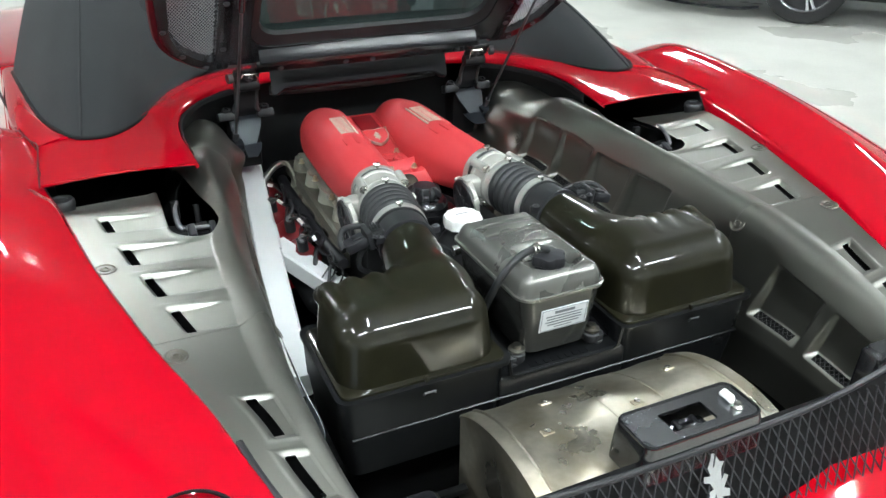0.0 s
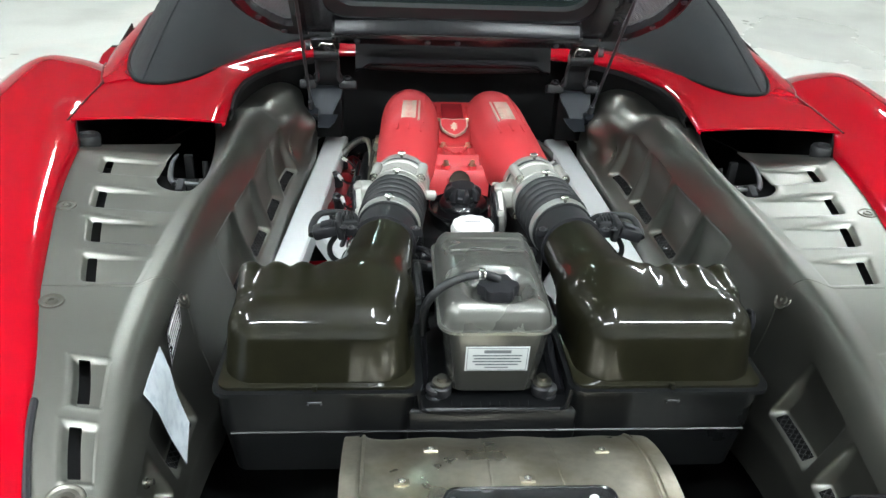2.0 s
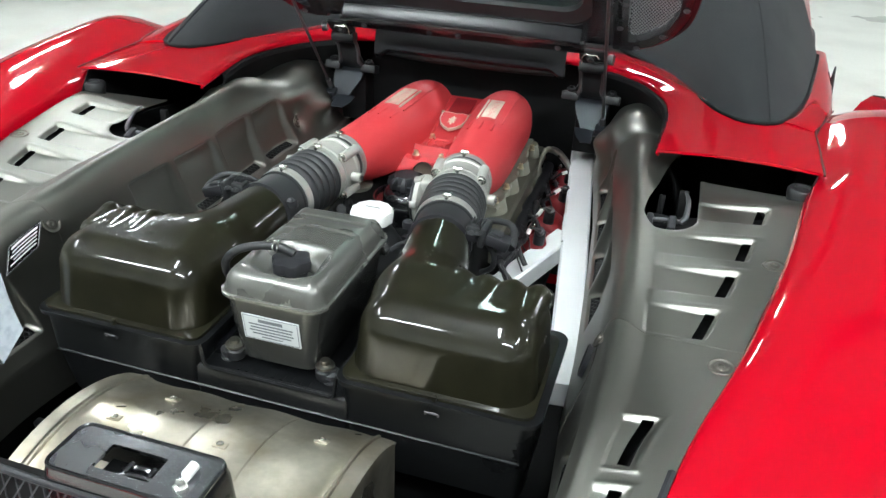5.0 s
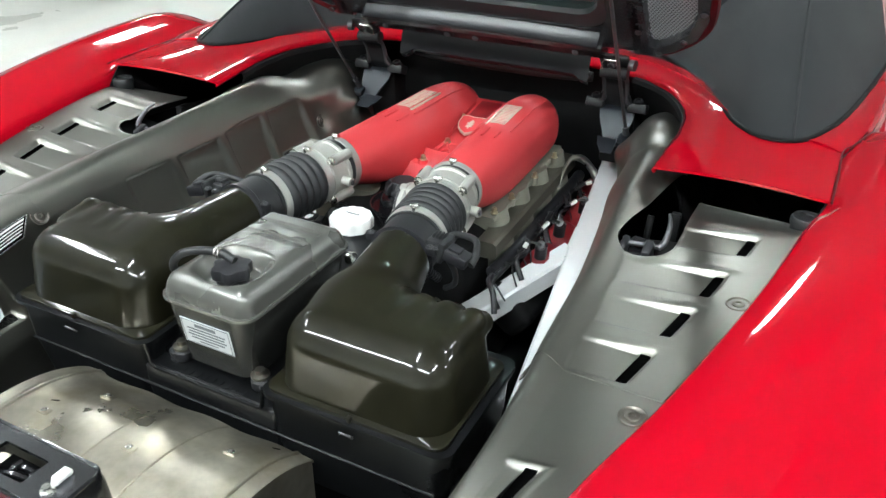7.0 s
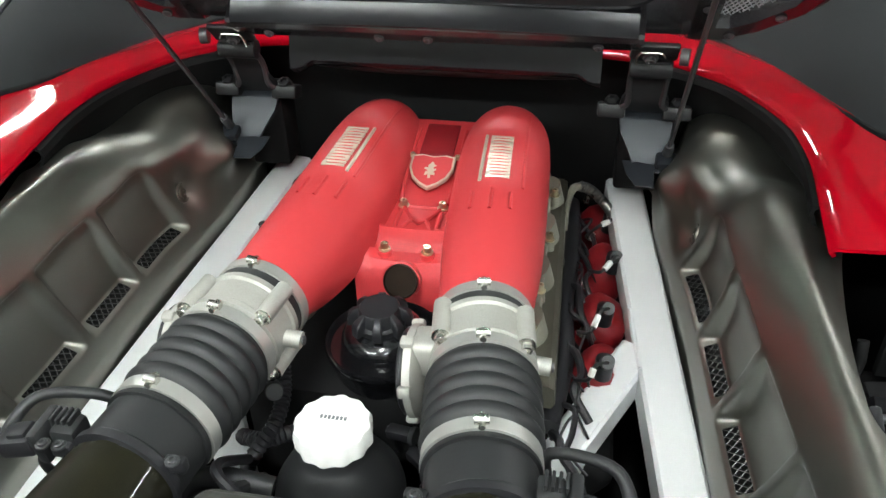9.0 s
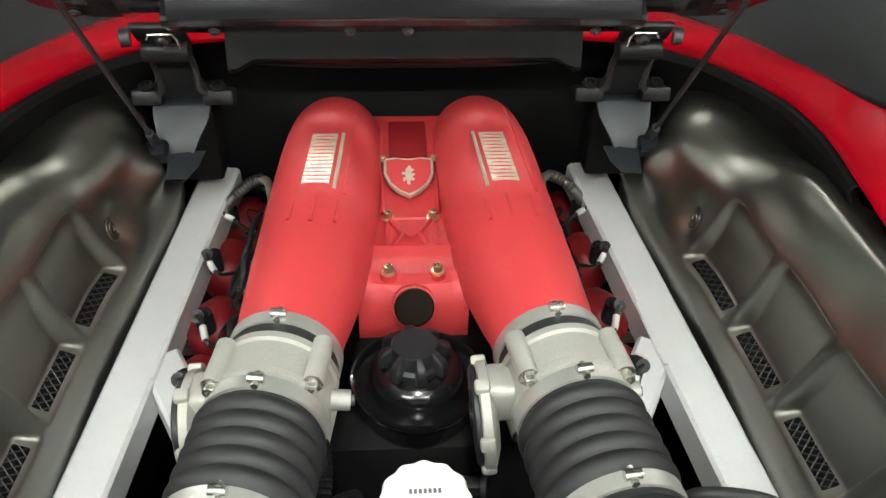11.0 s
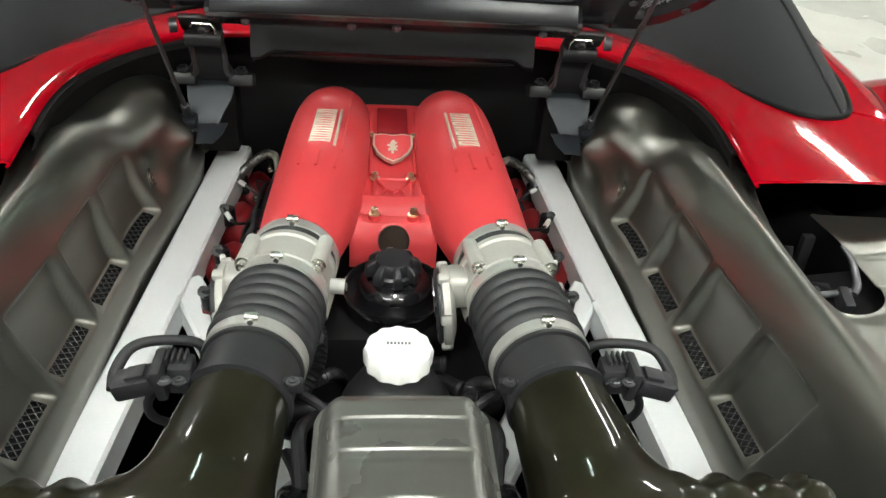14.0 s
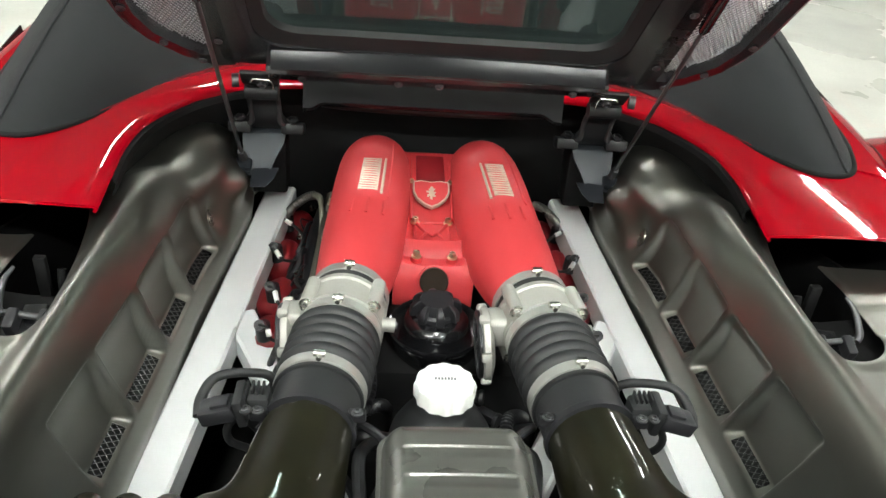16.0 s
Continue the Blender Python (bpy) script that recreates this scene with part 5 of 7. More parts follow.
# black air box tray under both lids
TRAY = thing("air_box_tray", (0, -0.64, 0.64), "wide black plastic tray that carries both air box lids", "air box")
bm = bmesh.new()
for x0, x1 in ((0.098, 0.350), (-0.350, -0.098)):
    loft(bm, [round_rect(x0 + 0.012, x1 - 0.012, -0.712, -0.535, 0.02, 0.60), round_rect(x0 + 0.004, x1 - 0.006, -0.722, -0.53, 0.02, 0.672), round_rect(x0 + 0.002, x1 - 0.004, -0.722, -0.53, 0.02, 0.676), round_rect(x0, x1, -0.723, -0.53, 0.02, 0.735), round_rect(x0 - 0.003, x1 + 0.006, -0.732, -0.525, 0.02, 0.737), round_rect(x0 - 0.003, x1 + 0.006, -0.732, -0.525, 0.02, 0.743)])
loft(bm, [round_rect(-0.11, 0.11, -0.712, -0.53, 0.005, 0.60), round_rect(-0.11, 0.11, -0.7215, -0.53, 0.005, 0.672), round_rect(-0.11, 0.11, -0.7215, -0.53, 0.005, 0.700), round_rect(-0.11, 0.11, -0.7155, -0.53, 0.005, 0.706)])
part("tray", bm, TRAY_PLASTIC, TRAY, sharp=45)
bm = bmesh.new()
tube(bm, [(-0.335, -0.7225, 0.674), (0.335, -0.7225, 0.674)], 0.0022, 6)
part("rib", bm, TRAY_PLASTIC, TRAY)
bm = bmesh.new()
tube(bm, [(-0.098, -0.7235, 0.742), (-0.093, -0.7235, 0.712), (-0.086, -0.722, 0.706), (0.086, -0.722, 0.706), (0.093, -0.7235, 0.712), (0.098, -0.7235, 0.742)], 0.003, 6)
part("notch_rim", bm, TRAY_PLASTIC, TRAY)
bm = bmesh.new()
for x in np.linspace(-0.05, 0.05, 9):
    box(bm, (0.006, 0.010, 0.0015), Matrix.Translation((x, -0.708, 0.7065)))
part("moulded_mark", bm, TRAY_PLASTIC, TRAY)
for s in (1, -1):
    bm = bmesh.new()
    lathe(bm, [(0.012, 0.0), (0.012, 0.004), (0.009, 0.005), (0.009, 0.009), (0.012, 0.010), (0.012, 0.015), (0.006, 0.017), (0.006, 0.021), (0.0005, 0.021)], Matrix.Translation((s * 0.0745, -0.690, 0.705)), 20)
    part("rubber_mount", bm, DARK_METAL, TRAY, "ribbed mounting bush")


def air_box_field(p):
    """Signed distance of lid, duct and finger ribs melted together."""
    x, y, z = p[..., 0], p[..., 1], p[..., 2]
    h = np.clip((z - 0.745) / 0.11, 0, 1)
    hx, hy = 0.118 - 0.010 * h, 0.083 - 0.012 * h
    r = 0.042
    qx, qy, qz = np.abs(x - 0.2235) - (hx - r), np.abs(y + 0.635) - (hy - r), np.abs(z - 0.735) - (0.110 - r)
    lid = np.sqrt(np.maximum(qx, 0) ** 2 + np.maximum(qy, 0) ** 2 + np.maximum(qz, 0) ** 2) + np.minimum(np.maximum(qx, np.maximum(qy, qz)), 0) - r
    d = melt(lid, capsule(p, (0.1440, -0.464, 0.806), (0.164, -0.595, 0.790), 0.0455, 0.058), 0.040)
    for k in range(4):
        fx = 0.212 + 0.034 * k
        d = melt(d, capsule(p, (fx, -0.640, 0.8300), (fx + 0.003, -0.592, 0.8325), 0.0140, 0.0150), 0.006)
        d = melt(d, capsule(p, (fx + 0.003, -0.592, 0.8325), (fx + 0.005, -0.570, 0.8180), 0.0150, 0.0150), 0.006)
    d = np.maximum(d, (y + 0.4635))
    return np.maximum(d, 0.7462 - z)


def air_box(s):
    th = thing("air_intake_box", (s * 0.22, -0.63, 0.742), "glossy dark lacquered carbon air box cover with a round duct", "air box", "air box covers")
    x0, x1, y0, y1 = 0.106, 0.340, -0.717, -0.545
    bm = bmesh.new()
    loft(bm, [round_rect(x0 - 0.005, x1 + 0.006, y0 - 0.008, y1 + 0.004, 0.016, 0.7435), round_rect(x0 - 0.005, x1 + 0.006, y0 - 0.008, y1 + 0.004, 0.016, 0.7475), round_rect(x0 - 0.003, x1 + 0.004, y0 - 0.006, y1 + 0.003, 0.016, 0.7485), round_rect(x0 + 0.01, x1 - 0.01, y0 + 0.01, y1 - 0.01, 0.022, 0.7495)])
    flip(bm, s)
    part("rim", bm, CARBON, th, sharp=50)
    bm = nets(air_box_field, (0.085, -0.735, 0.742), (0.36, -0.455, 0.875), 0.0036)
    flip(bm, s)
    lid = part("cover", bm, CARBON, th, sharp=50)
    m, n = intake_line(1)
    end = m @ Vector((0, 0, 0.233))
    bm = bmesh.new()
    e2 = Vector((end.x * s, end.y, end.z))
    mm, _ = intake_line(s)
    lathe(bm, [(0.044, 0.2265), (0.0485, 0.227), (0.0485, 0.233), (0.044, 0.234)], mm, 44)
    part("duct_rim", bm, BLACK_PLASTIC, th)
    for a in (25, 155):
        o = Vector((math.cos(radians(a)) * 0.053, 0, math.sin(radians(a)) * 0.05))
        bm = bmesh.new()
        box(bm, (0.018, 0.010, 0.014), Matrix.Translation(mm @ Vector((0, 0, 0.230)) + o), 0.003)
        ear = part("ear", bm, BLACK_PLASTIC, th)
        bolt(mm @ Vector((0, 0, 0.230)) + o + Vector((0, -0.003, 0.006)), ear, r=0.004, h=0.004, material=DARK_METAL)
    for x in (0.226,):
        bm = bmesh.new()
        tube(bm, [(x - 0.008, -0.7335, 0.728), (x - 0.008, -0.737, 0.733), (x + 0.008, -0.737, 0.733), (x + 0.008, -0.7335, 0.728)], 0.0016, 6)
        flip(bm, s)
        part("wire_clip", bm, DARK_METAL, th)
        bm = bmesh.new()
        box(bm, (0.006, 0.006, 0.008), Matrix.Translation((x, -0.726, 0.7475)), 0.001)
        flip(bm, s)
        part("clip_block", bm, CARBON, th)


for s in (1, -1):
    air_box(s)

# grey tank between the air boxes
TANK = thing("coolant_tank", (0, -0.61, 0.705), "dark grey plastic coolant tank with a domed lid and label", "tank")
# lower body, its colour darkened to stand for shade below the lid
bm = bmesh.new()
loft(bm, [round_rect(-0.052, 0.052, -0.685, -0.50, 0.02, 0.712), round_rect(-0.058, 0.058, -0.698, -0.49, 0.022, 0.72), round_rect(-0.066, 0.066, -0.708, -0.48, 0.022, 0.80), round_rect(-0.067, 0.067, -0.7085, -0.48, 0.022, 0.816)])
part("body", bm, TANK_SHADED, TANK, "glossy lower tank with shade put into its colour", sharp=45)


def lid_inset(x, y):
    """Distance inside the lid's rounded outline."""
    r = 0.026
    qx, qy = abs(x) - (0.0745 - r), abs(y + 0.592) - (0.120 - r)
    return r - math.hypot(max(qx, 0), max(qy, 0)) - min(max(qx, qy), 0)


def lid_height(x, y):
    d = lid_inset(x, y)
    if d < 0.005:
        return 0.820
    t = min(1.0, (d - 0.005) / 0.026)
    z = 0.821 + 0.030 * math.sqrt(max(0.0, 1 - (1 - t) ** 2.4)) - 0.005 * step(y, -0.74, -0.45) + 0.0025 * (1 - (x / 0.0745) ** 2)
    # the dish round the cap has a crisp rounded-square rim
    e = ((abs(x - 0.003) / 0.050) ** 2.8 + (abs(y + 0.646) / 0.049) ** 2.8) ** (1 / 2.8)
    z -= 0.021 * (1 - step(e, 0.60, 1.0) ** 0.8)
    for y1, y0 in ((-0.484, -0.500), (-0.516, -0.532), (-0.551, -0.568)):
        z -= 0.0016 * step(y, y0 - 0.001, y0 + 0.010) * (1 - step(y, y1 - 0.0015, y1)) * (1 - step(abs(x), 0.049, 0.052))
    return z


bm = bmesh.new()
trimmed_sheet(bm, lambda x, y: Vector((x, y, lid_height(x, y))), list(np.linspace(-0.0755, 0.0755, 96)), list(np.linspace(-0.7125, -0.4715, 190)), lid_inset)
lid = part("lid", bm, TANK_PLASTIC, TANK, "domed lid with a dish round its cap", sharp=60)
thicken(lid, 0.004)
bm = bmesh.new()
lathe(bm, [(0.020, 0.0), (0.020, 0.008), (0.0225, 0.010), (0.0245, 0.011), (0.0250, 0.021), (0.0235, 0.0245), (0.012, 0.0255), (0.0005, 0.0258)], Matrix.Translation((0.004, -0.650, 0.829)), 84, lobes=6, depth=0.10)
part("cap", bm, BLACK_PLASTIC, TANK, "black ribbed pressure cap")
bm = bmesh.new()
tube(bm, [(0.006, -0.645, 0.857), (-0.015, -0.646, 0.864), (-0.045, -0.655, 0.864), (-0.070, -0.664, 0.855), (-0.088, -0.660, 0.826), (-0.090, -0.625, 0.76)], 0.0056, 12, 28)
part("overflow_hose", bm, RUBBER, TANK)
for x in (-0.0140, -0.0205):
    bm = bmesh.new()
    lathe(bm, [(0.0056, -0.0012), (0.0074, -0.0010), (0.0074, 0.0010), (0.0056, 0.0012)], Matrix.Translation((x, -0.6462, 0.8638)) @ Matrix.Rotation(radians(88), 4, "Y"), 20)
    part("hose_clip", bm, STEEL, TANK, "bright steel hose clip")
bm = bmesh.new()
box(bm, (0.007, 0.006, 0.004), Matrix.Translation((-0.0172, -0.647, 0.8715)), 0.001)
part("clip_screw", bm, STEEL, TANK)
lm = Matrix.Translation((0.001, -0.7065, 0.777)) @ Matrix.Rotation(radians(97), 4, "X")
bm = bmesh.new()
box(bm, (0.080, 0.040, 0.0012), lm)
LABEL = part("label", bm, LABEL_MAT, TANK, "white printed label with rows of small text")
for k, (w, h, y) in enumerate(((0.034, 0.005, 0.0125), (0.062, 0.0022, 0.006), (0.058, 0.0022, 0.001), (0.062, 0.0022, -0.004), (0.054, 0.0022, -0.009), (0.030, 0.0018, -0.014))):
    bm = bmesh.new()
    box(bm, (w, h, 0.0004), lm @ Matrix.Translation((0, y, 0.0008)))
    part("text_row", bm, INK, LABEL)
for (w, h, x, y) in ((0.076, 0.0008, 0, 0.0185), (0.076, 0.0008, 0, -0.0185), (0.0008, 0.037, 0.0378, 0), (0.0008, 0.037, -0.0378, 0)):
    bm = bmesh.new()
    box(bm, (w, h, 0.0004), lm @ Matrix.Translation((x, y, 0.0008)))
    part("label_border", bm, INK, LABEL)
for s in (1, -1):
    bm = bmesh.new()
    lathe(bm, [(0.011, 0.708), (0.013, 0.711), (0.013, 0.722), (0.0105, 0.724), (0.0105, 0.727)], Matrix.Translation((s * 0.066, -0.690, 0)), 24)
    foot = part("foot", bm, BLACK_PLASTIC, TANK)
    bm = bmesh.new()
    lathe(bm, [(0.0125, 0.727), (0.0125, 0.730), (0.007, 0.7315), (0.0065, 0.737), (0.0005, 0.738)], Matrix.Translation((s * 0.066, -0.690, 0)), 24)
    part("washer", bm, SCREW_MAT, foot, "dull steel washer and nut")

# oil filler with white cap
OIL = thing("oil_filler", (0, -0.37, 0.60), "black oil filler neck with a white scalloped cap", "filler")
bm = bmesh.new()
lathe(bm, [(0.056, 0.62), (0.060, 0.69), (0.0605, 0.712), (0.058, 0.724), (0.048, 0.742), (0.039, 0.757), (0.034, 0.764), (0.031, 0.768), (0.029, 0.785), (0.001, 0.786)], Matrix.Translation((0.0, -0.372, 0)), 40)
part("neck", bm, RUBBER, OIL)
bm = bmesh.new()
lathe(bm, [(0.030, 0.776), (0.034, 0.778), (0.0345, 0.792), (0.0325, 0.797), (0.027, 0.799), (0.024, 0.7985), (0.0005, 0.7985)], Matrix.Translation((0.0, -0.370, 0)), 96, lobes=12, depth=0.03)
cap = part("cap", bm, WHITE_PLASTIC, OIL, "white scalloped screw cap")
for k in range(7):
    bm = bmesh.new()
    box(bm, (0.0024, 0.0040, 0.0005), Matrix.Translation((-0.0108 + 0.0036 * k, -0.366, 0.7988)))
    part("letter_bar", bm, INK, cap)
bm = bmesh.new()
box(bm, (0.16, 0.10, 0.25), Matrix.Translation((0, -0.40, 0.50)), 0.02)
part("sump", bm, BLACK_LINER, OIL)

# black reservoir behind the manifold
RES = thing("fluid_reservoir", (0, -0.19, 0.60), "black fluid reservoir with a star-shaped screw cap", "reservoir")
bm = bmesh.new()
lathe(bm, [(0.046, 0.56), (0.052, 0.60), (0.054, 0.70), (0.060, 0.730), (0.0635, 0.738), (0.0645, 0.745), (0.063, 0.748), (0.061, 0.747), (0.058, 0.740), (0.0465, 0.738), (0.0465, 0.744), (0.0455, 0.752), (0.041, 0.760), (0.034, 0.7645), (0.026, 0.766), (0.001, 0.7665)], Matrix.Translation((0.0005, -0.199, 0)), 48)
part("bowl", bm, BLACK_GLOSS, RES)
capm = Matrix.Translation((-0.002, -0.200, 0))
bm = bmesh.new()
lathe(bm, [(0.020, 0.764), (0.0265, 0.766), (0.0265, 0.772), (0.023, 0.775), (0.022, 0.788), (0.0205, 0.790), (0.006, 0.7905), (0.0005, 0.7907)], capm, 48)
cap = part("cap", bm, BLACK_PLASTIC, RES, "black star-shaped screw cap", sharp=40)
for k in range(8):
    bm = bmesh.new()
    a = 2 * math.pi * k / 8 + 0.15
    fm = capm @ Matrix.Rotation(a, 4, "Z")
    loft(bm, [[fm @ Vector((x, y, z)) for y, z in ((-w, 0.768), (w, 0.768), (w, t - 0.002), (w - 0.0015, t), (-w + 0.0015, t), (-w, t - 0.002))] for x, w, t in ((0.012, 0.0030, 0.7900), (0.021, 0.0034, 0.7898), (0.029, 0.0048, 0.786), (0.0335, 0.0050, 0.781), (0.0345, 0.0042, 0.774))])
    part("grip_fin", bm, BLACK_PLASTIC, cap)
for bx, by in ((-0.060, -0.250),):
    bolt((bx, by, 0.69), RES, r=0.006, h=0.006, material=STEEL)
bm = bmesh.new()
box(bm, (0.15, 0.10, 0.10), Matrix.Translation((0, -0.21, 0.59)), 0.015)
part("bracket", bm, BLACK_LINER, RES)

# silver body braces
def brace(s):
    th = thing("body_brace", (s * 0.30, -0.25, 0.60), "silver painted welded steel brace with a branch", "brace", "silver body braces")
    a, b = Vector((0.2554, 0.243, 0.6925)), Vector((0.361, -0.56, 0.590))

    def bar(p, q, w, h, name, roll=0.0):
        d = (q - p).normalized()
        side = d.cross(Vector((0, 0, 1))).normalized()
        if side.x < 0:
            side = -side
        side = (side + Vector((0, 0, roll))).normalized()
        up = side.cross(d).normalized()
        if up.z < 0:
            up = -up
        bm = bmesh.new()
        rings = []
        for e in (p, q):
            rings.append([e + side * x + up * z for x, z in ((-w + 0.004, h), (w - 0.004, h), (w, h - 0.004), (w, -h + 0.004), (w - 0.004, -h), (-w + 0.004, -h), (-w, -h + 0.004), (-w, h - 0.004))])
        loft(bm, rings)
        flip(bm, s)
        return part(name, bm, SILVER_PAINT, th, sharp=30)

    bar(a, a.lerp(b, 0.90), 0.0255, 0.023, "long_tube")
    t = 0.403
    p = a.lerp(b, t)
    bar(p + Vector((-0.018, 0, 0.0015)), Vector((0.105, -0.375, 0.565)), 0.022, 0.020, "branch_tube")
    bm = bmesh.new()
    tube(bm, [a.lerp(b, 0.336) + Vector((-0.024, 0, 0.022)), a.lerp(b, 0.393) + Vector((-0.025, 0, 0.0225)), a.lerp(b, 0.45) + Vector((-0.024, 0, 0.022))], 0.003, 6, 8)
    flip(bm, s)
    part("weld_bead", bm, SILVER_PAINT, th)


for s in (1, -1):
    brace(s)

# heat shield over the silencer and the latch bracket on it
HEAT = thing("exhaust_heat_shield", (0, -0.86, 0.40), "stained golden foil heat shield over the exhaust silencer", "heat shield")
yc, zc, rad = -0.885, 0.595, 0.185
bm = bmesh.new()


def shield_skin(x, a):
    r = rad + 0.0015 * math.sin(x * 60) + 0.003 * math.exp(-((abs(x) - 0.165) / 0.006) ** 2)
    return Vector((x, yc + r * math.cos(a), zc + 0.72 * r * math.sin(a)))


sheet(bm, shield_skin, list(np.linspace(-0.187, 0.187, 90)), list(np.linspace(radians(42), radians(178), 44)))
foil = part("foil", bm, HEAT_FOIL, HEAT, sharp=60)
thicken(foil, 0.0015)
for x in (-0.186, 0.186):
    bm = bmesh.new()
    arc = [shield_skin(x, a) for a in np.linspace(radians(43), radians(177), 30)]
    loft(bm, [arc, [Vector((x, p.y, min(p.z - 0.004, 0.60))) for p in arc], [Vector((x, p.y, 0.46)) for p in arc]], close=False)
    thicken(part("end_plate", bm, HEAT_FOIL, HEAT), 0.001)
for x in (-0.165, 0.165, -0.02, 0.06):
    bm = bmesh.new()
    tube(bm, [shield_skin(x, a) for a in np.linspace(radians(44), radians(176), 30)], 0.0028 if abs(x) > 0.1 else 0.0016, 6)
    part("crease", bm, HEAT_FOIL, foil)
for x in (-0.1795, 0.1795):
    bm = bmesh.new()
    sheet(bm, lambda u, a: shield_skin(x + u, a) + Vector((0, 0.0, 0.0025)), [-0.009, 0.009], list(np.linspace(radians(43), radians(178), 40)))
    part("edge_band", bm, HEAT_FOIL, HEAT, "folded golden edge band")
for x, deg in ((-0.085, 64), (0.118, 66), (0.02, 84), (-0.12, 84), (0.135, 100), (-0.045, 104)):
    p = shield_skin(x, radians(deg))
    m = Matrix.Translation(p) @ Matrix.Rotation(radians(deg - 90), 4, "X")
    bm = bmesh.new()
    box(bm, (0.017, 0.011, 0.004), m, 0.0012)
    clip = part("clip", bm, HEAT_FOIL, foil, "folded foil clip")
    bolt(p + Vector((0, 0, 0.0015)), clip, (0, math.cos(radians(deg)), math.sin(radians(deg))), 0.003, 0.003, STEEL, "rivet")
bm = bmesh.new()
box(bm, (0.40, 0.24, 0.12), Matrix.Translation((0, -0.87, 0.45)), 0.04, 3)
part("silencer", bm, DARK_METAL, HEAT)

for s in (1, -1):
    bm = bmesh.new()
    box(bm, (0.13, 0.012, 0.010), Matrix.Translation((s * 0.262, -0.795, 0.600)), 0.002)
    solid("lower_strut", bm, TRAY_PLASTIC, "thin black strut in the dark space beside the silencer", "strut", "struts beside the silencer")

LATCH = thing("lid_latch_bracket", (0, -0.98, 0.70), "silver latch bracket in a black border with a rectangular hole", "latch")
bm = bmesh.new()
z = 0.797
# flat plate with a rectangular hole, turned-down skirt
out_r = round_rect(-0.078, 0.084, -1.008, -0.946, 0.012, z)
hole_r = round_rect(-0.034, 0.030, -0.995, -0.962, 0.003, z)
skirt = [Vector((p.x * 1.06, -0.977 + (p.y + 0.977) * 1.02, z - 0.006)) for p in out_r]
skirt2 = [Vector((p.x * 1.12, -0.977 + (p.y + 0.977) * 1.04, z - 0.05)) for p in out_r]
hole_d = [p - Vector((0, 0, 0.004)) for p in hole_r]
loft(bm, [skirt2, skirt, out_r, hole_r, hole_d], caps=(False, False))
part("plate", bm, LATCH_MAT, LATCH, "satin silver bracket plate", sharp=30)
bm = bmesh.new()
tube(bm, [Vector((p.x * 1.03, -0.977 + (p.y + 0.977) * 1.03, z - 0.0005)) for p in (*out_r, out_r[0])], 0.0022, 8)
part("border", bm, BLACK_GLOSS, LATCH, "dark raised border")
bm = bmesh.new()
loft(bm, [[Vector((p.x * k, -0.977 + (p.y + 0.977) * k, h)) for p in out_r] for k, h in ((1.045, z), (1.09, z - 0.012), (1.13, z - 0.052))], caps=(False, False))
part("skirt", bm, BLACK_GLOSS, LATCH, sharp=30)
bm = bmesh.new()
box(bm, (0.09, 0.05, 0.004), Matrix.Translation((-0.002, -0.978, 0.763)))
part("well", bm, BLACK_LINER, LATCH)
for k, (p, q) in enumerate((((-0.026, -0.985, 0.776), (0.024, -0.978, 0.779)), ((-0.020, -0.970, 0.774), (0.022, -0.968, 0.774)), ((-0.012, -0.990, 0.774), (-0.010, -0.966, 0.781)), ((0.014, -0.990, 0.774), (0.016, -0.966, 0.781)))):
    bm = bmesh.new()
    tube(bm, [p, ((p[0] + q[0]) / 2, (p[1] + q[1]) / 2, p[2] + 0.006), q], 0.004, 8, 8)
    part("lock_bar", bm, BLACK_GLOSS, LATCH)
bm = bmesh.new()
tube(bm, [(0.062, -0.964, 0.799), (0.062, -0.967, 0.803), (0.062, -0.979, 0.803), (0.062, -0.982, 0.799)], [0.0035, 0.0054, 0.0054, 0.0035], 14)
part("release_knob", bm, WHITE_PLASTIC, LATCH, "white release knob")
bm = bmesh.new()
lathe(bm, [(0.0075, 0.0), (0.0070, 0.003), (0.0045, 0.005), (0.0042, 0.008), (0.0005, 0.0085)], Matrix.Translation((0.062, -0.990, 0.797)), 16)
part("knob_stem", bm, STEEL, LATCH)
bm = bmesh.new()
box(bm, (0.10, 0.024, 0.10), Matrix.Translation((0, -0.988, 0.70)), 0.004)
part("post", bm, BLACK_LINER, LATCH)

for s in (1, -1):
    bm = bmesh.new()
    loft(bm, [round_rect(s * 0.352 - 0.040, s * 0.352 + 0.040, -0.99, -0.950, 0.008, 0.70), round_rect(s * 0.352 - 0.036, s * 0.352 + 0.036, -0.985, -0.952, 0.008, 0.785), round_rect(s * 0.352 - 0.030, s * 0.352 + 0.030, -0.980, -0.957, 0.008, 0.793)])
    solid("corner_block", bm, BLACK_GLOSS, "glossy black corner block beside the rear grille", "trim block", "corner blocks")

# ---- the raised engine cover ----
LID = thing("engine_cover", (0, 0.115, 0.98), "raised black engine cover with a tinted window and wire mesh sides", "engine cover")
LID_M = Matrix.Translation((0, 0.105, 0.985)) @ Matrix.Rotation(radians(43), 4, "X")  # x across, z up along the lid, -y towards the engine


def lid_ring(points, y=0.0):
    return [LID_M @ Vector((x, y, z)) for x, z in points]


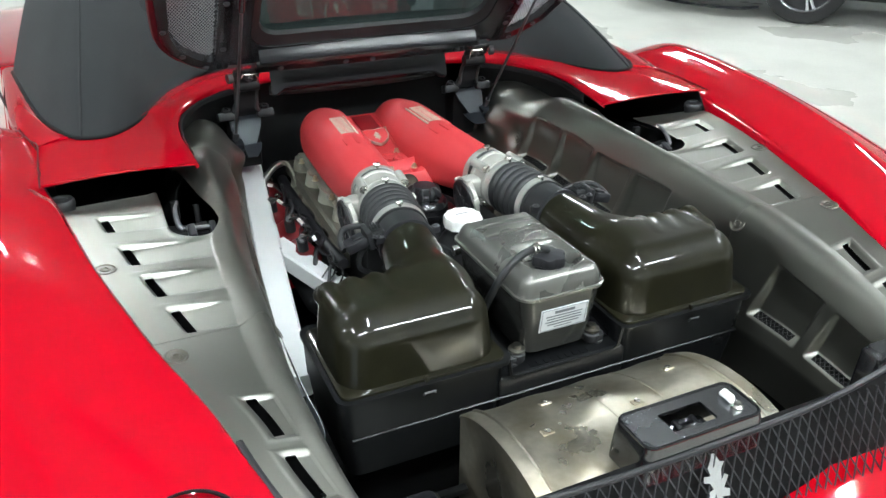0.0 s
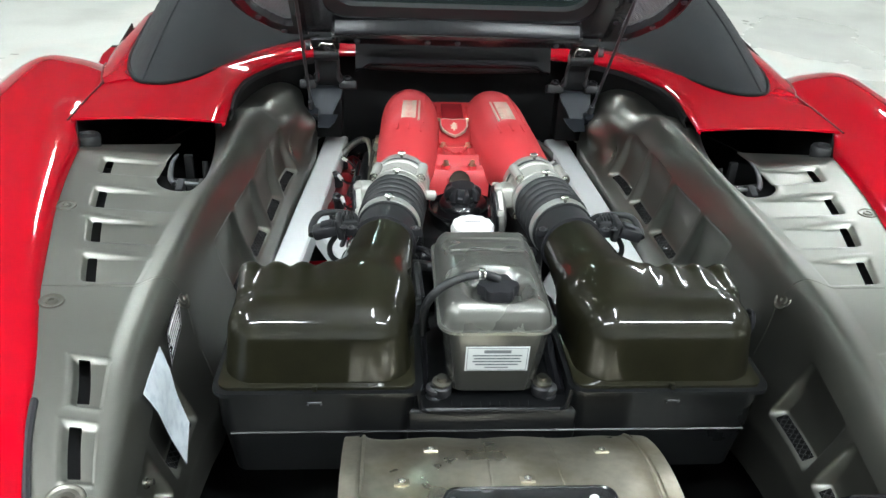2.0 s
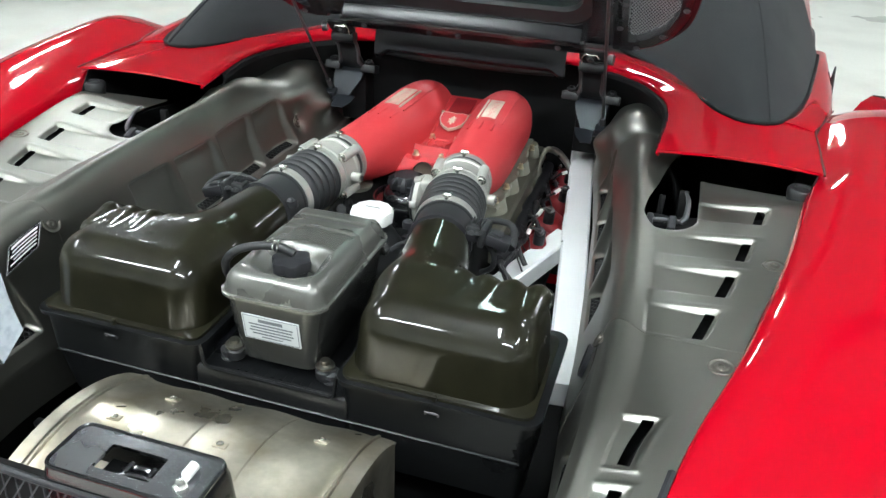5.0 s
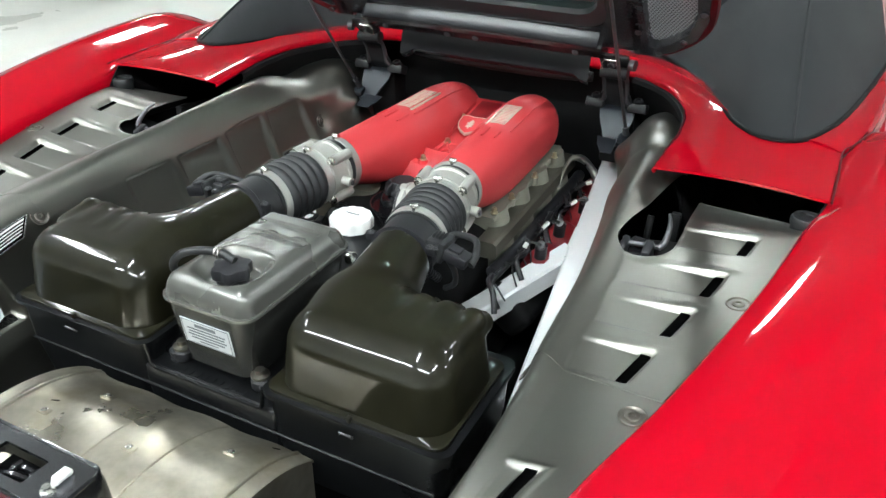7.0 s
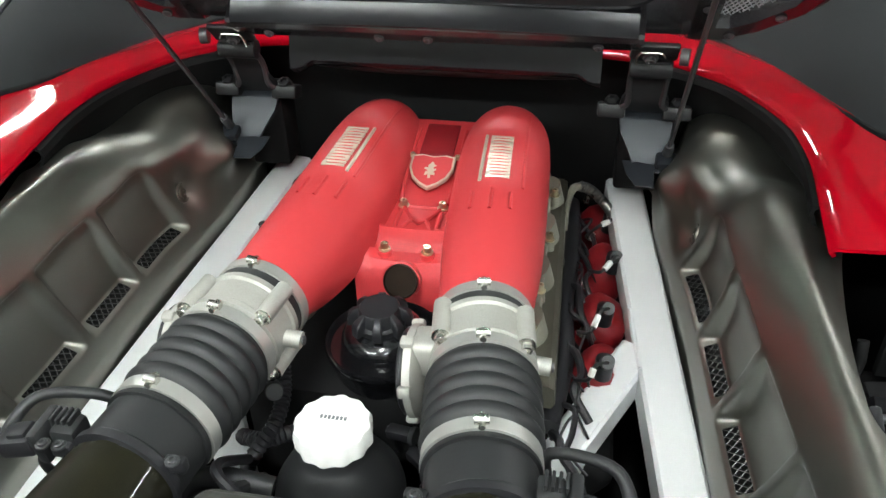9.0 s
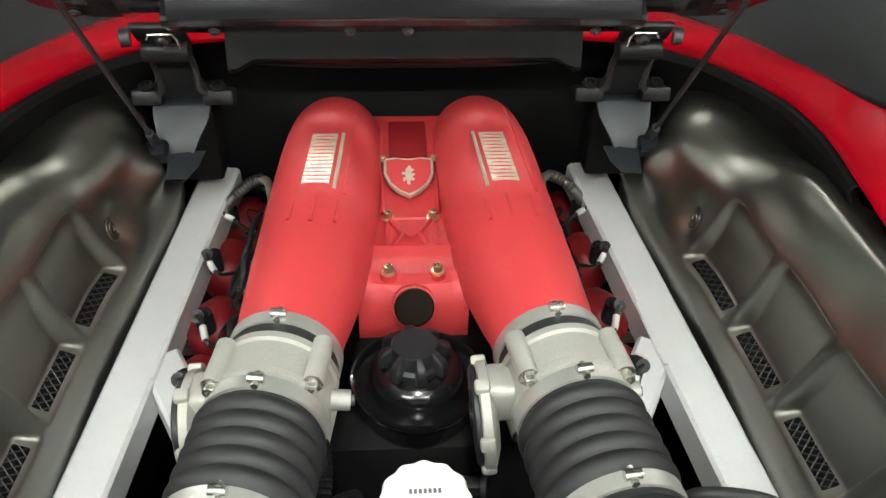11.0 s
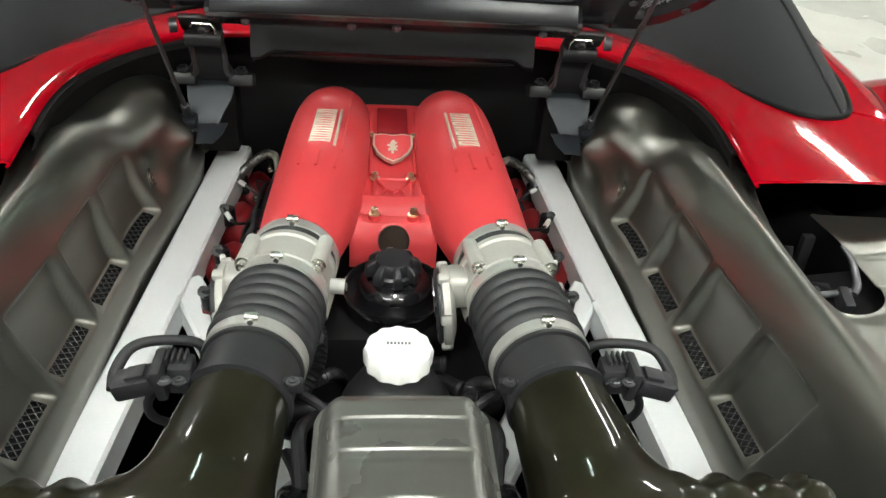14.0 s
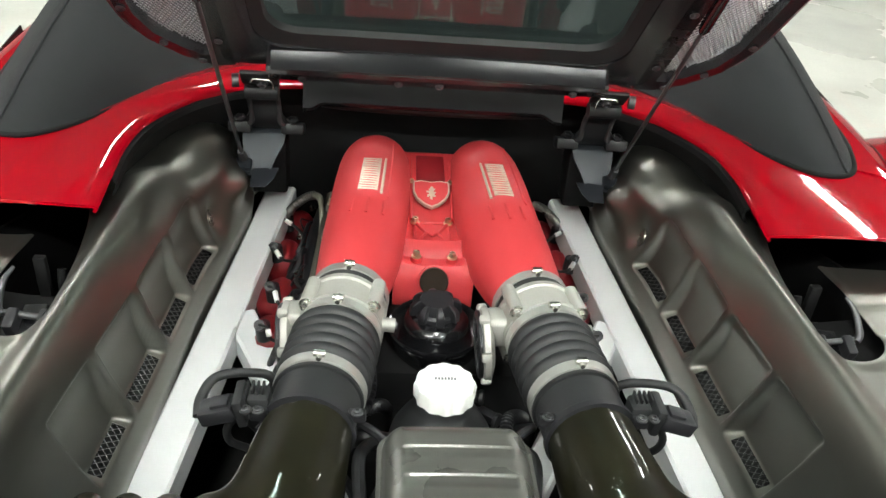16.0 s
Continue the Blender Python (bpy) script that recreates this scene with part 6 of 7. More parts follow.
def lid_frame(outer, inner, depth, material, name, label="", parent=None):
    """A framed opening: outer and inner outlines with the same count of points."""
    bm = bmesh.new()
    loft(bm, [lid_ring(inner, depth), lid_ring(outer, depth), lid_ring(outer, 0.0), lid_ring(inner, 0.0), lid_ring(inner, depth)], caps=(False, False))
    return part(name, bm, material, parent or LID, label, sharp=30)


def rr(x0, x1, z0, z1, r):
    return [(p.x, p.y) for p in round_rect(x0, x1, z0, z1, r, 0)]


lid_frame(rr(-0.315, 0.315, 0.0, 0.80, 0.02), rr(-0.262, 0.262, 0.050, 0.56, 0.05), 0.030, LID_BLACK, "window_frame", "glossy black inner frame")
bm = bmesh.new()
loft(bm, [lid_ring(rr(-0.268, 0.268, 0.044, 0.566, 0.05), 0.020), lid_ring(rr(-0.268, 0.268, 0.044, 0.566, 0.05), 0.024)])
part("window", bm, PANE, LID, "green-tinted window")
bm = bmesh.new()
loft(bm, [lid_ring(rr(-0.266, 0.266, 0.046, 0.564, 0.05), 0.010), lid_ring(rr(-0.262, 0.262, 0.050, 0.560, 0.05), 0.004), lid_ring(rr(-0.245, 0.245, 0.075, 0.545, 0.045), 0.010), lid_ring(rr(-0.243, 0.243, 0.077, 0.543, 0.045), 0.0195)], caps=(False, False))
part("window_seal", bm, RUBBER, LID)
# satin ledge along the hinge line
bm = bmesh.new()
rings = []
for x in np.linspace(-0.243, 0.243, 25):
    dz = -0.006 * (x / 0.243) ** 2
    rings.append([LID_M @ Vector((x, y, z + dz)) for y, z in ((0.004, 0.050), (-0.021, 0.042), (-0.025, 0.0395), (-0.0255, 0.0365), (-0.022, 0.034), (0.004, 0.033))])
loft(bm, rings)
part("hinge_ledge", bm, STRIP_METAL, LID, "satin grey ledge", sharp=25)
bm = bmesh.new()
loft(bm, [[LID_M @ Vector((x, y, z)) for y, z in ((0.003, 0.032), (-0.020, 0.033), (-0.024, 0.030), (-0.026, 0.022), (-0.016, -0.014), (0.003, -0.020))] for x in np.linspace(-0.25, 0.25, 13)])
part("lower_rail", bm, LID_BLACK, LID, sharp=25)
for x in (-0.20, -0.06, 0.0, 0.20):
    bolt(LID_M @ Vector((x, -0.0265, 0.012)), LID, LID_M.to_3x3() @ Vector((0, -1, 0.1)), 0.004, 0.004, DARK_METAL, "screw")

for s in (1, -1):
    outer = [(0.300, -0.010), (0.335, -0.010), (0.372, 0.012), (0.412, 0.055), (0.432, 0.11), (0.440, 0.25), (0.440, 0.45), (0.430, 0.78), (0.300, 0.78), (0.300, 0.35)]
    inner = [(0.327, 0.018), (0.342, 0.018), (0.368, 0.036), (0.399, 0.070), (0.414, 0.115), (0.418, 0.24), (0.418, 0.30), (0.416, 0.36), (0.327, 0.36), (0.327, 0.25)]
    o2, i2 = [(s * x, z) for x, z in outer], [(s * x, z) for x, z in inner]
    side = lid_frame(o2, i2, 0.024, LID_BLACK, "side_frame", "glossy black mesh frame")
    rim = [Vector((s * x, 0.014, z)) for x, z in outer[:8]]
    bm = bmesh.new()
    tube(bm, [LID_M @ p for p in rim], 0.011, 8, 30)
    part("red_rim", bm, MAROON, LID, "dark red outer edge of the cover")
    bm = bmesh.new()
    # diamond wire clipped to the opening
    def inside(x, z):
        hit = False
        for i in range(len(inner)):
            (xa, za), (xb, zb) = inner[i], inner[i - 1]
            if (za > z) != (zb > z) and x < (xb - xa) * (z - za) / (zb - za) + xa:
                hit = not hit
        return hit
    for sl in (1, -1):
        for i in range(-42, 70):
            q0 = None
            run = []
            for k in range(0, 60):
                z = 0.015 + k * 0.006
                x = 0.30 + i * 0.0062 + sl * (z - 0.0) * 0.62
                if inside(x, z):
                    run.append(LID_M @ Vector((s * x, 0.016 + 0.0008 * sl, z)))
            if len(run) > 1:
                tube(bm, [run[0], run[-1]], 0.0008, 4)
    tagged(part("wire_mesh", bm, MESH_GREY, side, "light grey diamond wire mesh"), kind="stuff")
    # a dark cross bar over the mesh with rivets
    for z in (0.06, 0.2, 0.34):
        bolt(LID_M @ Vector((s * 0.313, -0.001, z)), side, LID_M.to_3x3() @ Vector((0, -1, 0)), 0.004, 0.003, DARK_METAL, "rivet")
    for x, z in ((0.425, 0.13), (0.39, 0.047), (0.345, 0.003)):
        bolt(LID_M @ Vector((s * x, -0.001, z)), side, LID_M.to_3x3() @ Vector((0, -1, 0)), 0.004, 0.003, DARK_METAL, "rivet")

# hinges
for s in (1, -1):
    H = thing("cover_hinge", (s * 0.268, 0.145, 0.80), "grey and black steel hinge bolted beside the engine cover", "hinge", "engine cover hinges")
    bm = bmesh.new()
    loft(bm, [[Vector((x0 + (x1 - x0) * k / 6, y, z)) for k in range(7)] for y, z, x0, x1 in ((0.186, 0.862, 0.236, 0.304), (0.160, 0.8555, 0.236, 0.304), (0.155, 0.851, 0.236, 0.304), (0.146, 0.838, 0.239, 0.303), (0.130, 0.820, 0.250, 0.298), (0.121, 0.806, 0.257, 0.294), (0.112, 0.799, 0.262, 0.298))], close=False)
    flip(bm, s)
    base = part("base_plate", bm, HINGE_METAL, H, "grey-blue base plate", sharp=30)
    thicken(base, 0.004)
    bm = bmesh.new()
    box(bm, (0.064, 0.05, 0.12), Matrix.Translation((0.270, 0.198, 0.795)), 0.005)
    flip(bm, s)
    part("pedestal", bm, BLACK_LINER, H)
    for x in (0.2245, 0.3075):
        bm = bmesh.new()
        box(bm, (0.036, 0.030, 0.018), Matrix.Translation((x, 0.164, 0.860)) @ Matrix.Rotation(radians(-18), 4, "X"), 0.003)
        flip(bm, s)
        ear = part("ear", bm, BLACK_COATED, H, "black ear")
        bm = bmesh.new()
        lathe(bm, [(0.013, 0.0), (0.013, 0.003), (0.010, 0.004), (0.0095, 0.012), (0.006, 0.013), (0.0055, 0.009), (0.0005, 0.009)], along((x, 0.163, 0.866), (x, 0.145, 0.92)), 6)
        flip(bm, s)
        part("hex_bolt", bm, BLACK_COATED, ear)
    bm = bmesh.new()
    loft(bm, [[Vector(p) for p in ring] for ring in (((0.244, 0.128, 0.806), (0.262, 0.122, 0.808), (0.285, 0.116, 0.808)), ((0.250, 0.110, 0.796), (0.266, 0.104, 0.798), (0.285, 0.098, 0.798)), ((0.262, 0.094, 0.788), (0.272, 0.090, 0.790), (0.285, 0.086, 0.791)))], close=False)
    flip(bm, s)
    thicken(part("foot_plate", bm, HINGE_METAL, H, "grey steel foot plate"), 0.002)
    # curved strap up to the pin, with two raised edges
    line = [(0.168, 0.862), (0.158, 0.872), (0.151, 0.885), (0.147, 0.900), (0.141, 0.915), (0.131, 0.926), (0.122, 0.936), (0.116, 0.950)]
    bm = bmesh.new()
    loft(bm, [[Vector((x + (0.012 * (1 - k / 7) if x > 0.265 else -0.012 * (1 - k / 7)) * (k < 3), y, z)) for x in (0.244, 0.247, 0.256, 0.274, 0.283, 0.286)] for k, (y, z) in enumerate(line)], close=False)
    flip(bm, s)
    thicken(part("strap", bm, BLACK_COATED, H, "dark curved strap", sharp=30), 0.005)
    for dx in (-0.022, 0.022):
        bm = bmesh.new()
        tube(bm, [(0.265 + dx * 1.5, 0.158, 0.866), (0.265 + dx, 0.150, 0.876), (0.265 + dx, 0.144, 0.900), (0.265 + dx, 0.136, 0.916), (0.265 + dx, 0.124, 0.930)], [0.004, 0.0045, 0.004, 0.004, 0.004], 8, 14)
        flip(bm, s)
        part("strap_edge", bm, DARK_METAL, H)
    bm = bmesh.new()
    tube(bm, [(0.240, 0.122, 0.936), (0.290, 0.122, 0.936)], 0.0125, 18)
    flip(bm, s)
    part("knuckle", bm, BLACK_COATED, H)
    bm = bmesh.new()
    box(bm, (0.056, 0.008, 0.034), Matrix.Translation((0.266, 0.110, 0.962)) @ Matrix.Rotation(radians(43), 4, "X"), 0.003)
    flip(bm, s)
    leaf = part("leaf", bm, BLACK_COATED, H)
    bm = bmesh.new()
    tube(bm, [(0.246, 0.106, 0.946), (0.246, 0.100, 0.958), (0.250, 0.098, 0.964), (0.274, 0.098, 0.964), (0.278, 0.100, 0.958)], 0.0016, 6)
    flip(bm, s)
    part("wire_loop", bm, STEEL, leaf, "bright wire loop")
    bolt((s * 0.262, 0.104, 0.956), leaf, (0, -0.75, -0.55), 0.006, 0.007, DARK_METAL)
    bm = bmesh.new()
    tube(bm, [(0.296, 0.106, 0.958), (0.306, 0.104, 0.958)], 0.010, 14)
    flip(bm, s)
    part("pivot", bm, DARK_METAL, leaf)

# gas struts
for s in (1, -1):
    G = thing("gas_strut", (s * 0.302, 0.125, 0.825), "thin black gas strut between hinge plate and cover", "gas strut", "gas struts of the engine cover")
    a, b = Vector((s * 0.300, 0.122, 0.824)), Vector((s * 0.302, -0.36, 1.485))
    bm = bmesh.new()
    tube(bm, [a, a.lerp(b, 0.48)], 0.0030, 10)
    part("rod", bm, DARK_METAL, G)
    bm = bmesh.new()
    tube(bm, [a.lerp(b, 0.46), a.lerp(b, 0.47), b], [0.005, 0.0075, 0.0075], 14)
    part("cylinder", bm, BLACK_GLOSS, G)
    bm = bmesh.new()
    tube(bm, [a - (b - a).normalized() * 0.006, a + (b - a).normalized() * 0.020], [0.0068, 0.0056], 12)
    part("ball_socket", bm, DARK_METAL, G)
    bm = bmesh.new()
    box(bm, (0.026, 0.024, 0.012), Matrix.Translation((s * 0.299, 0.120, 0.812)) @ Matrix.Rotation(radians(18), 4, 'X'), 0.004)
    part("foot", bm, HINGE_METAL, G)

# bent metal plate between the hinges
bm = bmesh.new()
rings = []
for x in np.linspace(-0.207, 0.207, 61):
    e = (0.207 - abs(x)) / 0.207
    drop = 0.012 * (1 - step(e, 0.04, 0.16))
    rings.append([Vector((x, y, z)) for y, z in ((0.160, 0.952), (0.159, 0.946), (0.150, 0.921 - drop * 0.3), (0.1475, 0.915 - drop), (0.150, 0.911 - drop), (0.158, 0.905 - drop))])
loft(bm, rings, close=False)
thicken(solid("deflector_plate", bm, PLATE_METAL, "bent satin black metal plate between the cover hinges", "plate", sharp=40), 0.0012)
# dark rubber strip on the bulkhead under the plate
bm = bmesh.new()
tube(bm, [(-0.20, 0.205, 0.895), (-0.12, 0.198, 0.892), (0, 0.196, 0.891), (0.12, 0.198, 0.892), (0.20, 0.205, 0.895)], 0.010, 10, 24)
solid("bulkhead_seal", bm, RUBBER, "black rubber seal along the bulkhead edge", "seal")

# ---- small things ----
def wall_patch(bm, s, corners, lift, nu=6, nv=6):
    """A thin sheet that lies on a shield's wall; corners are (u, y)."""
    (ua, ya), (ub, yb), (uc, yc2), (ud, yd) = corners
    rings = []
    for j in range(nv + 1):
        q = j / nv
        ring = []
        for i in range(nu + 1):
            p = i / nu
            u = (ua * (1 - p) + ub * p) * (1 - q) + (ud * (1 - p) + uc * p) * q
            y = (ya * (1 - p) + yb * p) * (1 - q) + (yd * (1 - p) + yc2 * p) * q
            a = shield_point(u, y, True)
            e1, e2 = shield_point(u + 0.02, y, True) - a, shield_point(u, y + 0.004, True) - a
            n = e1.cross(e2).normalized()
            n = -n if n.x > 0 else n
            ring.append(a + n * lift)
        rings.append(ring)
    loft(bm, rings, close=False)
    flip(bm, s)


bm = bmesh.new()
wall_patch(bm, -1, ((1.78, -0.732), (2.75, -0.731), (2.87, -0.779), (1.72, -0.812)), 0.0045, 14, 6)
thicken(solid("paper_sticker", bm, PAPER, "pale blue paper sticker on the shield wall", "sticker", sharp=60), 0.0006)
bm = bmesh.new()
wall_patch(bm, -1, ((1.84, -0.638), (2.13, -0.658), (2.14, -0.727), (1.84, -0.703)), 0.0045)
DECAL = thicken(solid("warning_decal", bm, BLACK_GLOSS, "black decal with rows of white print on the shield wall", "sticker", sharp=60), 0.0005)


def decal_at(p, q):
    """Place on the decal: p across it, q along it, both 0 to 1."""
    u = (1.84 * (1 - p) + 2.13 * p) * (1 - q) + (1.84 * (1 - p) + 2.14 * p) * q
    y = (-0.638 * (1 - p) - 0.658 * p) * (1 - q) + (-0.703 * (1 - p) - 0.727 * p) * q
    return u, y


for k, (p0, p1, q0, q1) in enumerate(((0.12, 0.22, 0.10, 0.90), (0.30, 0.36, 0.10, 0.86), (0.44, 0.50, 0.10, 0.90), (0.58, 0.64, 0.10, 0.80), (0.72, 0.78, 0.10, 0.88), (0.04, 0.055, 0.02, 0.98), (0.945, 0.96, 0.02, 0.98), (0.04, 0.96, 0.02, 0.035), (0.04, 0.96, 0.965, 0.98))):
    bm = bmesh.new()
    wall_patch(bm, -1, (decal_at(p0, q0), decal_at(p1, q0), decal_at(p1, q1), decal_at(p0, q1)), 0.0056, 5, 5)
    part("text_row" if k < 5 else "border", bm, INK_WHITE, DECAL)

# latches in the shields' front openings
for s in (1, -1):
    L = thing("tonneau_latch", (s * 0.458, -0.32, 0.80), "black and chrome latch inside the shield's round opening", "latch", "latches in the shields")
    bm = bmesh.new()
    box(bm, (0.10, 0.16, 0.02), Matrix.Translation((s * 0.458, -0.30, 0.780)), 0.004)
    part("base", bm, BLACK_LINER, L)
    # moulded black housing with a sloping top
    bm = bmesh.new()
    loft(bm, [[Vector((x, y, z)) for x, z in ((0.428, 0.79), (0.466, 0.79), (0.466, t - 0.006), (0.460, t), (0.436, t + 0.002), (0.428, t - 0.008))] for y, t in ((-0.372, 0.822), (-0.360, 0.832), (-0.338, 0.842), (-0.318, 0.846), (-0.312, 0.838))])
    flip(bm, s)
    part("housing", bm, BLACK_GLOSS, L, "glossy black moulded housing", sharp=30)
    for dx, w in ((0.430, 0.010), (0.462, 0.012)):
        bm = bmesh.new()
        box(bm, (w, 0.026, 0.030), Matrix.Translation((dx, -0.346, 0.840)) @ Matrix.Rotation(radians(20), 4, "X"), 0.003)
        flip(bm, s)
        part("jaw", bm, BLACK_PLASTIC, L)
    bm = bmesh.new()
    tube(bm, [(0.428, -0.346, 0.850), (0.478, -0.338, 0.850)], 0.0036, 12)
    flip(bm, s)
    part("pin", bm, DARK_METAL, L, "dark steel pin")
    bm = bmesh.new()
    tube(bm, [(0.474, -0.342, 0.850), (0.480, -0.334, 0.856), (0.480, -0.312, 0.872), (0.474, -0.296, 0.880)], [0.004, 0.0045, 0.0035, 0.002], 10, 14)
    flip(bm, s)
    part("hook", bm, DARK_METAL, L, "dark steel hook")
    bm = bmesh.new()
    tube(bm, [(0.440, -0.262, 0.79), (0.442, -0.262, 0.835), (0.442, -0.255, 0.852)], 0.005, 12)
    flip(bm, s)
    part("striker", bm, BLACK_LINER, L)
    bm = bmesh.new()
    box(bm, (0.014, 0.010, 0.055), Matrix.Translation((0.474, -0.236, 0.828)), 0.002)
    flip(bm, s)
    part("guide", bm, BLACK_LINER, L)
    bm = bmesh.new()
    lathe(bm, [(0.019, -0.02), (0.020, 0.0), (0.0215, 0.004), (0.0215, 0.011), (0.019, 0.015), (0.012, 0.016), (0.011, 0.012), (0.0005, 0.012)], Matrix.Translation((s * 0.643, -0.214, 0.866)), 28)
    solid("rubber_stop", bm, RUBBER, "round black rubber stop under the deck flap", "stop", "rubber stops")

# dark moulded brackets and pipes in the gaps beside the tank
for s in (1, -1):
    bm = bmesh.new()
    loft(bm, [[Vector((x, y, z)) for x, z in ((0.082, 0.60), (0.108, 0.60), (0.108, top - 0.004), (0.104, top), (0.088, top), (0.082, top - 0.006))] for y, top in ((-0.690, 0.715), (-0.62, 0.722), (-0.56, 0.752), (-0.53, 0.757), (-0.50, 0.745), (-0.455, 0.700), (-0.44, 0.66))])
    flip(bm, s)
    solid("side_bracket", bm, BLACK_GLOSS, "dark glossy moulded bracket between tank and air box", "bracket", "brackets beside the tank", sharp=40)

# hoses and cables in the gaps beside the tank
for s in (1, -1):
    for k, pts in enumerate((((0.088, -0.50, 0.74), (0.092, -0.46, 0.765), (0.086, -0.42, 0.745), (0.070, -0.38, 0.72)),
                             ((0.080, -0.56, 0.72), (0.090, -0.52, 0.735), (0.094, -0.47, 0.72), (0.11, -0.42, 0.70)),
                             ((0.060, -0.44, 0.77), (0.082, -0.43, 0.782), (0.098, -0.40, 0.76), (0.094, -0.36, 0.72)))):
        bm = bmesh.new()
        tube(bm, pts, 0.007 - 0.001 * k, 8, 16)
        flip(bm, s)
        solid("loose_hose", bm, BLACK_PLASTIC if k else RUBBER, "thin black hose between tank and air box", "hose", "thin hoses beside the tank")
for pts in (((-0.128, -0.305, 0.685), (-0.114, -0.319, 0.70), (-0.093, -0.319, 0.702), (-0.070, -0.302, 0.698), (-0.060, -0.27, 0.66)),
            ((-0.091, -0.262, 0.75), (-0.084, -0.285, 0.735), (-0.085, -0.312, 0.72), (-0.10, -0.335, 0.70), (-0.12, -0.36, 0.66)),
            ((0.115, -0.29, 0.67), (0.098, -0.318, 0.70), (0.082, -0.345, 0.715), (0.078, -0.38, 0.70))):
    n = 72
    radii = [0.0078 + 0.0011 * math.sin(k * 2.1) for k in range(n + 1)]
    line = spline([Vector(p) for p in pts], n)
    bm = bmesh.new()
    tube(bm, line, radii[:len(line)], 10)
    solid("corrugated_hose", bm, BLACK_PLASTIC, "corrugated black hose sleeve beside the oil filler", "hose", "corrugated hoses")
for a, b in (((0.028, -0.299, 0.715), (0.052, -0.304, 0.717)), ((0.052, -0.310, 0.70), (0.072, -0.326, 0.70)), ((-0.098, -0.275, 0.735), (-0.090, -0.292, 0.745))):
    pl = thing("wire_plug", a, "small black plug with a thin wire", "plug", "wire plugs by the oil filler")
    am = along(a, b)
    bm = bmesh.new()
    box(bm, (0.014, 0.012, 0.026), am @ Matrix.Translation((0, 0, 0.012)), 0.003)
    part("shell", bm, BLACK_PLASTIC, pl)
    bm = bmesh.new()
    lathe(bm, [(0.0085, 0.024), (0.0095, 0.025), (0.0095, 0.029), (0.0085, 0.030)], am, 20)
    part("collar", bm, RUBBER, pl)
    bm = bmesh.new()
    e = am @ Vector((0, 0, 0.0))
    tube(bm, [e, e + Vector((0.0, 0.012, -0.012)), e + Vector((0.004, 0.02, -0.05))], 0.004, 8, 10)
    part("wire", bm, BLACK_PLASTIC, pl)
bm = bmesh.new()
tube(bm, [(-0.150, -0.388, 0.70), (-0.120, -0.393, 0.728), (-0.090, -0.394, 0.732), (-0.056, -0.392, 0.725)], 0.0105, 12, 20)
solid("oil_hose", bm, RUBBER, "black rubber hose running into the oil filler", "hose")
for x in (-0.052, 0.052):
    bm = bmesh.new()
    lathe(bm, [(0.0085, -0.006), (0.0095, -0.005), (0.0095, 0.005), (0.0085, 0.006)], Matrix.Translation((x, -0.452, 0.775)) @ Matrix.Rotation(radians(80), 4, "Y"), 20)
    solid("hose_band", bm, STEEL, "small steel hose band beside the oil filler", "clamp", "small hose bands")

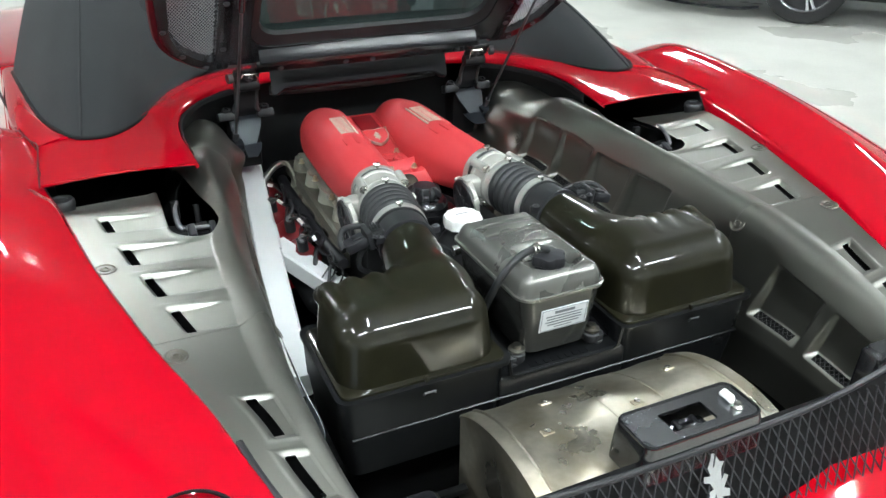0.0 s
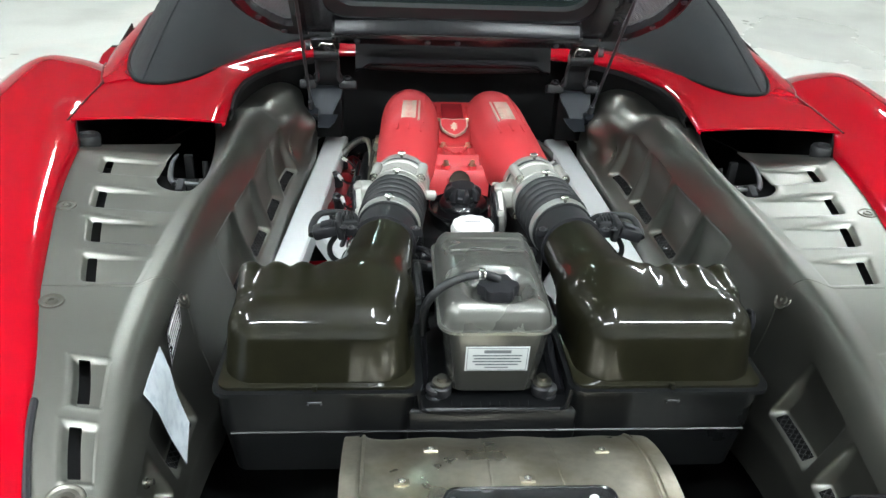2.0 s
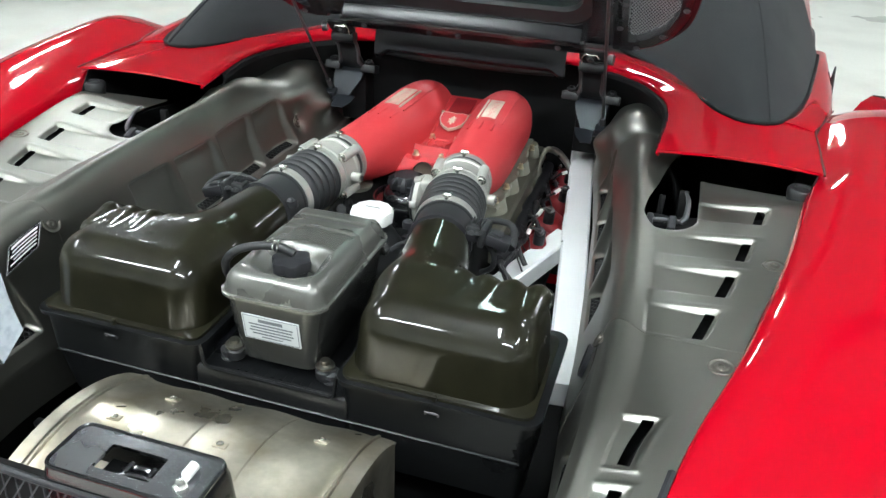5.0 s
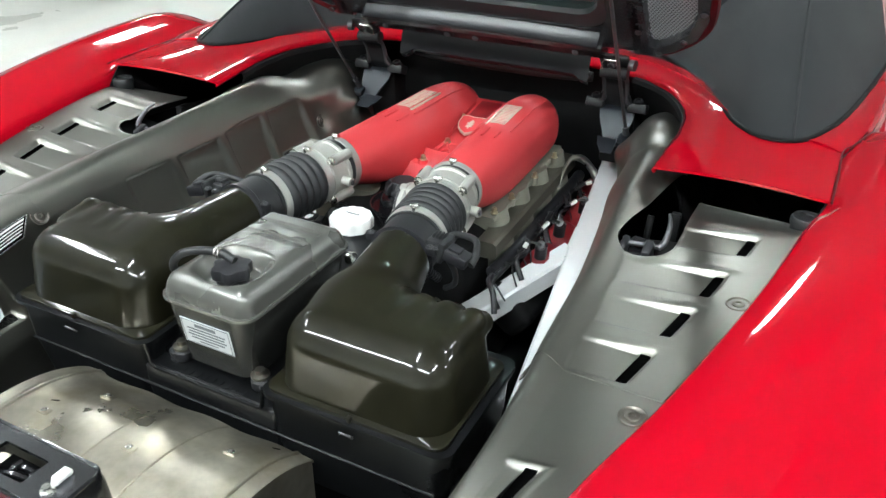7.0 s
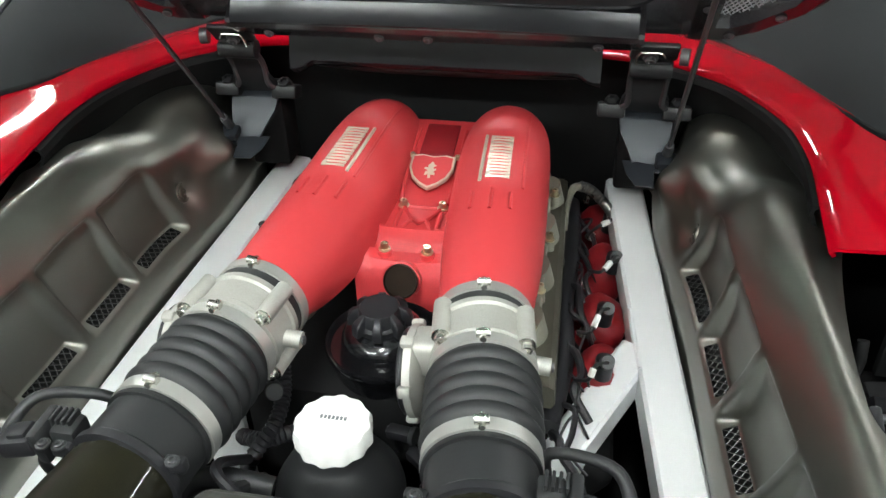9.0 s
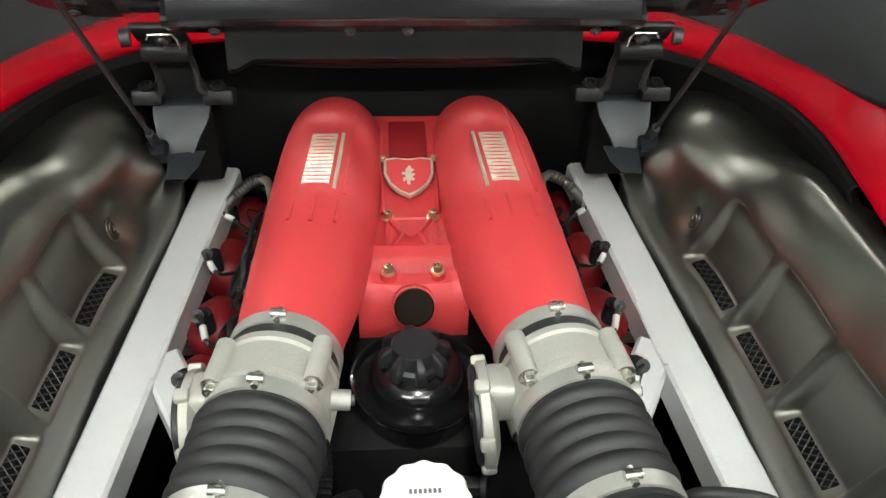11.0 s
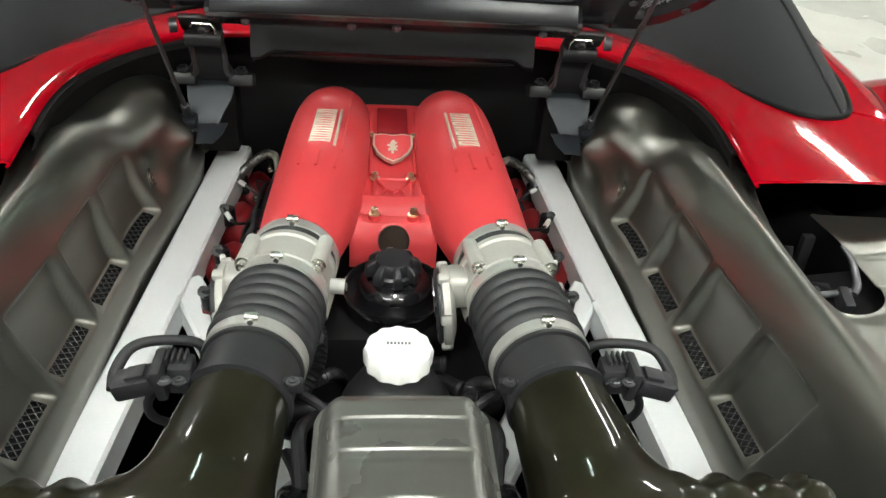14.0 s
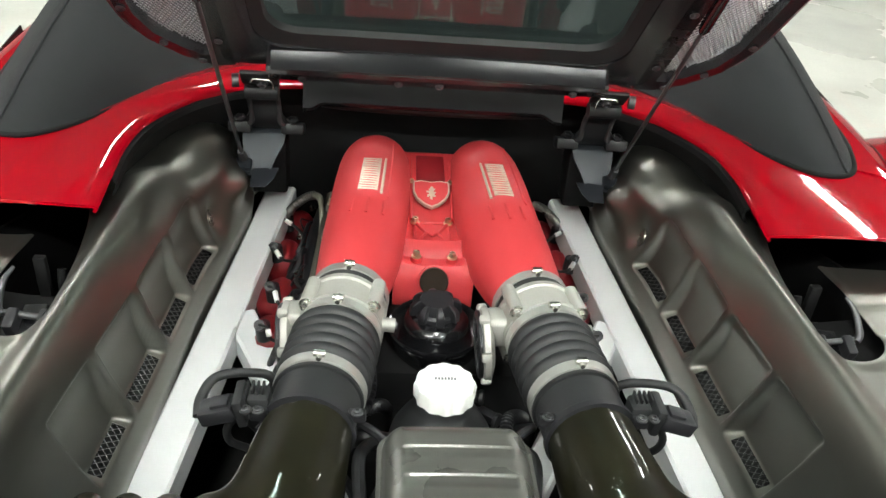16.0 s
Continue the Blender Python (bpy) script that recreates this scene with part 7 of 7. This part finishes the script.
# a black car parked beyond on each side
def parked_car(at, turn):
    car = thing("parked_car", (at[0], at[1], 0), "glossy black low car parked on the pale floor", "car", "black cars parked behind")
    m = Matrix.Translation((at[0], at[1], 0)) @ Matrix.Rotation(radians(turn), 4, "Z")
    bm = bmesh.new()
    # x runs back from the nose, y away from the viewer's side
    rings = []
    for x, w, z0, z1 in ((-0.62, 0.30, 0.26, 0.42), (-0.55, 0.55, 0.15, 0.48), (-0.42, 0.78, 0.125, 0.53), (-0.2, 0.96, 0.12, 0.57), (0.1, 1.08, 0.12, 0.62), (0.42, 1.11, 0.12, 0.67), (0.66, 0.98, 0.14, 0.71), (0.8, 0.93, 0.15, 0.74), (1.2, 0.93, 0.15, 0.80), (1.9, 0.93, 0.15, 0.90), (2.8, 0.93, 0.15, 0.90), (3.8, 0.92, 0.16, 0.86), (4.4, 0.78, 0.22, 0.72)):
        ring = []
        for k in range(24):
            a = 2 * math.pi * k / 24
            c, sn = math.cos(a), math.sin(a)
            ring.append(m @ Vector((x, 0.93 + w * math.copysign(abs(c) ** 0.5, c), (z0 + z1) / 2 + (z1 - z0) / 2 * math.copysign(abs(sn) ** 0.6, sn))))
        rings.append(ring)
    loft(bm, rings)
    part("body", bm, BLACK_PAINT, car, sharp=60)
    bm = bmesh.new()
    loft(bm, [[m @ Vector((x, 0.93 + w * c, z)) for c in np.linspace(-1, 1, 9)] for x, w, z in ((1.5, 0.80, 0.86), (2.1, 0.62, 1.22), (3.0, 0.60, 1.22), (3.8, 0.76, 0.84))], close=False)
    part("cabin", bm, BLACK_GLOSS, car)
    bm = bmesh.new()
    tube(bm, [m @ Vector(p) for p in ((-0.52, 0.35, 0.115), (-0.42, 0.14, 0.115), (-0.25, -0.03, 0.115), (-0.07, -0.13, 0.115), (0.17, -0.20, 0.115), (0.44, -0.22, 0.115), (0.62, -0.10, 0.12))], 0.012, 8, 12)
    part("splitter", bm, STRIP_METAL, car, "bright lower lip")
    for x in (0.95, 3.55):
        for y, d in ((0.08, -1), (1.78, 1)):
            wm = m @ Matrix.Translation((x, y, 0.34)) @ Matrix.Rotation(radians(-90 * d), 4, "X")
            bm = bmesh.new()
            lathe(bm, [(0.24, -0.10), (0.31, -0.11), (0.338, -0.09), (0.338, 0.09), (0.31, 0.11), (0.245, 0.11), (0.24, 0.05)], wm, 44)
            wheel = part("wheel", bm, TYRE, car)
            bm = bmesh.new()
            lathe(bm, [(0.235, 0.02), (0.245, 0.10), (0.235, 0.105), (0.222, 0.09), (0.215, 0.03)], wm, 44)
            part("rim_lip", bm, RIM, wheel)
            bm = bmesh.new()
            lathe(bm, [(0.05, 0.05), (0.05, 0.085), (0.03, 0.09), (0.0005, 0.09)], wm, 20)
            for k in range(10):
                a = 2 * math.pi * (k // 2) / 5 + (0.11 if k % 2 else -0.11)
                tube(bm, [wm @ Vector((0.04 * math.cos(a), 0.04 * math.sin(a), 0.078)), wm @ Vector((0.228 * math.cos(a), 0.228 * math.sin(a), 0.088))], [0.013, 0.016], 8)
            part("spokes", bm, RIM, wheel, "bright alloy spokes")
            bm = bmesh.new()
            lathe(bm, [(0.20, -0.02), (0.20, 0.0), (0.0005, 0.0)], wm, 30)
            part("brake_disc", bm, DARK_METAL, wheel)


parked_car((4.42, 4.16), -53.0)
parked_car((-6.7, 1.2), 50.0)
